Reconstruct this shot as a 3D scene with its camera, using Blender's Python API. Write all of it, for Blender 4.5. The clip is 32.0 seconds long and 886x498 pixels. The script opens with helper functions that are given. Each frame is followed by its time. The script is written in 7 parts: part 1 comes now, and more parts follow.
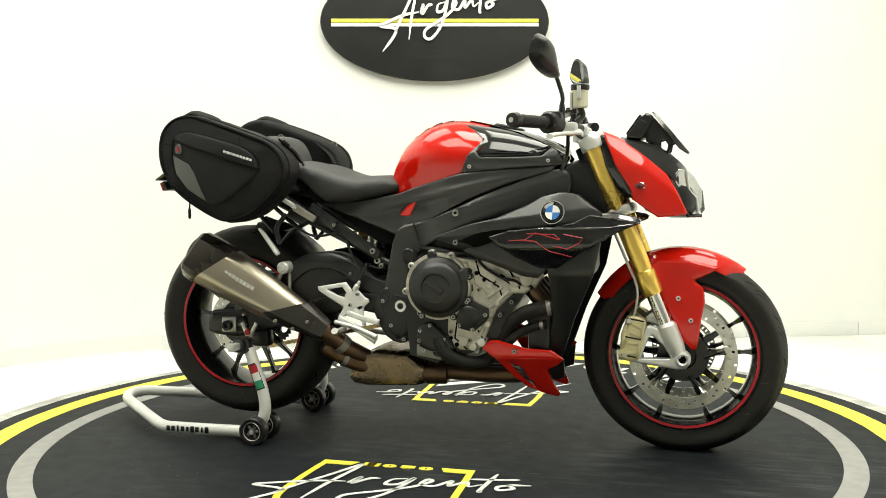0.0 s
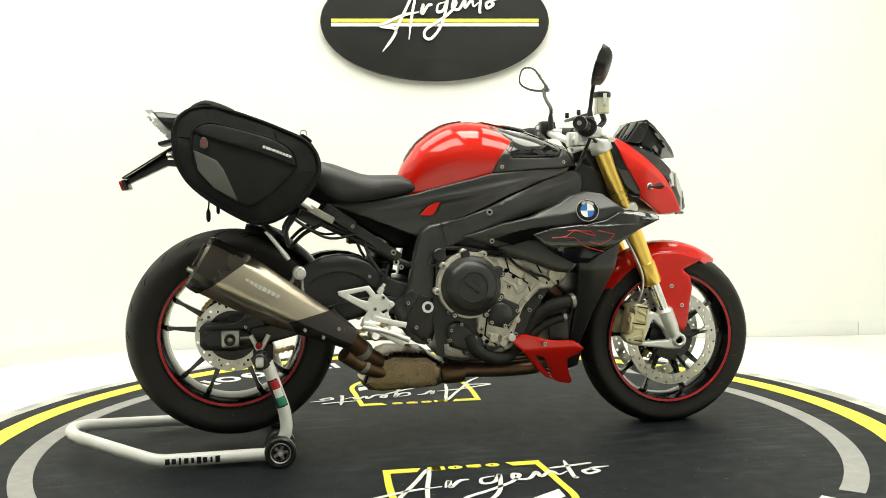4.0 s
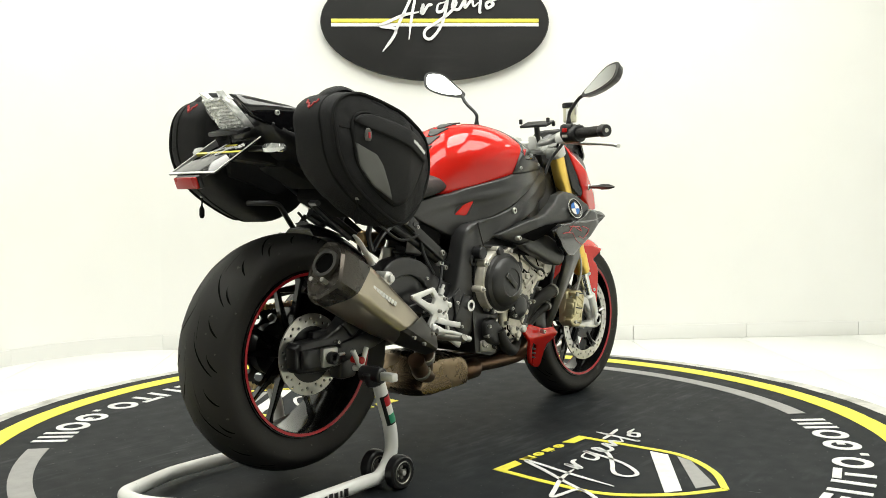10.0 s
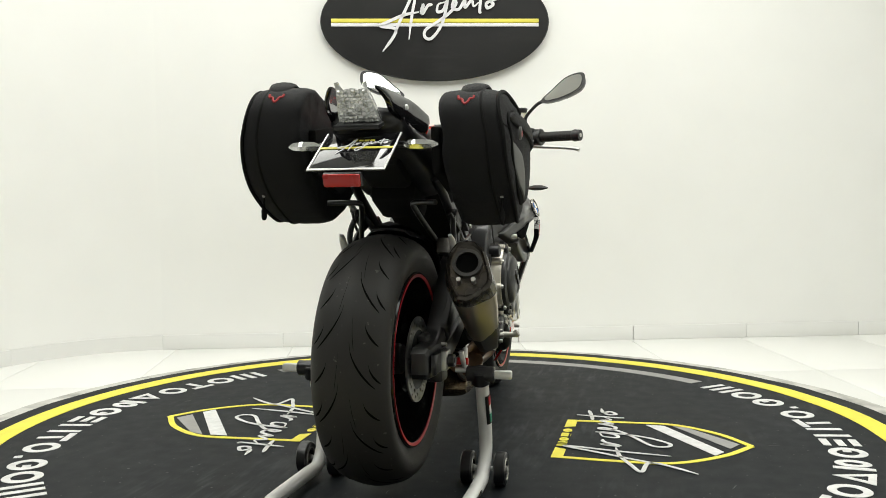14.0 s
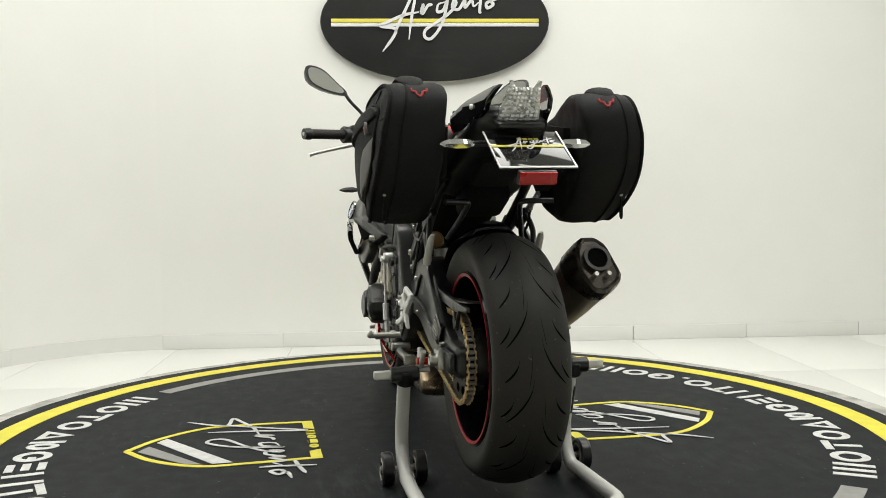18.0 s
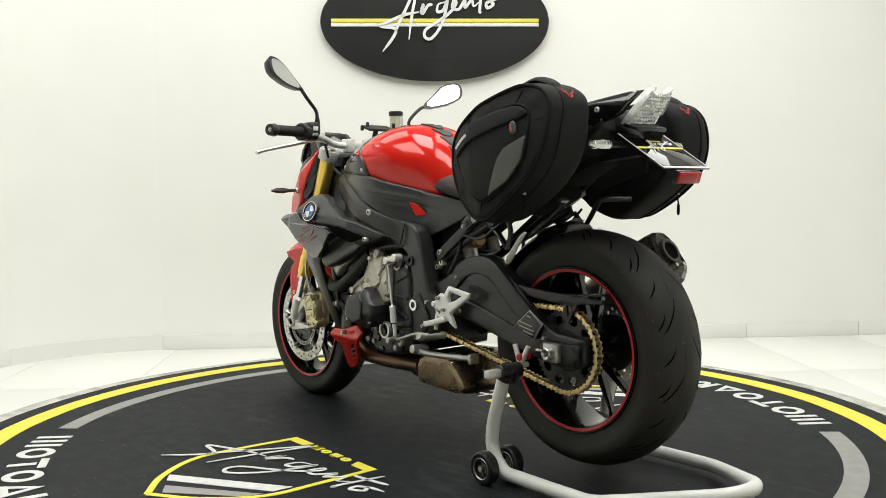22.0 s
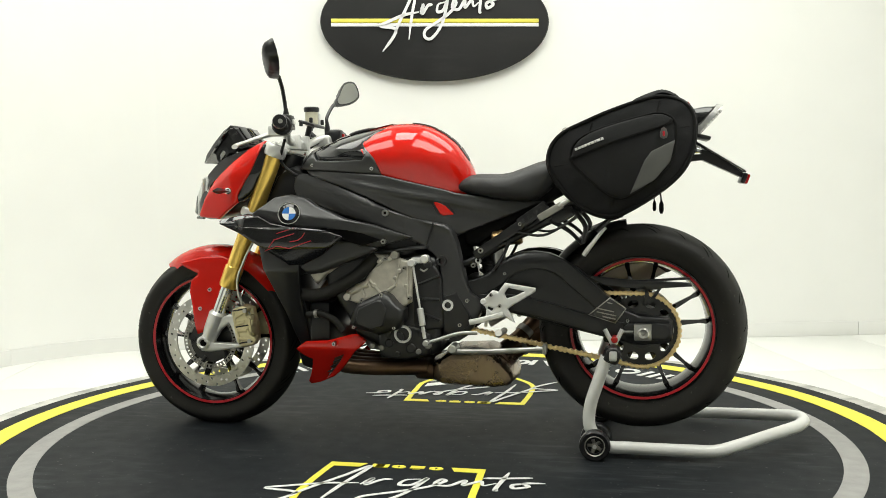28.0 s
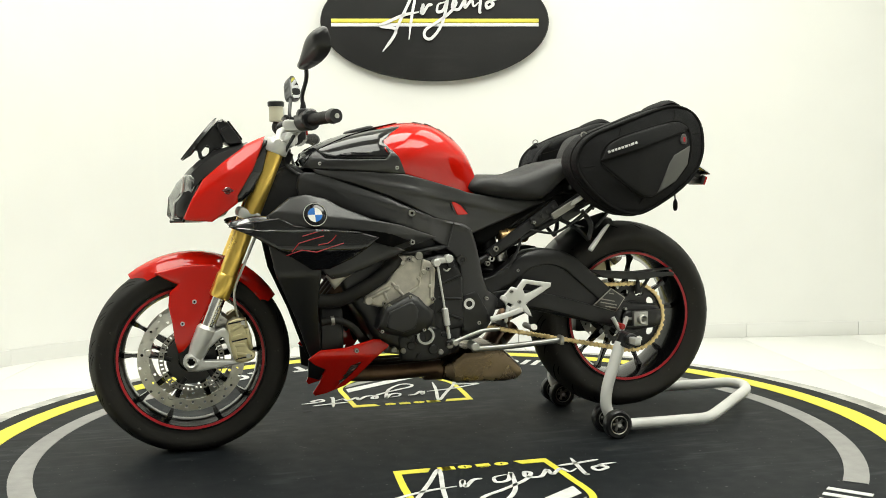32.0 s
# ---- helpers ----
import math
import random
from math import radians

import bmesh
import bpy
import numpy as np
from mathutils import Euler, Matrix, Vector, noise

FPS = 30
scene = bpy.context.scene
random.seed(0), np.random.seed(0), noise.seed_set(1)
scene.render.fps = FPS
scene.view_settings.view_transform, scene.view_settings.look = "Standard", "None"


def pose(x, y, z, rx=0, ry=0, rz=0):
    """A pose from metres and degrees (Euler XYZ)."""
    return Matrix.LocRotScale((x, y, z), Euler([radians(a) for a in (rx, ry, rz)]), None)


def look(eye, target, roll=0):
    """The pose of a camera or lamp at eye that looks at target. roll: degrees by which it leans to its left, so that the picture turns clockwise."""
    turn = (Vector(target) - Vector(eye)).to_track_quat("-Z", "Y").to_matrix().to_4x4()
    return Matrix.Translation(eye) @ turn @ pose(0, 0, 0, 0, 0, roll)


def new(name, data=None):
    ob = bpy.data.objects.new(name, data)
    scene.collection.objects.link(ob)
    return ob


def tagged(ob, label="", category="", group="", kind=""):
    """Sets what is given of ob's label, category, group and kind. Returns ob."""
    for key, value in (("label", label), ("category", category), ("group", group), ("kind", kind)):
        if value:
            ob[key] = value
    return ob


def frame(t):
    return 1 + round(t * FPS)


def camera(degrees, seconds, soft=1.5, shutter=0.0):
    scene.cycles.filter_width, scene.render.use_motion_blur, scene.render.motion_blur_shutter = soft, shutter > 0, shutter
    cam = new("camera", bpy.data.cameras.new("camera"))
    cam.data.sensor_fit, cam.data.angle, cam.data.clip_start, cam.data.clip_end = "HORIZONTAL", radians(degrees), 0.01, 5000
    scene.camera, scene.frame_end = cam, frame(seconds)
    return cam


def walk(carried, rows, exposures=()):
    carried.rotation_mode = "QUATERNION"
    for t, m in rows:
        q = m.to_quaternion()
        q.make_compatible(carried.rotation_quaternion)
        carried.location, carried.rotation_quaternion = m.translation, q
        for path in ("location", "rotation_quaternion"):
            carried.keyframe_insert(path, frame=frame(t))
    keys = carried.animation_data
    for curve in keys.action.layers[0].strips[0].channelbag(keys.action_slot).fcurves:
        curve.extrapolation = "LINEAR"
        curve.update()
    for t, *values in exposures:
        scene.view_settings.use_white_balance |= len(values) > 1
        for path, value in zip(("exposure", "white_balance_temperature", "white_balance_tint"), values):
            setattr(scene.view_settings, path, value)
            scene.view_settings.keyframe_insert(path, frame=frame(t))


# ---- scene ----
# ---- camera: it stands still while the turntable carries the motorcycle round ----
SECONDS = 32.0
EYE_HEIGHT, EYE_BACK = 0.794, 3.023
cam = camera(51.3, SECONDS, soft=0.6)
AIM = (Vector((0, -EYE_BACK, EYE_HEIGHT)) + Vector((math.sin(radians(0.389)) * math.cos(radians(-3.596)), math.cos(radians(0.389)) * math.cos(radians(-3.596)), math.sin(radians(-3.596)))))
STILL = look((0, -EYE_BACK, EYE_HEIGHT), AIM, -0.65)
walk(cam, [(0, STILL), (SECONDS, STILL)], exposures=[(0, -0.65, 6620, 5), (6, -0.66, 6600, 6), (9, -0.73, 6430, 8), (12, -0.93, 6280, 10), (14, -1.08, 6260, 10.5), (17, -1.24, 6300, 10.7), (19, -1.24, 6310, 10.7), (21, -1.15, 6290, 10.7), (24, -1.03, 6270, 10), (28, -0.92, 6330, 8), (SECONDS, -0.88, 6450, 7)])

# ---- light: a closed white room with ceiling panels ----
world = bpy.data.worlds.new("world")
world.use_nodes = True
world.node_tree.nodes["Background"].inputs[0].default_value = (0.9, 0.95, 1.0, 1)
world.node_tree.nodes["Background"].inputs[1].default_value = 0.03
scene.world = world
FLOOR_Z, CEILING_Z = -0.03, 3.0


def area_lamp(name, m, sx, sy, watts, colour=(1, 0.99, 0.89)):
    data = bpy.data.lights.new(name, "AREA")
    data.shape, data.size, data.size_y, data.energy, data.color = "RECTANGLE", sx, sy, watts, colour
    ob = new(name, data)
    ob.matrix_world = m
    return ob


PANELS = [(-1.35, -1.15, 62, 1.7, 1.3), (1.35, -1.15, 76, 1.7, 1.3), (-1.35, 0.80, 34, 1.7, 1.2), (1.35, 0.80, 44, 1.7, 1.2), (0, -0.15, 46, 0.8, 1.2)]
for lx, ly, watts, wide, deep in PANELS:
    area_lamp("panel_lamp", pose(lx, ly, CEILING_Z - 0.07), wide - 0.06, deep - 0.06, watts)

# ---- materials ----


def material(name, base, rough=0.5, metal=0.0, vary=0.12, scale=14.0, grain=160.0, bump=0.0, coat=0.0, spec=0.5,
             second=None, second_amount=0.0, patches=3.0, wear=0.0, glow=0.0, specks=None, scuffs=None):
    m = bpy.data.materials.new(name)
    m.use_nodes = True
    nt = m.node_tree
    b = nt.nodes["Principled BSDF"]
    co = nt.nodes.new("ShaderNodeTexCoord")
    big = nt.nodes.new("ShaderNodeTexNoise")
    big.inputs["Scale"].default_value, big.inputs["Detail"].default_value = patches, 5
    nt.links.new(co.outputs["Object"], big.inputs["Vector"])
    fine = nt.nodes.new("ShaderNodeTexNoise")
    fine.inputs["Scale"].default_value, fine.inputs["Detail"].default_value = grain, 4
    nt.links.new(co.outputs["Object"], fine.inputs["Vector"])
    mid = nt.nodes.new("ShaderNodeTexNoise")
    mid.inputs["Scale"].default_value, mid.inputs["Detail"].default_value = scale, 6
    nt.links.new(co.outputs["Object"], mid.inputs["Vector"])
    ramp = nt.nodes.new("ShaderNodeMapRange")
    ramp.inputs["From Min"].default_value, ramp.inputs["From Max"].default_value = 0.3, 0.7
    ramp.inputs["To Min"].default_value, ramp.inputs["To Max"].default_value = 1 - vary, 1 + vary
    nt.links.new(mid.outputs["Fac"], ramp.inputs["Value"])
    mul = nt.nodes.new("ShaderNodeMix")
    mul.data_type, mul.blend_type = "RGBA", "MULTIPLY"
    mul.inputs[0].default_value = 1.0
    colour = nt.nodes.new("ShaderNodeMix")
    colour.data_type = "RGBA"
    second = second or tuple(c * 0.7 for c in base)
    colour.inputs[6].default_value, colour.inputs[7].default_value = (*base, 1), (*second, 1)
    amount = nt.nodes.new("ShaderNodeMapRange")
    amount.inputs["From Min"].default_value, amount.inputs["From Max"].default_value = 0.45, 0.75
    amount.inputs["To Min"].default_value, amount.inputs["To Max"].default_value = 0.0, second_amount
    nt.links.new(big.outputs["Fac"], amount.inputs["Value"])
    nt.links.new(amount.outputs[0], colour.inputs[0])
    nt.links.new(colour.outputs[2], mul.inputs[6])
    nt.links.new(ramp.outputs[0], mul.inputs[7])
    nt.links.new(mul.outputs[2], b.inputs["Base Color"])
    r = nt.nodes.new("ShaderNodeMapRange")
    r.inputs["From Min"].default_value, r.inputs["From Max"].default_value = 0.3, 0.7
    r.inputs["To Min"].default_value, r.inputs["To Max"].default_value = max(0.02, rough * (0.93 - wear)), min(1, rough * (1.06 + wear))
    nt.links.new(mid.outputs["Fac"], r.inputs["Value"])
    nt.links.new(r.outputs[0], b.inputs["Roughness"])
    b.inputs["Metallic"].default_value = metal
    b.inputs["Coat Weight"].default_value, b.inputs["Coat Roughness"].default_value = coat, 0.03
    b.inputs["Specular IOR Level"].default_value = spec
    if specks:
        dots = nt.nodes.new("ShaderNodeTexNoise")
        dots.inputs["Scale"].default_value, dots.inputs["Detail"].default_value = 75, 2
        nt.links.new(co.outputs["Object"], dots.inputs["Vector"])
        pick = nt.nodes.new("ShaderNodeMapRange")
        pick.inputs["From Min"].default_value, pick.inputs["From Max"].default_value = 0.695, 0.75
        pick.inputs["To Min"].default_value, pick.inputs["To Max"].default_value = 0.0, 0.75
        nt.links.new(dots.outputs["Fac"], pick.inputs["Value"])
        dust = nt.nodes.new("ShaderNodeMix")
        dust.data_type = "RGBA"
        dust.inputs[7].default_value = (*specks, 1)
        nt.links.new(pick.outputs[0], dust.inputs[0])
        nt.links.new(mul.outputs[2], dust.inputs[6])
        nt.links.new(dust.outputs[2], b.inputs["Base Color"])
    if scuffs:
        # drawn-out smears in two directions, gathered in patches
        last = b.inputs["Base Color"].links[0].from_socket
        for turn, stretch, spread in ((0.5, 7.0, 1.3), (1.9, 5.0, 2.1)):
            mp = nt.nodes.new("ShaderNodeMapping")
            mp.inputs["Rotation"].default_value, mp.inputs["Scale"].default_value = (0, 0, turn), (1.0, stretch, 1.0)
            nt.links.new(co.outputs["Object"], mp.inputs["Vector"])
            smear = nt.nodes.new("ShaderNodeTexNoise")
            smear.inputs["Scale"].default_value, smear.inputs["Detail"].default_value = 5.5, 8
            nt.links.new(mp.outputs[0], smear.inputs["Vector"])
            where = nt.nodes.new("ShaderNodeTexNoise")
            where.inputs["Scale"].default_value, where.inputs["Detail"].default_value = spread, 3
            nt.links.new(co.outputs["Object"], where.inputs["Vector"])
            a, c = nt.nodes.new("ShaderNodeMapRange"), nt.nodes.new("ShaderNodeMapRange")
            a.inputs["From Min"].default_value, a.inputs["From Max"].default_value = 0.52, 0.78
            c.inputs["From Min"].default_value, c.inputs["From Max"].default_value = 0.50, 0.66
            nt.links.new(smear.outputs["Fac"], a.inputs["Value"])
            nt.links.new(where.outputs["Fac"], c.inputs["Value"])
            both = nt.nodes.new("ShaderNodeMath")
            both.operation = "MULTIPLY"
            nt.links.new(a.outputs[0], both.inputs[0])
            nt.links.new(c.outputs[0], both.inputs[1])
            rub = nt.nodes.new("ShaderNodeMix")
            rub.data_type = "RGBA"
            rub.inputs[7].default_value = (*scuffs, 1)
            nt.links.new(both.outputs[0], rub.inputs[0])
            nt.links.new(last, rub.inputs[6])
            last = rub.outputs[2]
        nt.links.new(last, b.inputs["Base Color"])
    if bump:
        bn = nt.nodes.new("ShaderNodeBump")
        bn.inputs["Strength"].default_value, bn.inputs["Distance"].default_value = bump, 0.002
        nt.links.new(fine.outputs["Fac"], bn.inputs["Height"])
        nt.links.new(bn.outputs["Normal"], b.inputs["Normal"])
    if glow:
        b.inputs["Emission Color"].default_value, b.inputs["Emission Strength"].default_value = (*base, 1), glow
    return m


WALL = material("white_wall_paint", (0.86, 0.86, 0.835), 0.6, vary=0.012, scale=3, grain=90, bump=0.05, second=(0.83, 0.83, 0.80), second_amount=0.25, patches=0.8)
TILE = material("glossy_white_tile", (0.83, 0.83, 0.80), 0.36, vary=0.003, scale=2, second=(0.74, 0.73, 0.69), second_amount=0.0, patches=1.1, spec=0.35)
# Grey for the unseen walls, set to dim reflections from the camera's side.
WALL_DARK = material("unseen_wall_grey", (0.32, 0.32, 0.31), 0.7, vary=0.05, scale=3)
GROUT = material("grey_grout", (0.66, 0.65, 0.62), 0.8, vary=0.1)
BASEBOARD = material("pale_baseboard", (0.80, 0.80, 0.775), 0.3, vary=0.006, scale=4)
CEIL = material("white_ceiling_paint", (0.85, 0.85, 0.83), 0.8, vary=0.01)
MAT_BLACK = material("black_rubber_mat", (0.0066, 0.0088, 0.0112), 0.60, vary=0.08, scale=16, grain=300, bump=0.06, second=(0.0105, 0.0128, 0.0150), second_amount=0.7, patches=2.4, spec=0.16, specks=(0.13, 0.13, 0.125), scuffs=(0.050, 0.054, 0.057))
MAT_YELLOW = material("yellow_print", (0.80, 0.72, 0.06), 0.55, vary=0.08, scale=20, grain=400, bump=0.2)
MAT_WHITE = material("white_print", (0.68, 0.68, 0.67), 0.6, vary=0.12, scale=30, grain=400, bump=0.2)
MAT_GREY = material("grey_print", (0.30, 0.295, 0.285), 0.6, vary=0.12, scale=24, grain=400, bump=0.2)
RIM_PALE = material("worn_pale_edge_trim", (0.58, 0.57, 0.53), 0.5, vary=0.2, scale=26, second=(0.12, 0.12, 0.11), second_amount=0.85, patches=9, wear=0.2)
SIGN_BLACK = material("black_brushed_sign", (0.011, 0.011, 0.011), 0.36, vary=0.10, scale=7, grain=60, bump=0.10, second=(0.017, 0.017, 0.017), second_amount=0.6, patches=2, spec=0.3, scuffs=(0.022, 0.022, 0.022))
SIGN_YELLOW = material("yellow_sign_strip", (0.78, 0.70, 0.10), 0.4, vary=0.03)
SIGN_WHITE = material("white_sign_letter", (0.80, 0.80, 0.82), 0.35, vary=0.03)
RED = material("gloss_red_paint", (0.60, 0.010, 0.004), 0.055, vary=0.015, scale=3, spec=0.5)
PLASTIC_GREY = material("satin_dark_grey_plastic", (0.021, 0.021, 0.0215), 0.33, metal=0.0, vary=0.05, scale=5, grain=1400, bump=0.08, spec=0.65)
PLASTIC_BLACK = material("black_plastic", (0.010, 0.010, 0.011), 0.32, vary=0.12, scale=8, grain=1200, bump=0.05, spec=0.5)
PLATE_BLACK = material("black_plate_plastic", (0.006, 0.006, 0.007), 0.06, vary=0.05, spec=0.5, coat=0.3)
# Lightened, part-metal black that paints in the room's reflection on the wing lip.
LIP_SHEEN = material("dark_lip_painted_sheen", (0.06, 0.062, 0.064), 0.14, metal=0.4, vary=0.08, coat=0.8)
RIM_BLACK = material("satin_black_rim", (0.006, 0.006, 0.0065), 0.13, vary=0.1, scale=12, spec=0.22)
GLOSS_BLACK = material("gloss_black_paint", (0.005, 0.005, 0.006), 0.07, vary=0.1, coat=0.3)
# Frame grey lightened in colour to offset shade on the down-facing spar.
SPAR_LIGHTENED = material("lightened_spar_grey", (0.034, 0.034, 0.035), 0.34, metal=0.2, vary=0.05, scale=6, grain=1200, bump=0.06, spec=0.6)
FRAME_GREY = material("dark_grey_frame_paint", (0.022, 0.022, 0.0225), 0.36, metal=0.15, vary=0.06, scale=8, grain=900, bump=0.08, spec=0.55)
SEAT_VINYL = material("black_seat_vinyl", (0.030, 0.030, 0.031), 0.5, vary=0.15, scale=16, grain=700, bump=0.4, spec=0.45)
RUBBER = material("tyre_rubber", (0.0155, 0.0147, 0.0135), 0.58, vary=0.10, scale=10, grain=500, bump=0.12, second=(0.026, 0.0245, 0.021), second_amount=0.7, patches=4, spec=0.3, specks=(0.07, 0.066, 0.058))
# Near-black paint for the shade inside grooves, sockets, slots and holes.
RECESS_SHADE = material("painted_recess_shade", (0.003, 0.003, 0.003), 0.9, vary=0.1, spec=0.05)
GOLD = material("gold_anodised", (0.92, 0.64, 0.15), 0.28, metal=0.85, vary=0.08, scale=6)
CHAIN_GOLD = material("gold_chain", (0.80, 0.62, 0.32), 0.30, metal=0.9, vary=0.15, scale=60)
CALIPER = material("champagne_caliper", (0.66, 0.59, 0.36), 0.36, metal=0.55, vary=0.08, scale=14)
ALLOY = material("silver_alloy", (0.70, 0.70, 0.68), 0.36, metal=0.55, vary=0.08, scale=18, grain=500, bump=0.06)
ALLOY_MID = material("worn_alloy", (0.46, 0.46, 0.44), 0.34, metal=0.9, vary=0.15, scale=22, grain=400, bump=0.08)
ENGINE_ALLOY = material("pale_cast_engine_alloy", (0.60, 0.57, 0.50), 0.42, metal=0.55, vary=0.2, scale=30, grain=320, bump=0.3, second=(0.30, 0.28, 0.24), second_amount=0.5, patches=18)
SILVER_CAST = material("bright_silver_casting", (0.76, 0.76, 0.74), 0.4, metal=0.25, vary=0.06, scale=18, grain=400, bump=0.08)
ALLOY_DULL = material("dull_cast_alloy", (0.36, 0.35, 0.32), 0.48, metal=0.8, vary=0.2, scale=22, grain=320, bump=0.3)
CHROME = material("polished_steel", (0.75, 0.75, 0.74), 0.12, metal=1.0, vary=0.05)
STEEL = material("disc_steel", (0.56, 0.55, 0.52), 0.3, metal=1.0, vary=0.12, scale=40)
TITANIUM = material("brushed_titanium", (0.47, 0.42, 0.335), 0.33, metal=1.0, vary=0.10, scale=4, grain=700, bump=0.06, second=(0.30, 0.25, 0.18), second_amount=0.7, patches=3)
BURNT = material("heat_stained_steel", (0.25, 0.19, 0.125), 0.27, metal=0.95, vary=0.15, scale=14, second=(0.10, 0.068, 0.045), second_amount=0.8, patches=4)
PIPE_BROWN = material("brown_heat_stained_pipe", (0.17, 0.105, 0.065), 0.36, metal=0.85, vary=0.25, scale=18, second=(0.07, 0.045, 0.035), second_amount=0.8, patches=9)
PAD_GREY = material("grey_rubber_tank_pad", (0.040, 0.042, 0.042), 0.5, vary=0.08, scale=30, grain=600, bump=0.2)
BRONZE = material("bronze_shock_reservoir", (0.36, 0.24, 0.11), 0.34, metal=0.8, vary=0.1, scale=20)
SLEEVE = material("smoked_heat_shield", (0.045, 0.042, 0.038), 0.34, metal=0.6, vary=0.12, scale=20)
CAP_METAL = material("smoked_titanium", (0.050, 0.045, 0.039), 0.27, metal=0.65, vary=0.12, scale=9, second=(0.08, 0.06, 0.044), second_amount=0.5, patches=7)
CARBON = material("dark_carbon_cap", (0.028, 0.026, 0.023), 0.4, vary=0.25, scale=40, grain=900, bump=0.1)
FABRIC = material("black_ballistic_nylon", (0.0085, 0.0085, 0.009), 0.66, vary=0.25, scale=24, grain=1200, bump=0.6, spec=0.18)
FABRIC_PANEL = material("charcoal_nylon_panel", (0.013, 0.013, 0.0135), 0.7, vary=0.18, scale=14, grain=1200, bump=0.6, spec=0.18)
PIPING = material("black_piping", (0.006, 0.006, 0.006), 0.8, vary=0.1, spec=0.15)
REFLECTIVE = material("grey_reflective_patch", (0.085, 0.085, 0.08), 0.5, vary=0.15, scale=8, grain=900, bump=0.15)
RED_CLOTH = material("red_stitching", (0.34, 0.022, 0.022), 0.7, vary=0.1)
RED_LENS = material("red_reflector", (0.36, 0.008, 0.006), 0.28, vary=0.1, coat=0.12, spec=0.3)
RED_STRIPE = material("red_stripe", (0.42, 0.008, 0.016), 0.3, vary=0.05)
WHITE_PAINT = material("white_powder_coat", (0.78, 0.78, 0.76), 0.32, vary=0.03, scale=9, coat=0.3, second=(0.6, 0.58, 0.54), second_amount=0.3, patches=12)
WHITE_PLASTIC = material("white_plastic", (0.75, 0.75, 0.72), 0.4, vary=0.03)
GREEN = material("green_print", (0.02, 0.26, 0.14), 0.45, vary=0.05)
BLUE = material("blue_enamel", (0.03, 0.16, 0.52), 0.2, vary=0.04, coat=0.6)
MIRROR = material("mirror_glass", (0.62, 0.63, 0.62), 0.02, metal=1.0, vary=0.0)
LENS = material("clear_lens", (0.86, 0.87, 0.86), 0.10, metal=0.55, vary=0.25, scale=60, grain=140, bump=0.9, coat=0.7)
SMOKED = material("smoked_screen_plastic", (0.020, 0.020, 0.021), 0.22, vary=0.1, scale=14, coat=0.6)
LAMP_GLASS = material("clear_headlight_glass", (0.52, 0.53, 0.52), 0.05, metal=0.75, vary=0.25, scale=26, coat=1.0)
RESERVOIR = material("milky_reservoir", (0.55, 0.53, 0.40), 0.3, vary=0.08)
DIFFUSER = material("lit_diffuser", (1.0, 0.985, 0.94), 0.5, vary=0.0, glow=1.9)

# ---- building tools ----
from mathutils.geometry import delaunay_2d_cdt


def part(name, bms, mat, parent=None, label="", m=None, sharp=38):
    bms = bms if isinstance(bms, (list, tuple)) else [bms]
    me = bpy.data.meshes.new(name)
    full = bms[0]
    for extra in bms[1:]:
        tmp = bpy.data.meshes.new("tmp")
        extra.to_mesh(tmp)
        full.from_mesh(tmp)
        extra.free()
        bpy.data.meshes.remove(tmp)
    bmesh.ops.recalc_face_normals(full, faces=full.faces)
    full.to_mesh(me)
    full.free()
    me.polygons.foreach_set("use_smooth", [True] * len(me.polygons))
    me.set_sharp_from_angle(angle=radians(sharp))
    me.materials.append(mat)
    ob = new(name, me)
    if parent:
        ob.parent = parent
    if m is not None:
        ob.matrix_basis = m
    if label:
        tagged(ob, label)
    return ob


def again(ob, m):
    o = ob.copy()
    scene.collection.objects.link(o)
    o.matrix_basis = m
    for child in ob.children:
        c = child.copy()
        scene.collection.objects.link(c)
        c.parent = o
    return o


def thing(name, label, category, group="", kind=""):
    return tagged(new(name), label, category, group, kind)


def box(cx, cy, cz, sx, sy, sz, bevel=0.003, m=None):
    bm = bmesh.new()
    bmesh.ops.create_cube(bm, size=1)
    bmesh.ops.scale(bm, vec=(sx, sy, sz), verts=bm.verts)
    if bevel:
        bmesh.ops.bevel(bm, geom=bm.edges[:], offset=min(bevel, sx * 0.45, sy * 0.45, sz * 0.45), segments=2, affect="EDGES", profile=0.5)
    if m is not None:
        bm.transform(m)
    bmesh.ops.translate(bm, vec=(cx, cy, cz), verts=bm.verts)
    return bm


def curve_points(points, n=6, closed=False):
    """Points of a smooth line through the given ones."""
    P = [Vector(p) for p in points]
    if len(P) < 3 or n < 2:
        return P
    out, last = [], len(P) if closed else len(P) - 1
    for i in range(last):
        p1, p2 = P[i], P[(i + 1) % len(P)]
        p0 = P[i - 1] if closed or i else p1 * 2 - p2
        p3 = P[(i + 2) % len(P)] if closed or i + 2 < len(P) else p2 * 2 - p1
        for k in range(n):
            t = k / n
            out.append(0.5 * ((2 * p1) + (p2 - p0) * t + (2 * p0 - 5 * p1 + 4 * p2 - p3) * t * t + (3 * p1 - p0 - 3 * p2 + p3) * t * t * t))
    if not closed:
        out.append(P[-1])
    return out


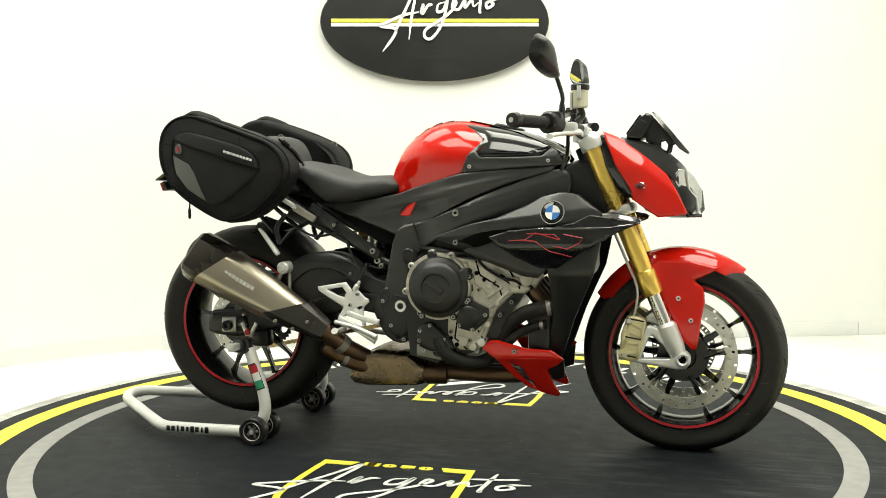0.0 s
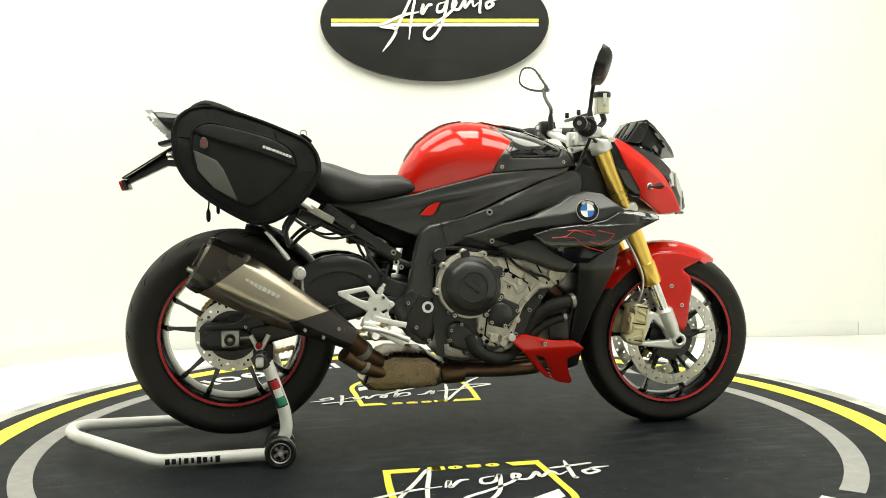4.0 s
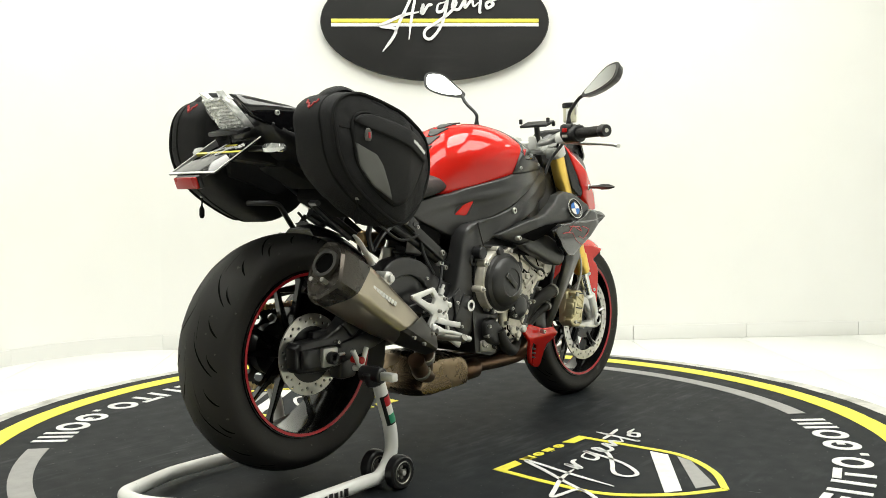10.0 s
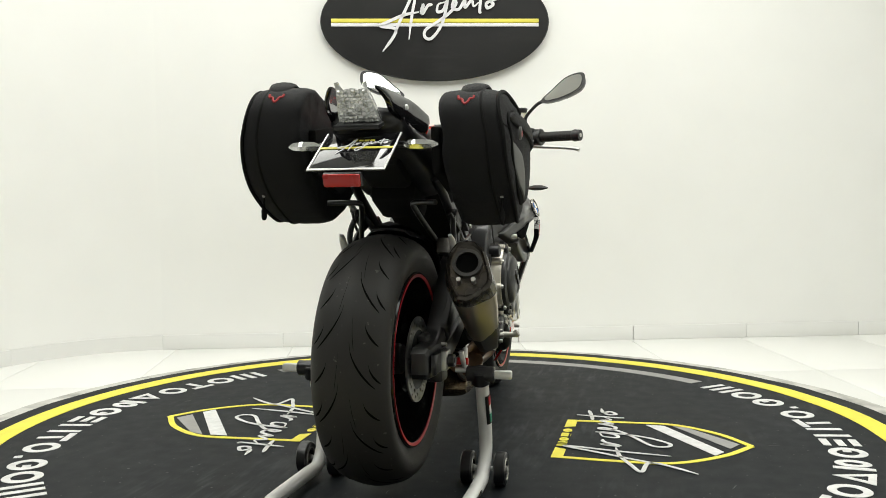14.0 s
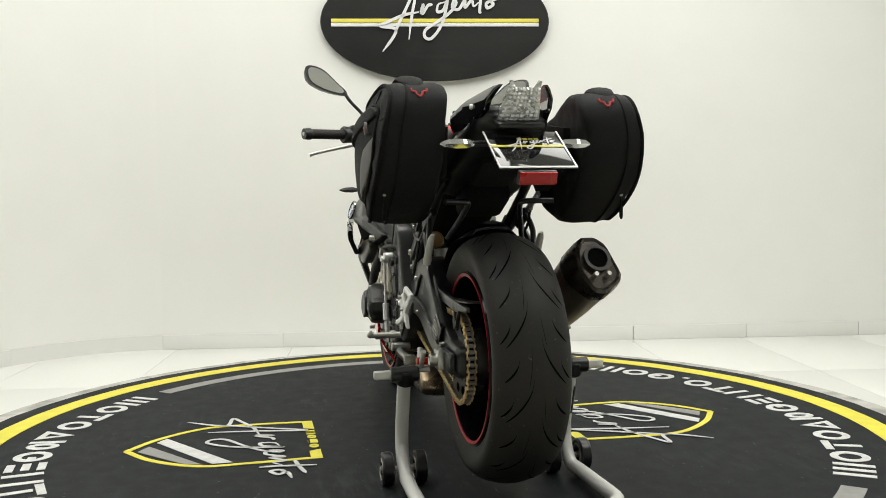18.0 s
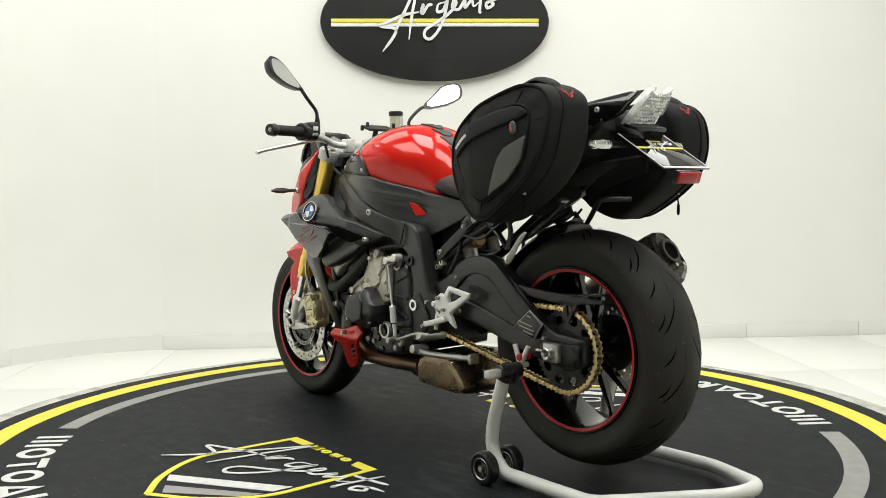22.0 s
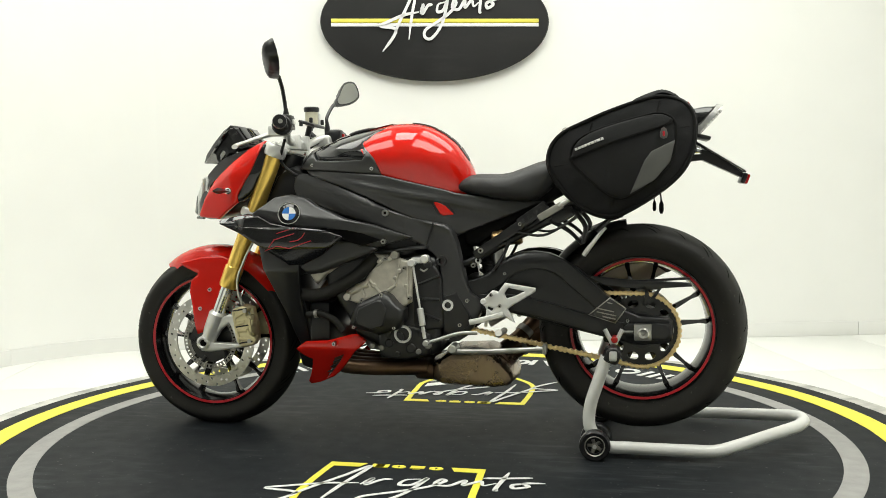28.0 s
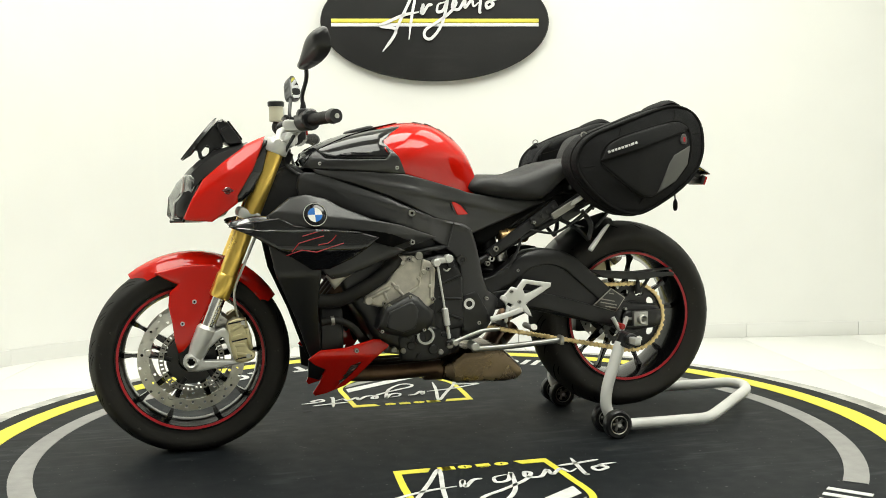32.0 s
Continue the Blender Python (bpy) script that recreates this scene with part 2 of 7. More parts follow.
def tube(points, r, seg=12, smooth=5, closed=False, flat=1.0):
    """A bar of round section along a line; r may be one radius or one for each given point."""
    n = len(points)
    radii = [r] * n if isinstance(r, (int, float)) else list(r)
    P = curve_points(points, smooth, closed)
    if smooth > 1 and n > 2:
        R = []
        for i in range(n if closed else n - 1):
            for k in range(smooth):
                R.append(radii[i] + (radii[(i + 1) % n] - radii[i]) * k / smooth)
        if not closed:
            R.append(radii[-1])
    else:
        R = radii
    bm = bmesh.new()
    rings, up = [], None
    N = len(P)
    for i, p in enumerate(P):
        a = P[i - 1] if i or closed else P[i]
        b = P[(i + 1) % N] if closed or i + 1 < N else P[i]
        d = (b - a).normalized()
        if up is None:
            up = d.orthogonal().normalized() if abs(d.z) > 0.95 else Vector((0, 0, 1))
        side = d.cross(up).normalized()
        up = side.cross(d).normalized()
        rings.append([bm.verts.new(p + (side * math.cos(2 * math.pi * k / seg) + up * math.sin(2 * math.pi * k / seg) * flat) * R[i]) for k in range(seg)])
    for i in range(N if closed else N - 1):
        A, B = rings[i], rings[(i + 1) % N]
        for k in range(seg):
            bm.faces.new((A[k], A[(k + 1) % seg], B[(k + 1) % seg], B[k]))
    if not closed:
        bm.faces.new(rings[0][::-1]), bm.faces.new(rings[-1])
    return bm


def rod(p0, p1, r0, r1=None, seg=16, bevel=0.0):
    r1 = r0 if r1 is None else r1
    p0, p1 = Vector(p0), Vector(p1)
    if not bevel:
        return tube([p0, p1], [r0, r1], seg, 1)
    d = (p1 - p0).normalized() * bevel
    return tube([p0, p0 + d, p1 - d, p1], [r0 - bevel, r0, r1, r1 - bevel], seg, 1)


def lathe(profile, centre, seg=48, closed=True, axis="y"):
    """Turns (radius, along) pairs round an axis through centre."""
    bm = bmesh.new()
    rings = []
    for rad, along in profile:
        ring = []
        for k in range(seg):
            a = 2 * math.pi * k / seg
            c, s = rad * math.cos(a), rad * math.sin(a)
            v = {"y": (c, along, s), "z": (c, s, along), "x": (along, c, s)}[axis]
            ring.append(bm.verts.new(Vector(centre) + Vector(v)))
        rings.append(ring)
    n = len(rings)
    for i in range(n if closed else n - 1):
        A, B = rings[i], rings[(i + 1) % n]
        for k in range(seg):
            bm.faces.new((A[k], A[(k + 1) % seg], B[(k + 1) % seg], B[k]))
    if not closed:
        for ring in (rings[0][::-1], rings[-1]):
            if (ring[0].co - ring[seg // 2].co).length > 1e-5:
                bm.faces.new(ring)
    bmesh.ops.remove_doubles(bm, verts=bm.verts, dist=1e-6)
    return bm


def loft(sections, cap=True, closed=True):
    bm = bmesh.new()
    rings = [[bm.verts.new(Vector(p)) for p in s] for s in sections]
    n = len(rings[0])
    for A, B in zip(rings, rings[1:]):
        for k in range(n if closed else n - 1):
            bm.faces.new((A[k], A[(k + 1) % n], B[(k + 1) % n], B[k]))
    if cap and closed:
        bm.faces.new(rings[0][::-1]), bm.faces.new(rings[-1])
    return bm


def fill_plan(outline, holes=(), step=0.012, rings=()):
    """Triangles over a plan outline, with points inside, and each point's distance from the edge."""
    def dense(loop):
        out = []
        for a, b in zip(loop, loop[1:] + loop[:1]):
            a, b = Vector(a), Vector(b)
            k = max(1, int((b - a).length / step))
            out += [a + (b - a) * i / k for i in range(k)]
        return out
    loops = [dense([tuple(p)[:2] for p in l]) for l in (outline, *holes)]
    verts, edges = [], []
    for l in loops:
        base = len(verts)
        verts += l
        edges += [(base + i, base + (i + 1) % len(l)) for i in range(len(l))]
    E0 = np.array([verts[a] for a, b in edges])
    E1 = np.array([verts[b] for a, b in edges])

    def dist(Q):
        d = E1 - E0
        t = np.clip(((Q[:, None] - E0) * d).sum(-1) / np.maximum((d * d).sum(-1), 1e-12), 0, 1)
        return np.sqrt(((Q[:, None] - (E0 + t[..., None] * d)) ** 2).sum(-1)).min(1)

    def within(G):
        inside = np.zeros(len(G), bool)
        for a, b in zip(E0, E1):
            c = (a[1] > G[:, 1]) != (b[1] > G[:, 1])
            with np.errstate(divide="ignore", invalid="ignore"):
                inside ^= c & (G[:, 0] < (b[0] - a[0]) * (G[:, 1] - a[1]) / (b[1] - a[1]) + a[0])
        return inside
    lo, hi = E0.min(0), E0.max(0)
    gx, gy = np.meshgrid(np.arange(lo[0], hi[0], step), np.arange(lo[1], hi[1], step * 0.87))
    gx = gx + (np.arange(gx.shape[0])[:, None] % 2) * step * 0.5
    G = np.stack([gx.ravel(), gy.ravel()], -1)
    G = G[within(G)]
    deep = max(rings) if len(rings) else 0.0
    if len(G):
        G = G[dist(G) > deep + step * 0.45]
    # rows of points along the edge keep a rounded rim even
    mid, d = (E0 + E1) / 2, E1 - E0
    nrm = np.stack([-d[:, 1], d[:, 0]], -1) / np.maximum(np.linalg.norm(d, axis=1), 1e-9)[:, None]
    if len(rings):
        ends = []
        count = 0
        for l in loops:
            n_l = len(l)
            ni = nrm[count:count + n_l]
            vn = ni + np.roll(ni, 1, axis=0)
            ends.append(vn / np.maximum(np.linalg.norm(vn, axis=1), 1e-6)[:, None])
            count += n_l
        vn = np.concatenate(ends)
        sign = 1 if within(mid[:1] + nrm[:1] * 1e-4)[0] else -1
        extra = []
        for q in rings:
            C = E0 + vn * q * sign
            keep = within(C)
            C = C[keep]
            if len(C):
                C = C[dist(C) > q * 0.93]
                if len(C):
                    extra.append(C)
        if extra:
            G = np.concatenate([G] + extra)
    allv = [Vector(v) for v in verts] + [Vector(g) for g in G]
    vo, eo, fo, *_ = delaunay_2d_cdt(allv, edges, [], 0, 1e-6)
    Q = np.array([tuple(v) for v in vo])
    d = dist(Q)
    keep = within(np.array([Q[list(f)].mean(0) for f in fo]))
    return Q, [f for f, k in zip(fo, keep) if k], d


def smooth_plan(outline, n=4):
    return [(p.x, p.y) for p in curve_points([(x, z, 0) for x, z in outline], n, True)]


def value(f, x, z):
    return f(x, z) if callable(f) else f


def shell(outline, side, outer, thick=0.012, r=0.008, step=0.012, smooth=1, holes=()):
    """A panel that stands in the side view's outline, its outer face at y = side * outer, with rounded edges."""
    pl = smooth_plan(outline, smooth) if smooth > 1 else outline
    Q, faces, d = fill_plan(pl, holes, step, (r * 0.12, r * 0.45, r))
    bm = bmesh.new()
    k = np.clip(d / r, 0, 1)
    drop = r * (1 - np.sqrt(1 - (1 - k) ** 2))
    top, bot = [], []
    for (x, z), dr in zip(Q, drop):
        y = value(outer, x, z)
        top.append(bm.verts.new((x, side * (y - dr), z)))
        bot.append(bm.verts.new((x, side * (y - max(thick, r * 1.05)), z)))
    return close_faces(bm, faces, top, bot)


def close_faces(bm, faces, top, bot):
    count = {}
    for f in faces:
        bm.faces.new([top[i] for i in f])
        bm.faces.new([bot[i] for i in reversed(f)])
        for a, b in zip(f, f[1:] + f[:1]):
            count[(a, b)] = 1
    for a, b in count:
        if (b, a) not in count:
            try:
                bm.faces.new((top[b], top[a], bot[a], bot[b]))
            except ValueError:
                pass
    return bm


def inflate(outline, mid, half, r, power=2.0, step=0.014, smooth=4, lean=None):
    """A full body from a side outline: half wide on both sides of y = mid, rounded off over the distance r to its edge."""
    pl = smooth_plan(outline, smooth) if smooth > 1 else outline
    Q, faces, d = fill_plan(pl, (), step, (r * 0.025, r * 0.1, r * 0.26, r * 0.55, r))
    bm = bmesh.new()
    k = np.clip(d / r, 0, 1)
    swell = (1 - (1 - k) ** power) ** (1 / power)
    top, bot = [], []
    for (x, z), s, dd in zip(Q, swell, d):
        h, c = value(half, x, z) * s, value(mid, x, z)
        if dd < 1e-5:
            v = bm.verts.new((x, c, z))
            top.append(v), bot.append(v)
        else:
            top.append(bm.verts.new((x, c + h, z))), bot.append(bm.verts.new((x, c - h, z)))
    for f in faces:
        bm.faces.new([top[i] for i in f])
        if any(top[i] is not bot[i] for i in f):
            bm.faces.new([bot[i] for i in reversed(f)])
    return bm


def flat_shape(outline, z, thick=0.0012, holes=(), step=0.2):
    """A thin print that lies on the mat."""
    Q, faces, d = fill_plan(outline, holes, step)
    bm = bmesh.new()
    top = [bm.verts.new((x, y, z + thick)) for x, y in Q]
    bot = [bm.verts.new((x, y, z)) for x, y in Q]
    return close_faces(bm, faces, top, bot)


def ring_sector(r0, r1, a0, a1, z0, z1, seg):
    bm = bmesh.new()
    full = a1 - a0 > 359.9
    n = seg if full else seg + 1
    rows = []
    for k in range(n):
        a = radians(a0 + (a1 - a0) * k / seg)
        c, s = math.cos(a), math.sin(a)
        rows.append([bm.verts.new((r * c, r * s, z)) for r, z in ((r0, z0), (r1, z0), (r1, z1), (r0, z1))])
    for k in range(seg):
        A, B = rows[k], rows[(k + 1) % n]
        for i in range(4):
            bm.faces.new((A[i], A[(i + 1) % 4], B[(i + 1) % 4], B[i]))
    if not full:
        bm.faces.new(rows[0][::-1]), bm.faces.new(rows[-1])
    return bm


def ribbon(points, width, z, thick=0.0014, smooth=8, taper=True):
    """A pen stroke in the plan (x, y), a little thinner at its ends."""
    P = curve_points([(x, y, 0) for x, y in points], smooth)
    bm = bmesh.new()
    rows, n = [], len(P)
    for i, p in enumerate(P):
        d = (P[min(i + 1, n - 1)] - P[max(i - 1, 0)]).normalized()
        w = width * 0.5 * (min(1.0, 0.35 + 6 * min(i, n - 1 - i) / n) if taper else 1)
        s = Vector((-d.y, d.x, 0)) * w
        rows.append([bm.verts.new((v.x, v.y, h)) for v, h in ((p - s, z), (p + s, z), (p + s, z + thick), (p - s, z + thick))])
    for A, B in zip(rows, rows[1:]):
        for i in range(4):
            bm.faces.new((A[i], A[(i + 1) % 4], B[(i + 1) % 4], B[i]))
    bm.faces.new(rows[0][::-1]), bm.faces.new(rows[-1])
    return bm


# ---- the room ----
WALL_TILT = 0.055


def back_y(x):
    return 1.93 + WALL_TILT * x


def wall_slab(name, a, b, label, height=CEILING_Z - FLOOR_Z, thick=0.15, paint=None):
    """A wall from a to b in the plan; its face lies on that line, its body behind it."""
    d = Vector((b[0] - a[0], b[1] - a[1], 0))
    m = Matrix.Translation((a[0], a[1], FLOOR_Z)) @ Matrix.Rotation(math.atan2(d.y, d.x), 4, "Z")
    ob = part(name, box(d.length / 2, thick / 2, height / 2, d.length, thick, height, 0), paint or WALL)
    ob.matrix_world = m
    tagged(ob, label, "wall", kind="structure")
    base = part("baseboard", box(d.length / 2, -0.003, 0.038, d.length, 0.006, 0.074, 0), GROUT, label="pale grey tiled baseboard along the white wall")
    base.matrix_world = m
    tagged(base, category="baseboard", kind="structure")
    count = max(1, round(d.length / 0.61))
    one = None
    for k in range(count):
        w = d.length / count
        at = pose((k + 0.5) * w, -0.009, 0.0385)
        if one is None:
            one = part("tile", box(0, 0, 0, w - 0.0025, 0.010, 0.0765, 0.0015), BASEBOARD, base, m=at)
        else:
            again(one, at)
    return ob


CORNER_L, CORNER_R = (-1.46, back_y(-1.46)), (3.6, back_y(3.6))
BEND_W = (-2.085, 1.44)


def curved_wall(a, b, corner, steps=14, thick=0.15):
    """The bend between two walls: a smooth arc with its baseboard, one piece each."""
    A, B, C = Vector((*a, 0)), Vector((*b, 0)), Vector((*corner, 0))
    line = [(A * (1 - t) ** 2 + C * 2 * t * (1 - t) + B * t * t) for t in [k / steps for k in range(steps + 1)]]

    def strip(front, back, z0, z1):
        rows = []
        for i, p in enumerate(line):
            d = (line[min(i + 1, steps)] - line[max(i - 1, 0)]).normalized()
            n = Vector((-d.y, d.x, 0))
            rows.append([p + n * front + Vector((0, 0, z0)), p + n * back + Vector((0, 0, z0)), p + n * back + Vector((0, 0, z1)), p + n * front + Vector((0, 0, z1))])
        return loft(rows)
    ob = part("wall_northwest", strip(0, thick, FLOOR_Z, CEILING_Z), WALL, sharp=60)
    tagged(ob, "white painted wall in a smooth bend between two walls", "wall", kind="structure")
    base = part("baseboard", strip(-0.0135, -0.0005, FLOOR_Z, FLOOR_Z + 0.0765), BASEBOARD, label="pale grey tiled baseboard along the bend", sharp=60)
    tagged(base, category="baseboard", kind="structure")
    return ob


wall_slab("wall_north", CORNER_L, CORNER_R, "smooth white painted wall behind the turntable")
curved_wall(BEND_W, CORNER_L, (-1.83, 1.868 - 0.04))
wall_slab("wall_west", (-3.9, -1.6), BEND_W, "white painted side wall meeting the back wall")
wall_slab("wall_east", CORNER_R, (3.6, -4.6), "white painted side wall of the showroom")
# unseen walls added round the camera; their grey dims light and reflections
wall_slab("wall_south", (3.6, -4.6), (-3.9, -4.6), "unseen grey wall added behind the camera", paint=WALL_DARK)
wall_slab("wall_southwest", (-3.9, -4.6), (-3.9, -1.6), "unseen grey wall added beside the camera", paint=WALL_DARK)
ceiling = part("ceiling", box(-0.1, -1.0, CEILING_Z + 0.06, 7.8, 7.6, 0.12, 0), CEIL)
tagged(ceiling, "plain white painted ceiling", "ceiling", kind="structure")

floor = part("floor", box(-0.1, -1.0, FLOOR_Z - 0.056, 7.8, 7.6, 0.1, 0), GROUT)
tagged(floor, "glossy white tiled floor with thin grey joints", "floor", kind="structure")


def ceiling_panel(x, y, w, d):
    t = thing("ceiling_light", "large white ceiling light panel, switched on", "ceiling light", "ceiling lights")
    t.matrix_world = pose(x, y, CEILING_Z)
    for s in (-1, 1):
        part("frame", box(0, s * d / 2, -0.02, w + 0.03, 0.03, 0.04), WHITE_PAINT, t)
        part("frame", box(s * w / 2, 0, -0.02, 0.03, d - 0.03, 0.04), WHITE_PAINT, t)
    part("diffuser", box(0, 0, -0.012, w - 0.03, d - 0.03, 0.016, 0), DIFFUSER, t)
    return t


for lx, ly, watts, wide, deep in PANELS:
    ceiling_panel(lx, ly, wide, deep)

# ---- the turntable ----
Z_MAT = 0.0
turntable = thing("turntable", "round turntable with printed black rubber mat", "turntable")
def worn_edge(bm, amount=0.004):
    """Lets a round edge run a little unevenly."""
    for v in bm.verts:
        r = math.hypot(v.co.x, v.co.y)
        if r > 1.3:
            k = 1 + amount * noise.noise((v.co.x * 5, v.co.y * 5, 3.1)) + amount * 0.5 * noise.noise((v.co.x * 17, v.co.y * 17, 1.7))
            v.co.x *= k
            v.co.y *= k
    return bm


part("platform", worn_edge(lathe([(0, FLOOR_Z), (1.64, FLOOR_Z), (1.66, FLOOR_Z + 0.012), (1.655, -0.013), (1.645, -0.009), (0, -0.009)], (0, 0, 0), 300, False, "z")), RIM_PALE, turntable, "worn pale edge trim")
part("rubber_mat", worn_edge(lathe([(0, -0.008), (1.555, -0.008), (1.56, -0.004), (1.556, 0.0), (0, 0.0)], (0, 0, 0), 300, False, "z")), MAT_BLACK, turntable, "black rubber mat with dust marks")
part("yellow_ring", worn_edge(ring_sector(1.405, 1.485, 0, 360, 0.0002, 0.0016, 300), 0.002), MAT_YELLOW, turntable, "printed yellow ring")
for a0, a1 in ((138.0, 228.0), (-42.0, 48.0)):
    part("grey_arc", ring_sector(1.235, 1.30, a0, a1, 0.0002, 0.0016, 80), MAT_GREY, turntable, "printed grey arc")

mark_rng = random.Random(21)
MAT_MARK = material("pale_dust_mark", (0.085, 0.088, 0.088), 0.8, vary=0.3, scale=60)
for k in range(26):
    a, r = mark_rng.uniform(0, 2 * math.pi), 1.2 * math.sqrt(mark_rng.uniform(0.06, 1))
    x, y, turn, size = r * math.cos(a), r * math.sin(a), mark_rng.uniform(0, math.pi), mark_rng.uniform(0.006, 0.022)
    d = Vector((math.cos(turn), math.sin(turn)))
    b = flat_shape([(x - d.x * size, y - d.y * size), (x - d.y * 0.0016, y + d.x * 0.0016), (x + d.x * size, y + d.y * size), (x + d.y * 0.0014, y - d.x * 0.0014)], 0.0002, 0.0005)
    part("dust_mark", b, MAT_MARK, turntable)

# letter-like block shapes, one for each printed letter along the ring, readable from outside


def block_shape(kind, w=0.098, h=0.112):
    """Bars, rings and letter-like forms of a printed character's size and weight."""
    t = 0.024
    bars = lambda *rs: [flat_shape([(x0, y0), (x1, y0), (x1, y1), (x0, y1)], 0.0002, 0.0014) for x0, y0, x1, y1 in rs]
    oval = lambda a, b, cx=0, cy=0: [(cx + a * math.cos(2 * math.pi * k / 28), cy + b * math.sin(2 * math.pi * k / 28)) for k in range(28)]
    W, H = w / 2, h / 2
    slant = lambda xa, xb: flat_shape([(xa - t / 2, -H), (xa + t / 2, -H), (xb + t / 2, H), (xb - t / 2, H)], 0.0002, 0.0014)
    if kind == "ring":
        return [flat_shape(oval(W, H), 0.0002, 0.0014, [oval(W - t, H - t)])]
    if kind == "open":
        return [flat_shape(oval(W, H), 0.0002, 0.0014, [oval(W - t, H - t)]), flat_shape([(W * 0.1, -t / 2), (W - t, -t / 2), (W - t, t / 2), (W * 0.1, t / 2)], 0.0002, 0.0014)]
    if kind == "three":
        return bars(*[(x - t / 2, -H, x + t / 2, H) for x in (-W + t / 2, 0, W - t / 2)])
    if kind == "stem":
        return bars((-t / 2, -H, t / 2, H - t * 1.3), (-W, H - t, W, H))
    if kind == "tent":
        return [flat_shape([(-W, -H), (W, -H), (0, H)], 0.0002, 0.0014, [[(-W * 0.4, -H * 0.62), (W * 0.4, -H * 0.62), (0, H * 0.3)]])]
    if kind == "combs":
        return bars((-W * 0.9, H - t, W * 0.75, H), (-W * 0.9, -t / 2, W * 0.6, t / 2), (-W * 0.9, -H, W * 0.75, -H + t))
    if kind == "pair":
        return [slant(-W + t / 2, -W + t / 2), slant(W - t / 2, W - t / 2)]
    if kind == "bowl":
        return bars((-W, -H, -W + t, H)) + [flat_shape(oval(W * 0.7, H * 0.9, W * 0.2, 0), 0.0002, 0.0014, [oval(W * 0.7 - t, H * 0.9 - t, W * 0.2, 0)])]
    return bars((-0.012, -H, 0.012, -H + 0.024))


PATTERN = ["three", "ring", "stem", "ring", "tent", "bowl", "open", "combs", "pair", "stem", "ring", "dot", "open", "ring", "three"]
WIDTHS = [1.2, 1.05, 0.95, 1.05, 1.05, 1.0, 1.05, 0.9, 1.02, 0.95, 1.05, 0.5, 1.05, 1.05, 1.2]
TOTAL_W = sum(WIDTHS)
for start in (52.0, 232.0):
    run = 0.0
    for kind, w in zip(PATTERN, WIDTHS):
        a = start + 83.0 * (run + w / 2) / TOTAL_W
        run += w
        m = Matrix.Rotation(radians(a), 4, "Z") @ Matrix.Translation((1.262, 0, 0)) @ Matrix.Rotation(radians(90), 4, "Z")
        part("printed_character", block_shape(kind, 0.103 * w), MAT_WHITE, turntable, "printed white letter-like shape", m)


def handwriting(scale=1.0, width=0.014, z=0.002, thick=0.0014):
    """A handwritten word in pen strokes, letter by letter: a tall peaked start, small loops, a crossed end; about 0.7
    wide.
    """
    u = 0.01 * scale
    s = lambda pts: ribbon([(x * u, y * u) for x, y in pts], width, z, thick)
    return [
        s([(-30.6, -15.6), (-26, -9.8), (-23.1, -4.9), (-24, -2.6), (-31.6, -1.3), (-26, 1.6), (-18, 4.9), (-9.8, 6.5)]),
        s([(-23.5, -5.5), (-20.8, 1), (-15.6, 11.4), (-11.4, 20.5), (-11.1, 18), (-13.7, 4.9), (-15.6, -8.8)]),
        s([(-9.1, 5.5), (-7.2, 10.7), (-7.8, 5.5), (-4.6, 10.1), (-2, 10.7)]),
        s([(4.9, 12.1), (1.3, 10.7), (0.7, 6.8), (3.9, 7.5), (6.5, 13), (3.3, 0), (-2.6, -8.1), (-6.5, -7.5), (-5.9, -3.3), (1.6, 1.6), (8.1, 6.5), (11.4, 11.4), (10.1, 12.7), (9.4, 8.8), (13, 8.1), (16.3, 13), (16.6, 9.1), (20.2, 13), (21.5, 9.8), (24.4, 12)]),
        s([(26.4, 21.2), (24.8, 7.5), (25.6, 7)]),
        s([(20.5, 15.5), (27, 16.5), (33, 17.8)]),
        s([(31.9, 13), (28.7, 11.4), (29.3, 8.8), (32.6, 10.7), (31.3, 13), (36.5, 14)]),
    ]


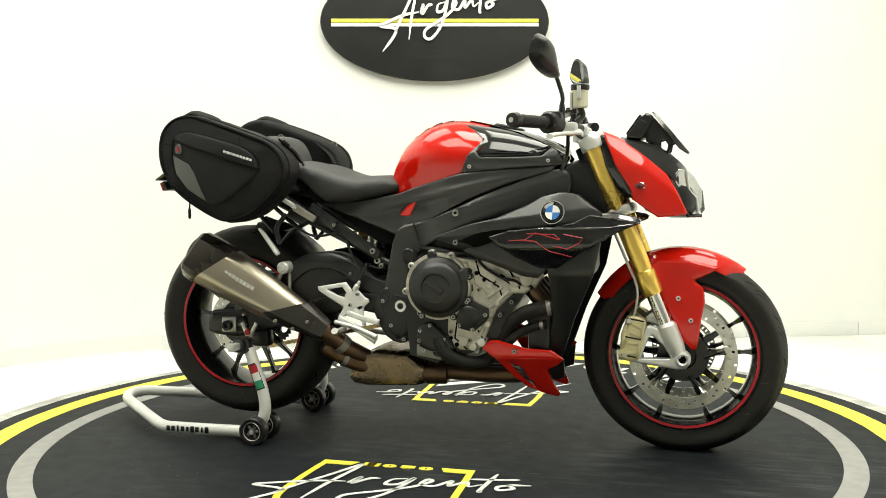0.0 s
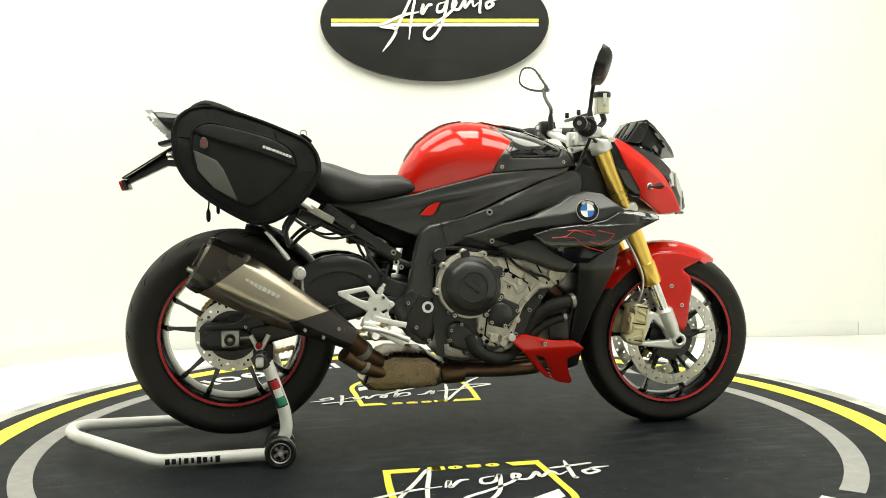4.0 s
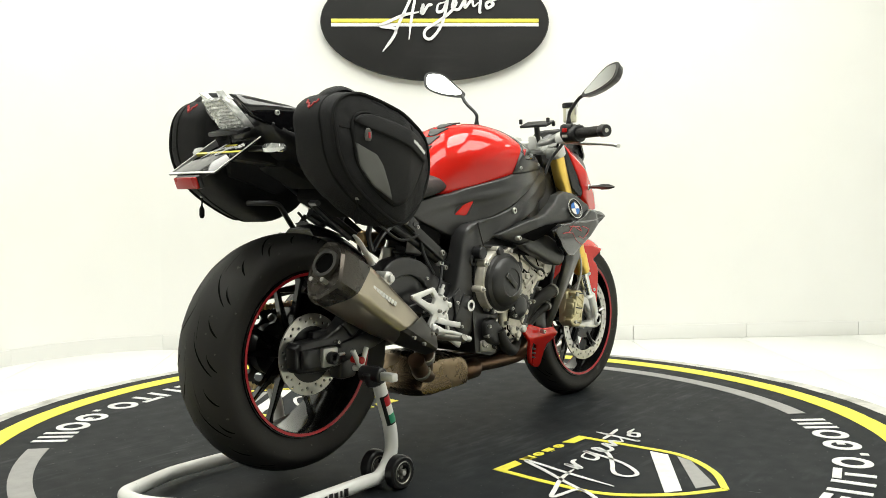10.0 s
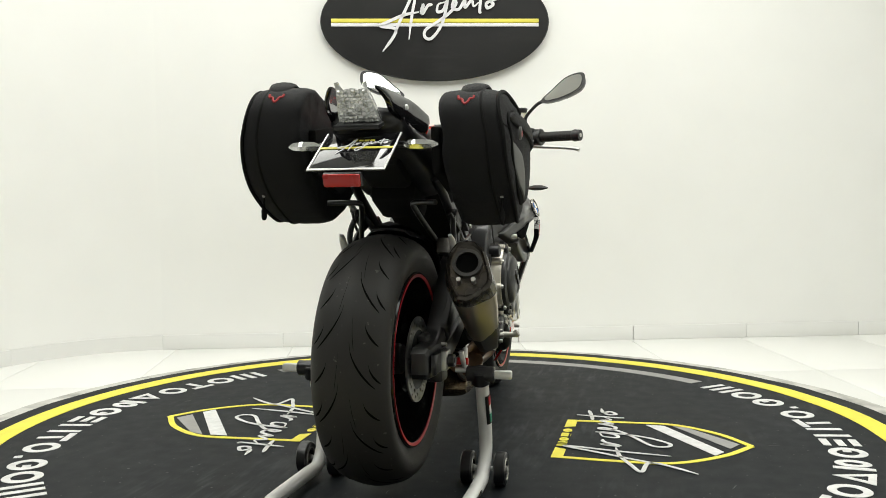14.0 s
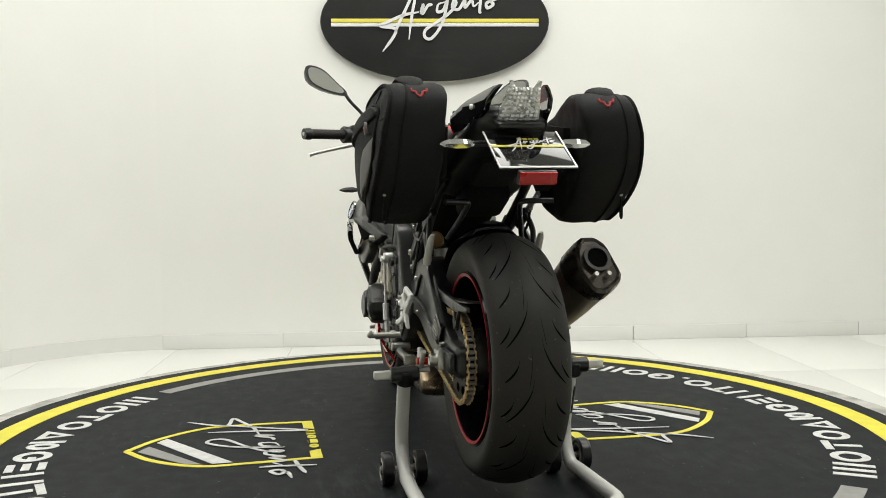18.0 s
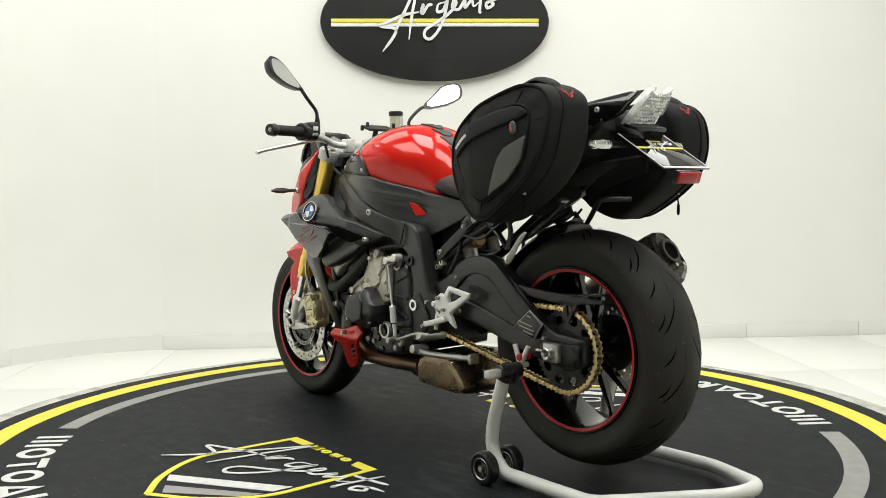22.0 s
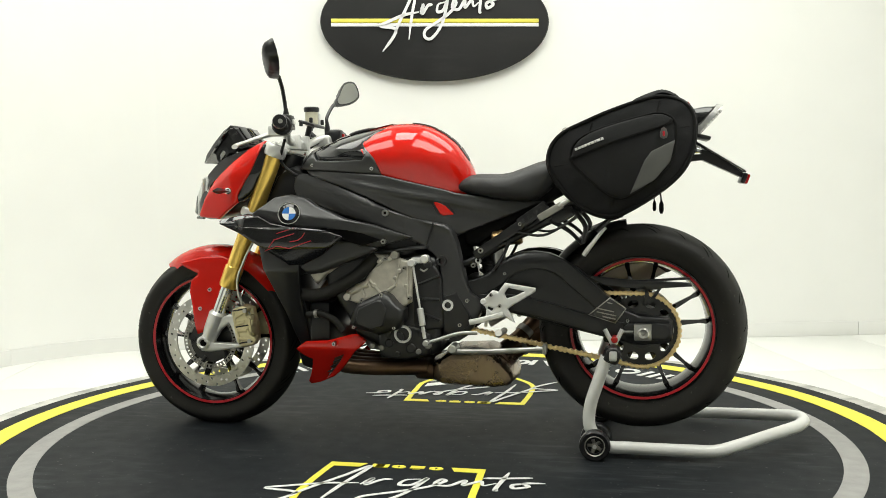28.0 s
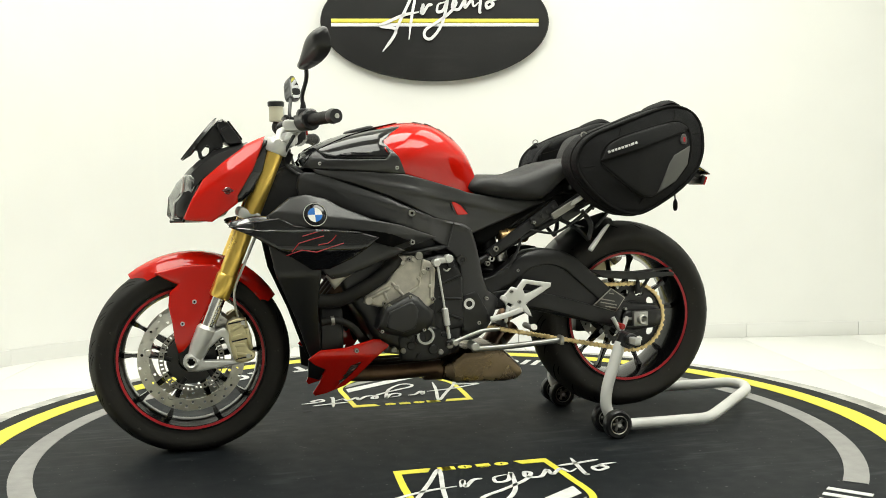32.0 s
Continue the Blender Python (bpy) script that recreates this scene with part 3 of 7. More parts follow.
def shield_print(turn):
    """The printed shield on the mat: yellow outline, two stripes, small letter-like shapes and white handwritten
    lettering.
    """
    R = Matrix.Rotation(radians(turn), 4, "Z")
    put = lambda bms, mat, label: part("shield_print", bms, mat, turntable, label, R)
    zz, t = 0.0002, 0.024
    edge = lambda pts, w=0.020: ribbon(pts, w, zz, 0.0014, 6, False)
    put([edge([(0.215, -0.405), (0.225, -0.60), (0.222, -0.76), (0.13, -0.90), (0.005, -0.99)]),
         edge([(-0.225, -0.405), (-0.235, -0.60), (-0.222, -0.76), (-0.12, -0.90), (0.005, -0.99)]),
         flat_shape([(0.125, -0.402), (0.225, -0.402), (0.225, -0.437), (0.140, -0.437)], zz),
         flat_shape([(-0.125, -0.402), (-0.235, -0.402), (-0.235, -0.437), (-0.140, -0.437)], zz)], MAT_YELLOW, "printed yellow shield outline")
    put([flat_shape([(0.205, -0.665), (0.205, -0.725), (-0.075, -0.905), (-0.12, -0.878)], zz)], MAT_WHITE, "printed white stripe")
    put([flat_shape([(0.205, -0.755), (0.190, -0.805), (0.02, -0.955), (-0.035, -0.925)], zz)], MAT_GREY, "printed grey stripe")
    bits = []
    for i, k in enumerate(("three", "ring", "stem", "ring")):
        for b in block_shape(k, 0.042 if k != "three" else 0.05, 0.030):
            bmesh.ops.scale(b, vec=(1, 1, 1), verts=b.verts)
            b.transform(Matrix.Translation((-0.082 + 0.055 * i, -0.418, 0)))
            bits.append(b)
    put(bits, MAT_YELLOW, "small printed yellow letter-like shapes")
    strokes = handwriting(1.08, 0.013, 0.0018)
    for b in strokes:
        b.transform(Matrix.Translation((0.01, -0.655, 0)))
    part("script_print", strokes, MAT_WHITE, turntable, "flowing white handwritten lettering", R)


shield_print(0)
shield_print(180)

# ---- the oval sign on the back wall ----
SIGN_C = Vector((0.005, back_y(0.005), 1.683))
sign = thing("wall_sign", "oval black sign with yellow stripe on the white wall", "sign")
sign.matrix_world = Matrix.Translation(SIGN_C) @ Matrix.Rotation(math.atan(WALL_TILT), 4, "Z") @ Matrix.Rotation(radians(90), 4, "X")
S = 0.922
board = bmesh.new()
rows = []
for a, b, h in ((0.645, 0.330, 0.0), (0.652, 0.336, 0.012), (0.652, 0.336, 0.030), (0.646, 0.330, 0.036)):
    rows.append([board.verts.new((S * a * math.cos(2 * math.pi * k / 120), S * b * math.sin(2 * math.pi * k / 120), h + 0.012)) for k in range(120)])
for A, B in zip(rows, rows[1:]):
    for k in range(120):
        board.faces.new((A[k], A[(k + 1) % 120], B[(k + 1) % 120], B[k]))
board.faces.new(rows[0][::-1]), board.faces.new(rows[-1])
part("board", board, SIGN_BLACK, sign, "black brushed oval board")
for sx, sy in ((-1, -1), (-1, 1), (1, -1), (1, 1)):
    part("spacer", rod((sx * 0.3, sy * 0.12, -0.002), (sx * 0.3, sy * 0.12, 0.013), 0.02), PLASTIC_BLACK, sign)
part("stripe", box(0.0, S * 0.003, 0.050, S * 1.182, 0.0203, 0.008, 0.001), SIGN_YELLOW, sign, "raised yellow stripe")
part("stripe", box(0.0, S * -0.0205, 0.050, S * 1.182, 0.0165, 0.008, 0.001), SIGN_WHITE, sign, "raised white stripe")
script = handwriting(S, 0.0148, 0.053, 0.010)
for b in script:
    b.transform(Matrix.Translation((0.003, -0.014, 0)))
part("script_letters", script, SIGN_WHITE, sign, "raised white pen-stroke lettering")
for i in range(4):
    part("small_bar", box(S * (0.02 + 0.075 * i), S * 0.150, 0.052, S * 0.055, S * 0.03, 0.008, 0.001), SIGN_YELLOW, sign, "raised yellow block")

# ---- the paddock stand ----
stand = thing("paddock_stand", "white tubular paddock stand lifting the rear wheel", "stand")
for s in (-1, 1):
    Y = 0.235
    part("rail", tube([(-0.555, s * Y, 0.30), (-0.530, s * Y, 0.225), (-0.507, s * Y, 0.15), (-0.507, s * Y, 0.085), (-0.55, s * Y, 0.034), (-0.62, s * (Y + 0.003), 0.030), (-0.80, s * 0.241, 0.030),
                       (-0.868, s * 0.237, 0.031), (-0.93, s * 0.203, 0.040), (-1.085, s * 0.095, 0.066)], 0.0185, 16, 6), WHITE_PAINT, stand, "white painted steel tube")
    part("carrier", [rod((-0.575, s * 0.20, 0.312), (-0.575, s * 0.275, 0.312), 0.021, bevel=0.003), rod((-0.562, s * Y, 0.285), (-0.578, s * Y, 0.325), 0.026, bevel=0.004)], PLASTIC_BLACK, stand, "black rubber carrier")
    part("peg", box(-0.575, s * 0.295, 0.312, 0.022, 0.05, 0.022, 0.004), ALLOY, stand, "square steel peg")
    hook = [rod((-0.578, s * 0.195, 0.33), (-0.60, s * 0.19, 0.375), 0.007), rod((-0.572, s * 0.195, 0.33), (-0.548, s * 0.19, 0.375), 0.007), rod((-0.575, s * 0.17, 0.322), (-0.575, s * 0.21, 0.322), 0.008)]
    part("hook", hook, ALLOY, stand, "forked steel hook")
    part("bobbin", rod((-0.577, s * 0.165, 0.345), (-0.577, s * 0.205, 0.345), 0.010, bevel=0.002), RED_LENS, stand, "red anodised bobbin")
    for y in (s * (Y + 0.045), s * (Y - 0.045)):
        w = part("wheel", lathe([(0.022, -0.014), (0.040, -0.016), (0.045, -0.012), (0.046, 0.0), (0.045, 0.012), (0.040, 0.016), (0.022, 0.014)], (0, 0, 0), 36), PLASTIC_BLACK, stand, "black rubber castor wheel", Matrix.Translation((-0.522, y, 0.045)))
        part("hub", [lathe([(0.024, -0.012), (0.029, -0.017), (0.032, -0.012), (0.032, 0.012), (0.029, 0.017), (0.024, 0.012)], (0, 0, 0), 30), rod((0, -0.018, 0), (0, 0.018, 0), 0.009)]
             + [tube([(0.006 * math.cos(a), 0, 0.006 * math.sin(a)), (0.028 * math.cos(a), 0, 0.028 * math.sin(a))], 0.0065, 8, 1) for a in [2 * math.pi * k / 5 for k in range(5)]], ALLOY_DULL, w, "grey spoked hub")
        part("cover", lathe([(0, -0.003), (0.03, -0.003), (0.03, 0.003), (0, 0.003)], (0, 0, 0), 24, False), PLASTIC_BLACK, w)
    part("axle", rod((-0.522, s * (Y - 0.064), 0.045), (-0.522, s * (Y + 0.064), 0.045), 0.006), ALLOY, stand)
part("rear_bar", tube([(-1.08, -0.099, 0.065), (-1.12, -0.068, 0.072), (-1.142, -0.03, 0.076), (-1.146, 0, 0.077), (-1.142, 0.03, 0.076), (-1.12, 0.068, 0.072), (-1.08, 0.099, 0.065)], 0.0185, 16, 5), WHITE_PAINT, stand, "white painted rear loop of the tube")
for i, wide in enumerate((0.013, 0.006, 0.012, 0.012, 0.008, 0.012, 0.006, 0.012, 0.013)):
    part("decal", box(-0.700 - 0.0175 * i, -0.2605, 0.031, wide, 0.003, 0.016 if i % 3 else 0.020, 0.0008), PLASTIC_BLACK, stand)
def wrap(p0, p1, r, a0, a1, n=8):
    """A label bent round a tube, from p0 to p1 along it."""
    p0, p1 = Vector(p0), Vector(p1)
    d = (p1 - p0).normalized()
    out = Vector((0, -1, 0))
    side = d.cross(out).normalized()
    ring = lambda c, q: [c + (out * math.cos(radians(a0 + (a1 - a0) * k / n)) + side * math.sin(radians(a0 + (a1 - a0) * k / n))) * q for k in range(n + 1)]
    return loft([ring(p0, r) + ring(p0, r - 0.0015)[::-1], ring(p1, r) + ring(p1, r - 0.0015)[::-1]])


top_p, low_p = Vector((-0.541, -0.2355, 0.252)), Vector((-0.512, -0.2355, 0.170))
part("sticker", wrap(top_p, low_p, 0.0191, -58, 62), PLASTIC_BLACK, stand, "black backing of a small flag sticker")
for i, mt in enumerate((RED_STRIPE, WHITE_PLASTIC, GREEN)):
    part("flag_band", wrap(top_p + (low_p - top_p) * (0.05 + 0.30 * i), top_p + (low_p - top_p) * (0.35 + 0.30 * i), 0.0195, -50, 30), mt, stand)

# ---- the motorcycle ----
bike = thing("motorcycle", "red and black naked sports motorcycle on a paddock stand", "motorcycle")
B = bike
RA, FA = Vector((-0.657, 0, 0.362)), Vector((0.785, 0, 0.293))


def P(name, bms, mat, label="", parent=None, m=None, sharp=38):
    return part(name, bms, mat, parent or B, label, m, sharp)


def bolt(name, x, y, z, s, r=0.009, mat=ALLOY, h=0.006):
    """A bolt head on the flank, its face outwards."""
    head = P(name, lathe([(0, -0.012), (r, -0.012), (r, h * 0.6), (r * 0.85, h), (r * 0.45, h), (r * 0.4, h * 0.3), (0, h * 0.3)], (0, 0, 0), 18, False), mat,
             m=Matrix.Translation((x, y, z)) @ (Matrix.Identity(4) if s > 0 else Matrix.Rotation(math.pi, 4, "Z")))
    # a near-black disc paints the shade inside the hexagon socket
    part("socket", rod((0, h * 0.2, 0), (0, h * 0.75, 0), r * 0.45, seg=6), RECESS_SHADE, head)
    return head


def wheel(name, c, r_out, width, rim_r, rim_w, front):
    w = P(name, lathe([(0.0, -0.05), (0.036, -0.05), (0.04, -0.045), (0.04, 0.045), (0.036, 0.05), (0.0, 0.05)], (0, 0, 0), 32, False), PLASTIC_BLACK, "black cast wheel hub", m=Matrix.Translation(c))
    h, R = width / 2, r_out
    prof = [(rim_r - 0.004, -rim_w / 2 + 0.006), (rim_r + 0.012, -rim_w / 2 - 0.004), (R - 0.078 if not front else R - 0.062, -h * 0.93), (R - 0.055 if not front else R - 0.042, -h), (R - 0.035 if not front else R - 0.027, -h * 0.96),
            (R - 0.016, -h * 0.72), (R - 0.006, -h * 0.42), (R - 0.001, -h * 0.17), (R, 0)]
    prof = curve_points([(a, b, 0) for a, b in prof], 3)
    prof = [(p.x, p.y) for p in prof]
    prof = prof + [(a, -b) for a, b in prof[-2::-1]]
    part("tyre", lathe(prof, (0, 0, 0), 96), RUBBER, w, "black grooved sports tyre", sharp=60)
    # near-black strips paint the grooves' shade and follow the tyre's crown
    crown = [(a, b) for a, b in prof if abs(b) < h * 0.9 and a > R - 0.05]

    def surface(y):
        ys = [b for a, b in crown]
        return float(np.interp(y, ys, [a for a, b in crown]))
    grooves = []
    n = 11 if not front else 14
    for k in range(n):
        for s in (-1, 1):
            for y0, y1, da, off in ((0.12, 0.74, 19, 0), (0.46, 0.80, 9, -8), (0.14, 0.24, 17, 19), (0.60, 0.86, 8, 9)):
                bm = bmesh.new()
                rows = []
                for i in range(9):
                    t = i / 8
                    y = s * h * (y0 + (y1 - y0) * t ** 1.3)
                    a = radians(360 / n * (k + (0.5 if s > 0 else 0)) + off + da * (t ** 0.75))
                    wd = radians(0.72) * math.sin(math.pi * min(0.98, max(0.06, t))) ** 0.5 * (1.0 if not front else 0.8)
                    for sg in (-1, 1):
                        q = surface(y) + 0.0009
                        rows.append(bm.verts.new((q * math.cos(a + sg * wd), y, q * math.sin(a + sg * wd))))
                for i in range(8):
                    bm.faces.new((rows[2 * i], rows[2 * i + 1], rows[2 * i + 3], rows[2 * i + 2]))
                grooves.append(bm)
    g = part("tread_groove", grooves, RECESS_SHADE, w, "near-black strips painting the shade of curved tread grooves")
    tagged(g, kind="stuff")
    rp = [(rim_r + 0.004, -rim_w / 2), (rim_r + 0.010, -rim_w / 2 - 0.004), (rim_r + 0.008, -rim_w / 2 - 0.008), (rim_r - 0.006, -rim_w / 2 - 0.006), (rim_r - 0.010, -rim_w / 2 + 0.010), (rim_r - 0.017, -rim_w * 0.2),
          (rim_r - 0.017, rim_w * 0.2), (rim_r - 0.010, rim_w / 2 - 0.010), (rim_r - 0.006, rim_w / 2 + 0.006), (rim_r + 0.008, rim_w / 2 + 0.008), (rim_r + 0.010, rim_w / 2 + 0.004), (rim_r + 0.004, rim_w / 2)]
    part("rim", lathe(rp, (0, 0, 0), 96), RIM_BLACK, w, "satin black rim")
    for s in (-1, 1):
        part("rim_stripe", lathe([(rim_r - 0.004, s * (rim_w / 2 + 0.0070)), (rim_r + 0.0035, s * (rim_w / 2 + 0.0088)), (rim_r + 0.0035, s * (rim_w / 2 + 0.0105)), (rim_r - 0.004, s * (rim_w / 2 + 0.0088))], (0, 0, 0), 96), RED_STRIPE, w, "thin red rim stripe")
    spoke = None
    for k in range(5):
        for j in (-1, 1):
            a = 72 * k + 18
            dirn = Matrix.Rotation(radians(-(a + j * (15 if front else 13))), 4, "Y")
            if spoke is None:
                bm = loft([[(0.030, -0.016, -0.013), (0.030, 0.016, -0.013), (0.030, 0.016, 0.013), (0.030, -0.016, 0.013)],
                           [(0.09, -0.012, -0.010), (0.09, 0.012, -0.010), (0.09, 0.012, 0.010), (0.09, -0.012, 0.010)],
                           [(rim_r - 0.04, -0.010, -0.005), (rim_r - 0.04, 0.010, -0.005), (rim_r - 0.04, 0.010, 0.005), (rim_r - 0.04, -0.010, 0.005)],
                           [(rim_r - 0.012, -0.016, -0.009), (rim_r - 0.012, 0.016, -0.009), (rim_r - 0.012, 0.016, 0.009), (rim_r - 0.012, -0.016, 0.009)]])
                bmesh.ops.bevel(bm, geom=[e for e in bm.edges if abs(e.verts[0].co.x - e.verts[1].co.x) > 0.01], offset=0.003, segments=2, affect="EDGES")
                spoke = part("spoke", bm, GLOSS_BLACK, w, "", dirn)
            else:
                again(spoke, dirn)
    return w


def brake_disc(parent, y, r0, r1, t=0.005, holes=9):
    out = [(r1 * math.cos(2 * math.pi * k / 72), r1 * math.sin(2 * math.pi * k / 72)) for k in range(72)]
    inn = [(r0 * math.cos(2 * math.pi * k / 60), r0 * math.sin(2 * math.pi * k / 60)) for k in range(60)]
    hs = [inn]
    for k in range(holes * 4):
        a = 2 * math.pi * k / (holes * 4)
        rr = r0 + (r1 - r0) * (0.25, 0.62, 0.42, 0.82)[k % 4]
        hs.append([(rr * math.cos(a) + 0.0046 * math.cos(q), rr * math.sin(a) + 0.0046 * math.sin(q)) for q in [2 * math.pi * i / 8 for i in range(8)]])
    Q, faces, d = fill_plan(out, hs, 0.3)
    bm = bmesh.new()
    top = [bm.verts.new((x, y + t / 2, z)) for x, z in Q]
    bot = [bm.verts.new((x, y - t / 2, z)) for x, z in Q]
    return part("brake_disc", close_faces(bm, faces, top, bot), STEEL, parent, "drilled steel brake disc", sharp=20)


front_wheel = wheel("front_wheel", FA, 0.302, 0.120, 0.2159, 0.100, True)
rear_wheel = wheel("rear_wheel", RA, 0.323, 0.190, 0.2159, 0.158, False)
for s in (-1, 1):
    brake_disc(front_wheel, s * 0.068, 0.124, 0.158, holes=12)
    part("disc_carrier", [lathe([(0.040, s * 0.060), (0.075, s * 0.060), (0.075, s * 0.066), (0.040, s * 0.066)], (0, 0, 0), 40)]
         + [tube([(0.06 * math.cos(a), s * 0.063, 0.06 * math.sin(a)), (0.125 * math.cos(a + 0.2), s * 0.066, 0.127 * math.sin(a + 0.2))], [0.009, 0.0055], 8, 1) for a in [2 * math.pi * k / 5 for k in range(5)]], PLASTIC_BLACK, front_wheel, "black disc carrier")
    for k in range(5):
        a = 2 * math.pi * k / 5 + 0.2
        part("disc_tab", tube([(0.100 * math.cos(a - 0.03), s * 0.066, 0.100 * math.sin(a - 0.03)), (0.122 * math.cos(a), s * 0.067, 0.122 * math.sin(a))], [0.006, 0.016], 10, 1, flat=0.5), STEEL, front_wheel)
        part("disc_button", rod((0.126 * math.cos(a), s * 0.062, 0.126 * math.sin(a)), (0.126 * math.cos(a), s * 0.075, 0.126 * math.sin(a)), 0.011, bevel=0.002), STEEL, front_wheel)
slots = [[((0.0885 + dr) * math.cos(2 * math.pi * (k + da) / 44), (0.0885 + dr) * math.sin(2 * math.pi * (k + da) / 44)) for dr, da in ((-0.004, -0.22), (0.005, -0.22), (0.005, 0.22), (-0.004, 0.22))] for k in range(44)]
Q, faces, d = fill_plan([(0.097 * math.cos(2 * math.pi * k / 72), 0.097 * math.sin(2 * math.pi * k / 72)) for k in range(72)], slots + [[(0.081 * math.cos(2 * math.pi * k / 60), 0.081 * math.sin(2 * math.pi * k / 60)) for k in range(60)]], 0.3)
bm = bmesh.new()
part("sensor_ring", close_faces(bm, faces, [bm.verts.new((x, 0.0735, z)) for x, z in Q], [bm.verts.new((x, 0.0710, z)) for x, z in Q]), ALLOY_DULL, front_wheel, "slotted sensor ring", sharp=20)
brake_disc(rear_wheel, -0.088, 0.076, 0.110)
part("disc_carrier", lathe([(0.035, -0.090), (0.080, -0.090), (0.080, -0.082), (0.035, -0.078)], (0, 0, 0), 40), PLASTIC_BLACK, rear_wheel, "black disc carrier")
# sprocket and chain run on the near flank of the swingarm
teeth = []
for k in range(90):
    a = 2 * math.pi * k / 90
    teeth.append(((0.114 if k % 2 else 0.106) * math.cos(a), (0.114 if k % 2 else 0.106) * math.sin(a)))
hs = [[((0.084 + 0.0125 * math.cos(q)) * math.cos(2 * math.pi * k / 10 + 0.20 * math.sin(q)), (0.084 + 0.0125 * math.cos(q)) * math.sin(2 * math.pi * k / 10 + 0.20 * math.sin(q))) for q in [2 * math.pi * i / 14 for i in range(14)]] for k in range(10)]
Q, faces, d = fill_plan(teeth, hs, 0.3)
bm = bmesh.new()
part("sprocket", close_faces(bm, faces, [bm.verts.new((x, 0.106, z)) for x, z in Q], [bm.verts.new((x, 0.099, z)) for x, z in Q]), PLASTIC_BLACK, rear_wheel, "black chain sprocket", sharp=20)
part("sprocket_carrier", lathe([(0.0, 0.05), (0.075, 0.05), (0.07, 0.09), (0.055, 0.108), (0.0, 0.108)], (0, 0, 0), 36, False), PLASTIC_BLACK, rear_wheel)

# chain links along the loop round both sprockets
PIV = Vector((-0.075, 0, 0.435))
CS = Vector((-0.02, 0, 0.425))
RS, RB = 0.047, 0.113
dv = Vector((RA.x - CS.x, 0, RA.z - CS.z))
base_a = math.atan2(dv.z, dv.x)
phi = math.acos((RS - RB) / dv.length)
loop = []
for a in np.linspace(base_a + phi, base_a + 2 * math.pi - phi, 9):
    loop.append((CS.x + RS * math.cos(a), CS.z + RS * math.sin(a)))
big = [(RA.x + RB * math.cos(a), RA.z + RB * math.sin(a)) for a in np.linspace(base_a - phi, base_a + phi, 22)]
loop = loop + big
seglen = [math.dist(loop[i], loop[(i + 1) % len(loop)]) for i in range(len(loop))]
total = sum(seglen)
N_LINK = 112
PLATE = [(-0.0112, -0.003), (-0.0108, -0.0062), (-0.0076, -0.0082), (-0.0040, -0.0062), (0, -0.0046), (0.0040, -0.0062), (0.0076, -0.0082), (0.0108, -0.0062), (0.0112, -0.003), (0.0112, 0.003), (0.0108, 0.0062), (0.0076, 0.0082), (0.0040, 0.0062), (0, 0.0046), (-0.0040, 0.0062), (-0.0076, 0.0082), (-0.0108, 0.0062), (-0.0112, 0.003)]
outer_link = [shell(PLATE, 1, 0.1155, 0.002, 0.0006, 0.05), shell(PLATE, 1, 0.0935, 0.002, 0.0006, 0.05)] + [rod((q, 0.0915, 0), (q, 0.1172, 0), 0.0030, seg=8) for q in (-0.0076, 0.0076)]
inner_link = [shell([(x * 0.94, z * 0.90) for x, z in PLATE], 1, 0.1125, 0.002, 0.0006, 0.05), shell([(x * 0.94, z * 0.90) for x, z in PLATE], 1, 0.0960, 0.002, 0.0006, 0.05)]
chain = P("chain", [rod((0, 0.09, -0.0001), (0, 0.0901, -0.0001), 0.0002, seg=4)], CHAIN_GOLD, "gold drive chain", m=Matrix.Identity(4))
link, roller = [None, None], None
for k in range(N_LINK):
    s = total * k / N_LINK
    i = 0
    while s > seglen[i]:
        s -= seglen[i]
        i += 1
    p, q = loop[i], loop[(i + 1) % len(loop)]
    t = s / seglen[i]
    x, z = p[0] + (q[0] - p[0]) * t, p[1] + (q[1] - p[1]) * t
    ang = math.atan2(q[1] - p[1], q[0] - p[0])
    m = Matrix.Translation((x, 0, z)) @ Matrix.Rotation(-ang, 4, "Y")
    if link[k % 2] is None:
        link[k % 2] = part("link", inner_link if k % 2 else outer_link, CHAIN_GOLD, chain, "", m)
    else:
        again(link[k % 2], m)
    m2 = m @ Matrix.Translation((0.0076, 0, 0))
    if roller is None:
        roller = part("roller", [rod((0, 0.0950, 0), (0, 0.1115, 0), 0.0054, seg=8)], ALLOY_DULL, chain, "", m2)
    else:
        again(roller, m2)

# swingarm
ARM = [(-0.03, 0.43), (-0.05, 0.50), (-0.15, 0.515), (-0.195, 0.547), (-0.245, 0.586), (-0.285, 0.600), (-0.330, 0.604), (-0.378, 0.598), (-0.420, 0.580), (-0.465, 0.552), (-0.510, 0.515), (-0.560, 0.466), (-0.600, 0.430), (-0.650, 0.409), (-0.738, 0.404), (-0.750, 0.392), (-0.750, 0.340), (-0.738, 0.326), (-0.655, 0.319), (-0.600, 0.328), (-0.500, 0.352), (-0.336, 0.392), (-0.226, 0.418), (-0.08, 0.39)]
ARM_BARS = ([(-0.08, 0.47), (-0.19, 0.505), (-0.27, 0.562), (-0.335, 0.577), (-0.405, 0.560), (-0.48, 0.500), (-0.575, 0.418)], [(-0.06, 0.435), (-0.226, 0.446), (-0.36, 0.423), (-0.50, 0.384), (-0.60, 0.362)])


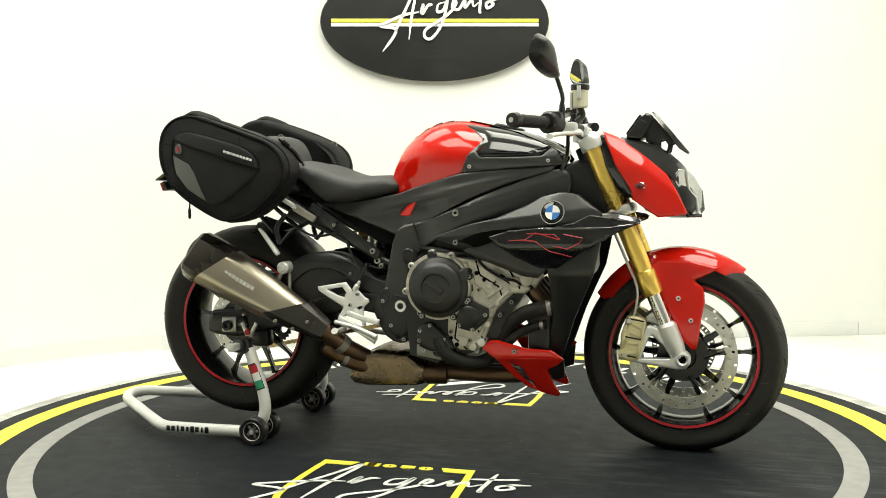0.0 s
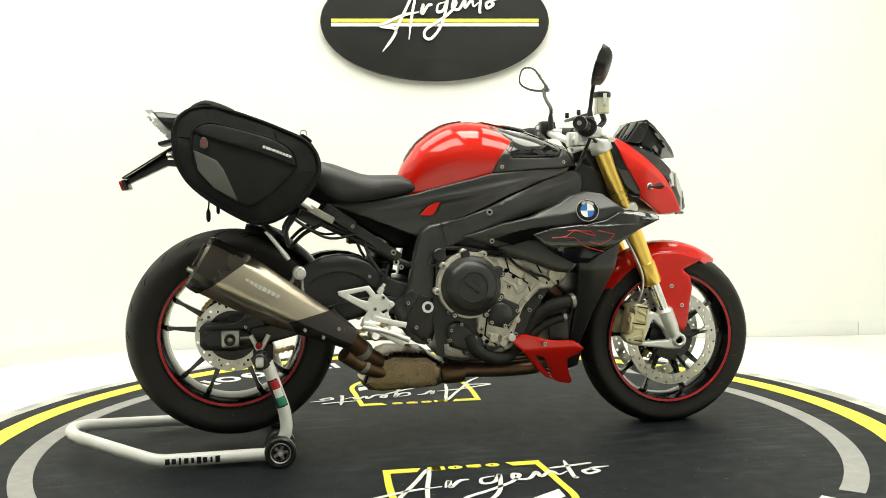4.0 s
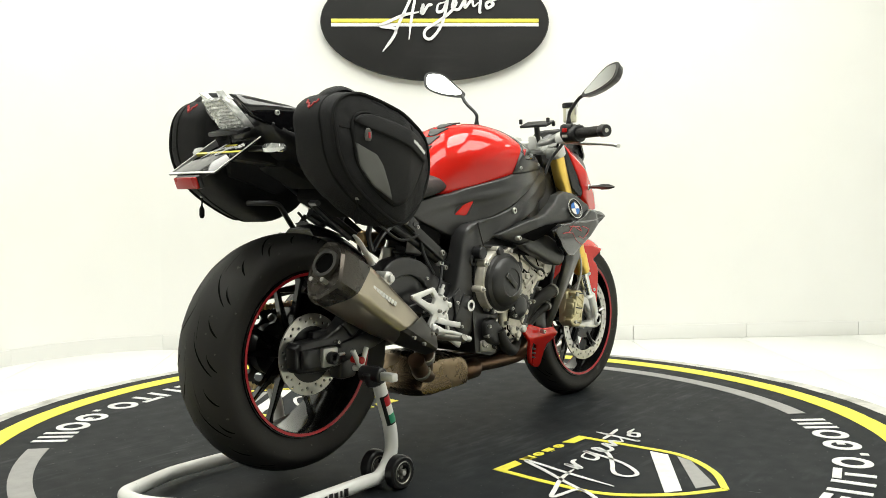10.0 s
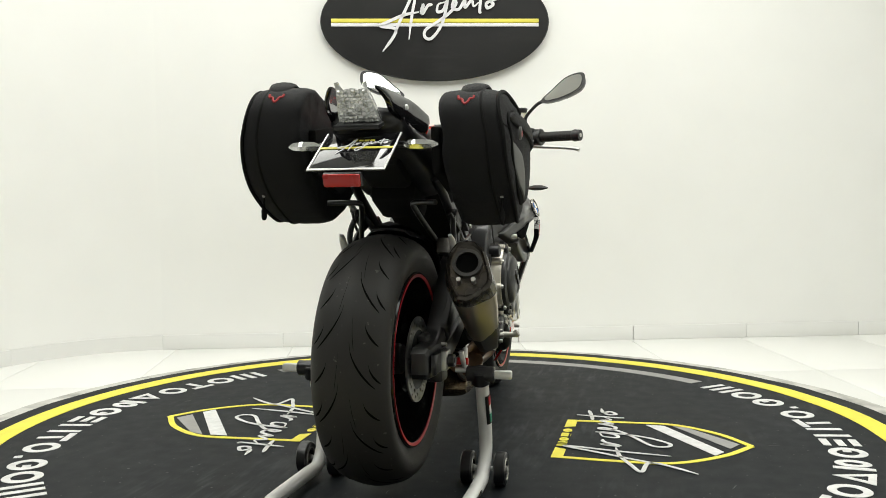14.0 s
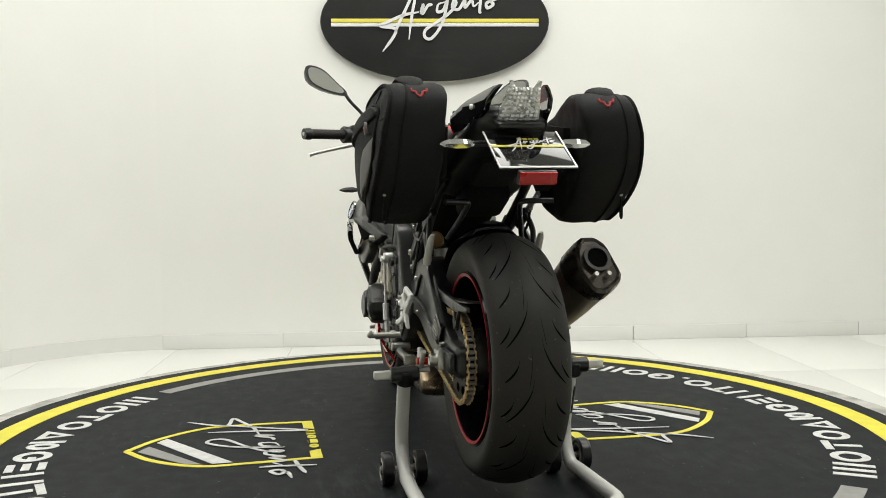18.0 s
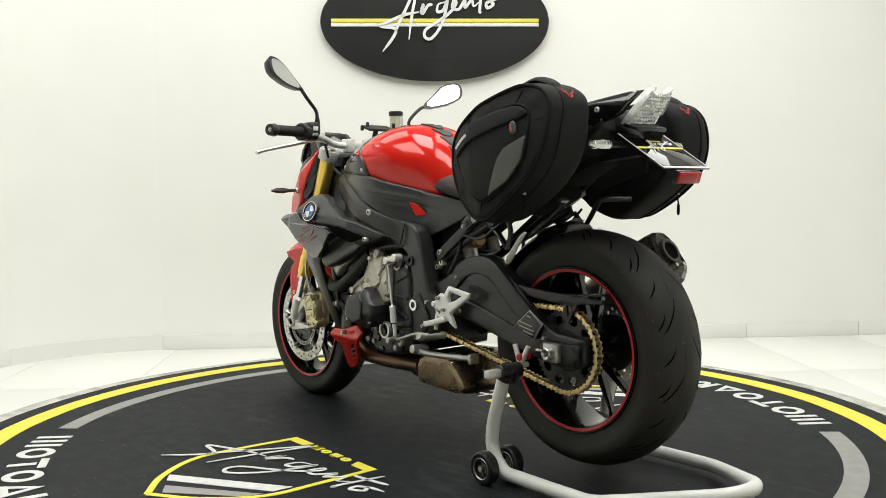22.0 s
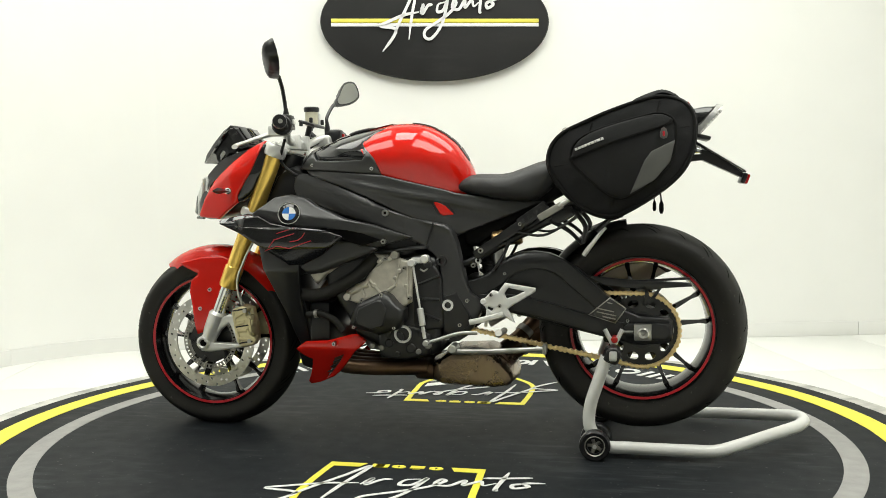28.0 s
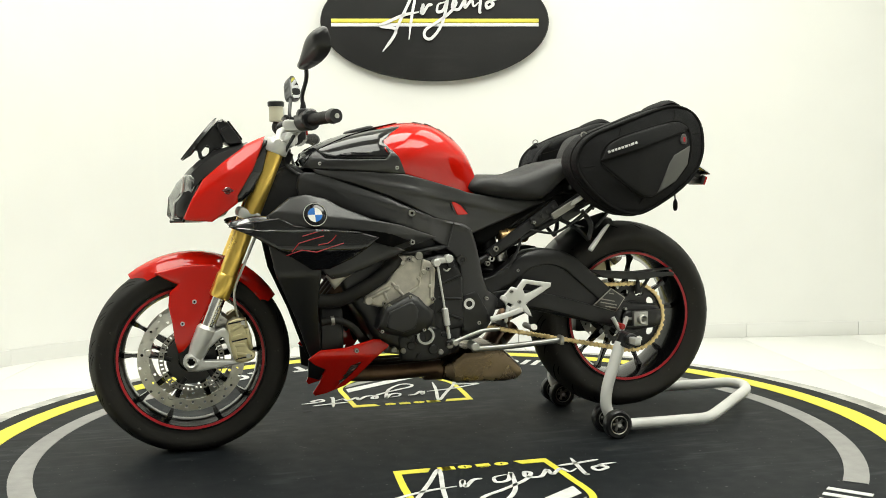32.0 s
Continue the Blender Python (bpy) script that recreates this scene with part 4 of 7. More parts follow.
def bar_outline(line, w):
    """The outline of a broad bar along a bent line in the side view."""
    pts = [Vector((p.x, p.y, 0)) for p in curve_points([(x, z, 0) for x, z in line], 4)]
    up, low = [], []
    for i, p in enumerate(pts):
        d = (pts[min(i + 1, len(pts) - 1)] - pts[max(i - 1, 0)]).normalized()
        n = Vector((-d.y, d.x, 0)) * w
        up.append((p.x + n.x, p.y + n.y)), low.append((p.x - n.x, p.y - n.y))
    return up + low[::-1]


def arm_face(x, z):
    return 0.136 - 0.04 * max(0, x + 0.45) - 0.4 * max(0, z - 0.575)


for s in (-1, 1):
    for bar in ARM_BARS:
        P("swingarm_rib", shell(bar_outline(bar, 0.0265), s, lambda x, z: arm_face(x, z) + (0.009 if s > 0 else 0.014), 0.02, 0.0045, 0.012, 1), PLASTIC_BLACK, "raised broad swingarm bar", sharp=50)
P("swingarm", shell(ARM, 1, arm_face, 0.045, 0.010, 0.012, 1), PLASTIC_BLACK, "black cast swingarm", sharp=50)
P("swingarm_brace", [shell(ARM, -1, lambda x, z: arm_face(x, z) + 0.005, 0.045, 0.010, 0.012, 1), box(-0.2, 0, 0.47, 0.22, 0.22, 0.10, 0.02)], PLASTIC_BLACK, "black cast swingarm arm", sharp=30)
label = P("label_plate", shell([(-0.497, 0.412), (-0.563, 0.467), (-0.613, 0.433), (-0.579, 0.386)], 1, lambda x, z: 0.1495, 0.004, 0.001, 0.02), ALLOY_DULL, "dark foil label with a thin grey rim")
part("label_field", shell([(-0.502, 0.412), (-0.563, 0.463), (-0.608, 0.432), (-0.577, 0.390)], 1, lambda x, z: 0.1510, 0.004, 0.0008, 0.02), PLASTIC_GREY, label)
for x, z, w in ((-0.562, 0.449, 0.016), (-0.548, 0.428, 0.055), (-0.552, 0.416, 0.060), (-0.560, 0.404, 0.040)):
    part("label_bar", box(x, 0.1511, z, w, 0.0010, 0.0035, 0, Matrix.Rotation(radians(-12), 4, "Y")), ALLOY_DULL, label)
P("chain_guard", [shell([(-0.485, 0.530), (-0.60, 0.520), (-0.802, 0.510), (-0.806, 0.499), (-0.716, 0.493), (-0.684, 0.444), (-0.662, 0.440), (-0.668, 0.488), (-0.544, 0.500)], 1, 0.128, 0.012, 0.003, 0.02, holes=[[(-0.676, 0.487), (-0.704, 0.489), (-0.681, 0.458)]]), box(-0.65, 0.105, 0.512, 0.30, 0.036, 0.005, 0.002, Matrix.Rotation(radians(4), 4, "Y"))], PLASTIC_BLACK, "black chain guard")
for s in (-1, 1):
    P("axle_block", box(-0.660, s * 0.160, 0.363, 0.052, 0.022, 0.050, 0.004), ALLOY_MID, "square alloy axle block")
    P("axle_nut", lathe([(0.008, s * 0.165), (0.017, s * 0.165), (0.017, s * 0.186), (0.014, s * 0.189), (0.008, s * 0.186)], (RA.x - 0.004, 0, RA.z), 12), STEEL if s > 0 else PLASTIC_BLACK, "axle nut")
P("hugger", [loft([[(RA.x + r * math.cos(a), y * w, RA.z + r * math.sin(a)) for r, y in ((0.318, -0.098), (0.336, -0.07), (0.341, 0), (0.336, 0.07), (0.318, 0.098), (0.330, 0.068), (0.335, 0), (0.330, -0.068))] for a, w in [(radians(q), min(1.0, 0.62 + (82 - q) / 40)) for q in range(14, 84, 4)]])], PLASTIC_BLACK, "black rear hugger")
P("hugger_tip", loft([[(x, -w, z), (x, 0, z + 0.008), (x, w, z), (x, 0, z - 0.003)] for x, z, w in ((-0.50, 0.668, 0.075), (-0.555, 0.692, 0.060), (-0.600, 0.708, 0.030))]), PLASTIC_BLACK, "black pointed hugger tip")
P("rear_caliper", [box(-0.565, -0.115, 0.315, 0.06, 0.05, 0.055, 0.010), box(-0.61, -0.10, 0.40, 0.12, 0.03, 0.05, 0.008)], PLASTIC_BLACK, "black rear brake caliper")

for s in (-1, 1):
    for bx, bz in ((-0.24, 0.535), (-0.255, 0.435), (-0.615, 0.395)):
        bolt("bolt", bx, s * (arm_face(bx, bz) + (0.011 if s > 0 else 0.016)), bz, s, 0.005, STEEL, 0.004)
    P("axle_slot", shell([(-0.742, 0.388), (-0.742, 0.338), (-0.618, 0.338), (-0.604, 0.352), (-0.604, 0.374), (-0.618, 0.388)], s, 0.1535 if s > 0 else 0.158, 0.012, 0.003, 0.02), PLASTIC_BLACK, "black axle slot plate")
    P("chain_adjuster", rod((-0.60, s * 0.158, 0.363), (-0.632, s * 0.158, 0.363), 0.0045, seg=8), STEEL, "steel chain adjuster screw")

# main frame and engine
CREST = curve_points([(-0.140, 0.800, 0), (-0.128, 0.850, 0), (-0.108, 0.893, 0), (-0.066, 0.951, 0), (-0.001, 0.996, 0), (0.060, 1.013, 0), (0.128, 1.013, 0), (0.20, 0.998, 0), (0.30, 0.975, 0), (0.40, 0.938, 0), (0.46, 0.900, 0)], 8)
CREST_X, CREST_Z = [p.x for p in CREST], [p.y for p in CREST]
TANK_P = 2.5


def crest(x):
    return float(np.interp(x, CREST_X, CREST_Z))


def width_line(rows):
    """A smooth half-width along the machine, from rows of (x, half-width)."""
    line = curve_points([(a, b, 0) for a, b in rows], 8)
    xs, ys = [p.x for p in line], [p.y for p in line]
    return lambda x: float(np.interp(x, xs, ys))


tank_w = width_line([(-0.16, 0.070), (-0.128, 0.095), (-0.06, 0.133), (0.0, 0.163), (0.08, 0.190), (0.15, 0.199), (0.21, 0.196), (0.30, 0.165), (0.40, 0.120), (0.50, 0.090)])
panel_w = width_line([(-0.50, 0.085), (-0.36, 0.092), (-0.20, 0.100), (-0.09, 0.117), (-0.05, 0.130), (-0.01, 0.148), (0.05, 0.178), (0.11, 0.199), (0.17, 0.198), (0.25, 0.178), (0.32, 0.147), (0.39, 0.112), (0.48, 0.090)])
frame_w = width_line([(-0.30, 0.172), (-0.10, 0.174), (-0.01, 0.177), (0.06, 0.198), (0.12, 0.212), (0.20, 0.208), (0.30, 0.178), (0.39, 0.138), (0.50, 0.105)])


def tank_h(x):
    return 0.150 - 0.25 * max(0, -0.03 - x) - 0.12 * max(0, x - 0.15)


def tank_y(x, z):
    """The tank's side at a height: rounded over its shoulder, drawn in a little below."""
    k = min(1, max(0, (z - crest(x) + tank_h(x)) / tank_h(x)))
    return tank_w(x) * (1 - k ** TANK_P) ** (1 / TANK_P) - 0.25 * max(0, 0.90 - z)


def tank_z(x, y):
    """The tank's height over a place off its middle line."""
    return crest(x) - tank_h(x) + tank_h(x) * (1 - min(1, abs(y) / tank_w(x)) ** TANK_P) ** (1 / TANK_P)


FRAME = [(0.455, 0.845), (0.40, 0.855), (0.289, 0.814), (0.185, 0.775), (0.047, 0.712), (-0.055, 0.69), (-0.085, 0.655), (-0.100, 0.60), (-0.117, 0.520), (-0.135, 0.475), (-0.172, 0.447), (-0.158, 0.40), (-0.120, 0.338), (-0.075, 0.318), (-0.046, 0.334), (-0.042, 0.41), (-0.040, 0.494),
         (-0.036, 0.572), (0.005, 0.613), (0.055, 0.645), (0.133, 0.680), (0.254, 0.715), (0.366, 0.750), (0.45, 0.775)]


def flank(x, z):
    """Half the machine's width at the frame: broad at the knees' front, narrow at the head and behind."""
    return frame_w(x) - 0.06 * max(0, 0.45 - z)


for s in (-1, 1):
    P("frame_spar", shell(FRAME, s, lambda x, z: flank(x, z) - 0.012 - 2.5 * (z - 0.705 - 0.30 * (x - 0.10)) ** 2 * min(1, max(0, (x + 0.02) * 10)) - 2.0 * (x + 0.075) ** 2 * min(1, max(0, (0.06 - x) * 10)) + 0.005 * math.exp(-((z - 0.728 - 0.32 * (x - 0.10)) / 0.008) ** 2), 0.05, 0.007, 0.009, 2), SPAR_LIGHTENED, "dark grey aluminium frame spar")
    P("side_panel", shell([(-0.365, 0.760), (-0.228, 0.765), (-0.081, 0.788), (-0.045, 0.800), (0.135, 0.846), (0.324, 0.862), (0.415, 0.868), (0.40, 0.850), (0.290, 0.817), (0.186, 0.778), (0.117, 0.745), (0.047, 0.711), (-0.022, 0.690), (-0.062, 0.668), (-0.085, 0.652), (-0.165, 0.683), (-0.240, 0.712)],
                          s, lambda x, z: panel_w(x) + 0.004 - 1.0 * max(0, z - 0.745 - 0.22 * x) ** 2 - 0.10 * max(0, 0.735 + 0.22 * x - z) + 0.006 * math.exp(-((z - 0.772 - 0.20 * x) / 0.011) ** 2) - 0.007 * math.exp(-((z - 0.742 - 0.10 * (x + 0.05)) / 0.020) ** 2 - ((x + 0.03) / 0.10) ** 2), 0.02, 0.005, 0.008, 1), PLASTIC_GREY, "satin grey side panel")
    # a raised black plate paints the dark recess round the insert
    P("insert_rim", shell([(-0.094, 0.712), (-0.060, 0.752), (-0.004, 0.778), (-0.018, 0.742), (-0.033, 0.708)], s, lambda x, z: panel_w(x) + 0.0015, 0.010, 0.003, 0.008), PLASTIC_BLACK, "raised black surround for the insert's dark recess")
    P("red_insert", shell([(-0.080, 0.719), (-0.052, 0.748), (-0.012, 0.770), (-0.026, 0.742), (-0.040, 0.716)], s, lambda x, z: panel_w(x) + 0.0035, 0.012, 0.003, 0.008), RED, "small red insert")
    cover = lambda x, z: tank_y(x, z) + 0.004
    P("tank_cover", shell([(0.128, 1.000), (0.170, 0.975), (0.200, 0.945), (0.175, 0.912), (0.166, 0.902), (0.190, 0.890), (0.30, 0.895), (0.371, 0.899), (0.395, 0.925), (0.405, 0.925), (0.440, 0.872), (0.450, 0.890), (0.425, 0.930), (0.35, 0.962), (0.26, 0.985)], s, cover, 0.03, 0.008, 0.011), GLOSS_BLACK, "gloss black tank shoulder cover")
    P("tank_side", shell([(0.160, 0.899), (0.180, 0.920), (0.200, 0.893), (0.30, 0.893), (0.373, 0.897), (0.396, 0.923), (0.404, 0.923), (0.438, 0.872), (0.412, 0.866), (0.33, 0.862), (0.137, 0.845)], s, lambda x, z: cover(x, z) + 0.004, 0.03, 0.005, 0.012), PLASTIC_GREY, "satin grey tank side")
    P("upper_cowl", shell([(0.343, 0.750), (0.385, 0.775), (0.441, 0.788), (0.490, 0.780), (0.560, 0.726), (0.545, 0.709), (0.487, 0.686), (0.283, 0.670), (0.235, 0.650), (0.181, 0.611), (0.042, 0.652), (0.164, 0.693), (0.249, 0.712)], s,
                          lambda x, z: 0.240 - 0.30 * max(0, 0.20 - x) - 0.75 * max(0, z - 0.70 - 0.12 * (x - 0.2)) - 0.12 * max(0, x - 0.42) - 0.35 * max(0, 0.672 + 0.10 * (x - 0.2) - z), 0.03, 0.005, 0.008), PLASTIC_GREY, "satin grey radiator cowl")
    P("cowl_arm", shell([(0.225, 0.648), (0.148, 0.616), (0.175, 0.600), (0.331, 0.540), (0.372, 0.535), (0.400, 0.560), (0.394, 0.596), (0.30, 0.640)], s, lambda x, z: 0.222 - 0.5 * max(0, 0.60 - 0.35 * (x - 0.2) - z), 0.03, 0.005, 0.011), PLASTIC_GREY, "satin grey lower cowl arm")
    bolt("bolt", 0.368, s * 0.212, 0.548, s, 0.0065, STEEL)
    # near-black patch laid on the cowl for the shade of its recess
    P("cowl_slot", shell([(0.250, 0.690), (0.335, 0.682), (0.235, 0.640), (0.190, 0.628), (0.135, 0.644)], s, lambda x, z: 0.2395 - 0.30 * max(0, 0.20 - x), 0.006, 0.002, 0.02), RECESS_SHADE)
    wing = lambda x, z: 0.286 - 0.135 * max(0, x - 0.23) - 0.35 * max(0, 0.63 - z) - 0.4 * max(0, z - 0.668 - 0.5 * (x - 0.6)) * min(1, max(0, (x - 0.585) / 0.02))
    P("side_fairing", shell([(0.240, 0.660), (0.280, 0.672), (0.40, 0.685), (0.483, 0.699), (0.527, 0.722), (0.60, 0.712), (0.672, 0.697), (0.601, 0.668), (0.533, 0.628), (0.466, 0.588), (0.432, 0.565), (0.381, 0.568), (0.314, 0.600), (0.263, 0.637)], s,
                            wing, 0.018, 0.005, 0.010), GLOSS_BLACK, "gloss black winged side fairing")
    edge = lambda x: 0.684 + 0.13 * max(0, x - 0.587)
    P("fairing_lip", shell([(0.285, 0.672), (0.38, 0.679), (0.487, 0.678), (0.587, 0.684), (0.640, 0.691), (0.668, 0.698), (0.674, 0.706), (0.664, 0.713), (0.590, 0.728), (0.545, 0.724), (0.511, 0.702), (0.483, 0.692), (0.40, 0.686), (0.30, 0.678)], s,
                           lambda x, z: wing(x, min(z, edge(x))) + 0.003 - 1.25 * max(0, z - edge(x)), 0.008, 0.003, 0.008, 0), LIP_SHEEN, "black top plate of the wing, lightened for its sheen", sharp=30)
    lines = [[(0.300, 0.649), (0.347, 0.651), (0.376, 0.671), (0.444, 0.651)], [(0.325, 0.650), (0.375, 0.647), (0.415, 0.618), (0.477, 0.601)], [(0.427, 0.633), (0.466, 0.624), (0.500, 0.641), (0.511, 0.655), (0.455, 0.667)], [(0.352, 0.669), (0.430, 0.666), (0.446, 0.652)]]
    if s > 0:
        lines = [[(0.475, 0.646), (0.438, 0.657), (0.401, 0.667)], [(0.462, 0.667), (0.403, 0.684)], [(0.417, 0.641), (0.389, 0.646), (0.376, 0.655), (0.365, 0.669)], [(0.508, 0.611), (0.463, 0.627), (0.422, 0.620), (0.380, 0.634), (0.344, 0.645)], [(0.493, 0.622), (0.471, 0.648)]]
    P("fairing_line", [tube([(x, s * (wing(x, z) + 0.0008), z) for x, z in l], 0.0016, 6, 1) for l in lines], RED_STRIPE, "thin red line graphic")
    P("radiator_side", shell([(0.40, 0.590), (0.471, 0.600), (0.556, 0.645), (0.535, 0.547), (0.475, 0.410), (0.440, 0.307), (0.415, 0.247), (0.392, 0.262), (0.405, 0.343), (0.412, 0.446), (0.408, 0.515)], s,
                             lambda x, z: 0.222 - 0.36 * max(0, 0.55 - z) - 0.30 * max(0, x - 0.45), 0.014, 0.005, 0.014), PLASTIC_BLACK, "black radiator side panel")
    belly = lambda x, z: 0.190 - 0.1 * max(0, x - 0.2) - 0.55 * max(0, 0.29 - z)
    pan = P("belly_pan", shell([(0.197, 0.323), (0.224, 0.342), (0.243, 0.343), (0.328, 0.319), (0.405, 0.314), (0.427, 0.300), (0.442, 0.287), (0.421, 0.267), (0.391, 0.252), (0.395, 0.233), (0.408, 0.198), (0.423, 0.169), (0.416, 0.160), (0.381, 0.168), (0.325, 0.193), (0.291, 0.223), (0.239, 0.284), (0.204, 0.314)], s,
                               belly, 0.010, 0.004, 0.008, 0, holes=[[(0.277, 0.275), (0.313, 0.261), (0.331, 0.223), (0.350, 0.190), (0.324, 0.215), (0.293, 0.251)]]), RED, "gloss red belly pan with a slanted vent", sharp=25)
    for x, z in ((0.300, 0.252), (0.314, 0.234), (0.327, 0.216)):
        part("vent_fin", box(x, s * (belly(x, z) - 0.012), z, 0.040, 0.014, 0.005, 0.001, Matrix.Rotation(radians(20), 4, "Y")), PLASTIC_BLACK, pan)
    P("pan_bracket", shell([(0.385, 0.258), (0.440, 0.284), (0.438, 0.224), (0.404, 0.212)], s, lambda x, z: belly(x, z) - 0.016, 0.012, 0.003, 0.012, 0), PLASTIC_BLACK, "black pan bracket")
    bolt("bolt", 0.30, s * 0.198, 0.313, s, 0.007, STEEL)
    bolt("bolt", 0.124, s * 0.202, 0.728, s, 0.011, STEEL)
    bolt("bolt", 0.127, s * 0.219, 0.640, s, 0.008, STEEL)
    bolt("bolt", 0.167, s * 0.197, 0.866, s, 0.006)
    bolt("bolt", 0.390, s * 0.114, 0.882, s, 0.006)
    # raised black plate paints the dark of the recess at the pivot
    P("pivot_plate", shell([(-0.128, 0.413), (-0.091, 0.478), (-0.046, 0.462), (-0.048, 0.345), (-0.080, 0.330), (-0.138, 0.384)], s, lambda x, z: flank(x, z) - 0.0085, 0.01, 0.003, 0.012), PLASTIC_BLACK, "raised black plate for the dark pivot recess")
    P("pivot_ring", lathe([(0.010, s * 0.14), (0.018, s * 0.14), (0.018, s * 0.172), (0.010, s * 0.172)], (-0.065, 0, 0.438), 24), CHROME, "silver pivot ring")
    for bx, bz in ((-0.125, 0.452), (-0.100, 0.375), (-0.06, 0.332)):
        bolt("bolt", bx, s * (flank(bx, bz) - 0.010), bz, s, 0.006, STEEL)
    P("frame_boss", lathe([(0.008, s * 0.13), (0.016, s * 0.13), (0.016, s * (flank(-0.045, 0.575) - 0.006)), (0.008, s * (flank(-0.045, 0.575) - 0.006))], (-0.045, 0, 0.577), 20), FRAME_GREY, "cast frame boss")
    P("frame_seam", tube([(x, s * (flank(x, z) - 0.010), z) for x, z in ((-0.020, 0.695), (-0.008, 0.655), (0.004, 0.620))], 0.0028, 6, 1), PLASTIC_BLACK)
    bolt("pivot_bolt", -0.065, s * 0.155, 0.438, s, 0.018, ALLOY, 0.008)
    P("badge", lathe([(0, 0.0), (0.0345, 0.0), (0.0345, 0.004), (0.031, 0.006), (0.0, 0.006)], (0, 0, 0), 40, False), GLOSS_BLACK, "round enamel badge with blue and white quarters", m=Matrix.Translation((0.424, s * 0.2415, 0.727)) @ (Matrix.Rotation(radians(6 * s), 4, "Z")) @ Matrix.Rotation(radians(18 * s), 4, "X") @ (Matrix.Identity(4) if s > 0 else Matrix.Rotation(math.pi, 4, "Z")))
    badge = [o for o in B.children if o.name.startswith("badge")][-1]
    part("badge_ring", lathe([(0.033, 0.0055), (0.0355, 0.003), (0.0355, 0.0075), (0.033, 0.0075)], (0, 0, 0), 40), CHROME, badge, "thin chrome ring")
    for qd in range(4):
        a0 = qd * math.pi / 2
        bm = flat_shape([(0, 0)] + [(0.0215 * math.cos(a0 + k * math.pi / 16), 0.0215 * math.sin(a0 + k * math.pi / 16)) for k in range(9)], 0.0, 0.0006)
        bm.transform(Matrix.Rotation(radians(-90), 4, "X") @ Matrix.Translation((0, 0, 0.0062)))
        part("badge_quarter", bm, BLUE if qd % 2 else WHITE_PLASTIC, badge)

# tank and seats


def tank_body():
    rows = []
    for i in range(34):
        x = -0.1315 + 0.335 * (i / 33) ** 1.25
        right = []
        for k in range(15):
            a = math.pi / 2 * k / 14
            right.append((tank_w(x) * math.sin(a) ** (2 / TANK_P), crest(x) - tank_h(x) + tank_h(x) * math.cos(a) ** (2 / TANK_P)))
        low = float(np.interp(x, [-0.14, -0.06, 0.0, 0.083, 0.137, 0.167, 0.205], [0.785, 0.782, 0.793, 0.811, 0.832, 0.868, 0.930]))
        base = crest(x) - tank_h(x)
        for k in range(1, 6):
            right.append((tank_w(x), base + (low - base) * k / 5))
        right = [(max(0.0, y - 0.25 * max(0, 0.90 - max(z, low))), max(z, low)) for y, z in right]
        rows.append([(x, y, z) for y, z in right] + [(x, -y, z) for y, z in right[:0:-1]])
    return loft(rows)


P("fuel_tank", tank_body(), RED, "gloss red fuel tank", sharp=50)
P("tank_ridge", loft([[(xx, w * q, tank_z(xx, w * q) + 0.004) for q in (-1, -0.75, -0.5, -0.25, 0, 0.25, 0.5, 0.75, 1)] + [(xx, w * 0.9, tank_z(xx, w) - 0.03), (xx, -w * 0.9, tank_z(xx, w) - 0.03)] for xx, w in ((0.135, 0.050), (0.18, 0.062), (0.24, 0.074), (0.30, 0.080), (0.36, 0.082), (0.41, 0.078), (0.44, 0.07))]), GLOSS_BLACK, "gloss black tank top cover")
P("filler_cap", lathe([(0, 0), (0.05, 0), (0.05, 0.006), (0.044, 0.010), (0, 0.010)], (0, 0, 0), 32, False, "z"), PLASTIC_BLACK, "black filler cap", m=pose(0.25, 0, 0.987, 0, 13, 0))
for x0, w0, x1, w1 in ((-0.112, 0.020, -0.088, 0.030), (-0.083, 0.022, -0.054, 0.036), (-0.048, 0.020, -0.014, 0.038), (-0.007, 0.016, 0.030, 0.034), (0.037, 0.010, 0.066, 0.022)):
    rows = []
    for i in range(5):
        t = i / 4
        w = w0 + (w1 - w0) * t
        qs = [-1, -0.6, -0.2, 0.2, 0.6, 1]
        # each pad is an arrow: its wings run ahead of its middle
        line = [(x0 + (x1 - x0) * t + 0.010 * abs(q), w * q) for q in qs]
        rows.append([(x, y, tank_z(x, y) + 0.0042) for x, y in line] + [(x, y, tank_z(x, y) - 0.002) for x, y in line[::-1]])
    P("tank_pad", loft(rows), PAD_GREY, "grey ribbed rubber tank pad")
P("rider_seat", inflate([(-0.445, 0.898), (-0.394, 0.893), (-0.337, 0.882), (-0.254, 0.852), (-0.20, 0.847), (-0.144, 0.848), (-0.100, 0.838), (-0.074, 0.818), (-0.066, 0.794), (-0.145, 0.773), (-0.269, 0.756), (-0.325, 0.755), (-0.368, 0.778), (-0.415, 0.82), (-0.455, 0.85)], 0,
                        lambda x, z: 0.108 + 0.24 * min(0.16, max(0, -0.09 - x)) - 0.10 * max(0, -0.33 - x), 0.042, 2.8, 0.012, 2), SEAT_VINYL, "black vinyl rider seat", sharp=60)
P("passenger_seat", inflate([(-0.445, 0.895), (-0.462, 0.945), (-0.490, 0.976), (-0.54, 0.985), (-0.60, 0.985), (-0.70, 0.99), (-0.72, 0.965), (-0.60, 0.92), (-0.45, 0.87)], 0, 0.105, 0.05, 2.4, 0.014, 3), SEAT_VINYL, "black vinyl passenger seat", sharp=60)
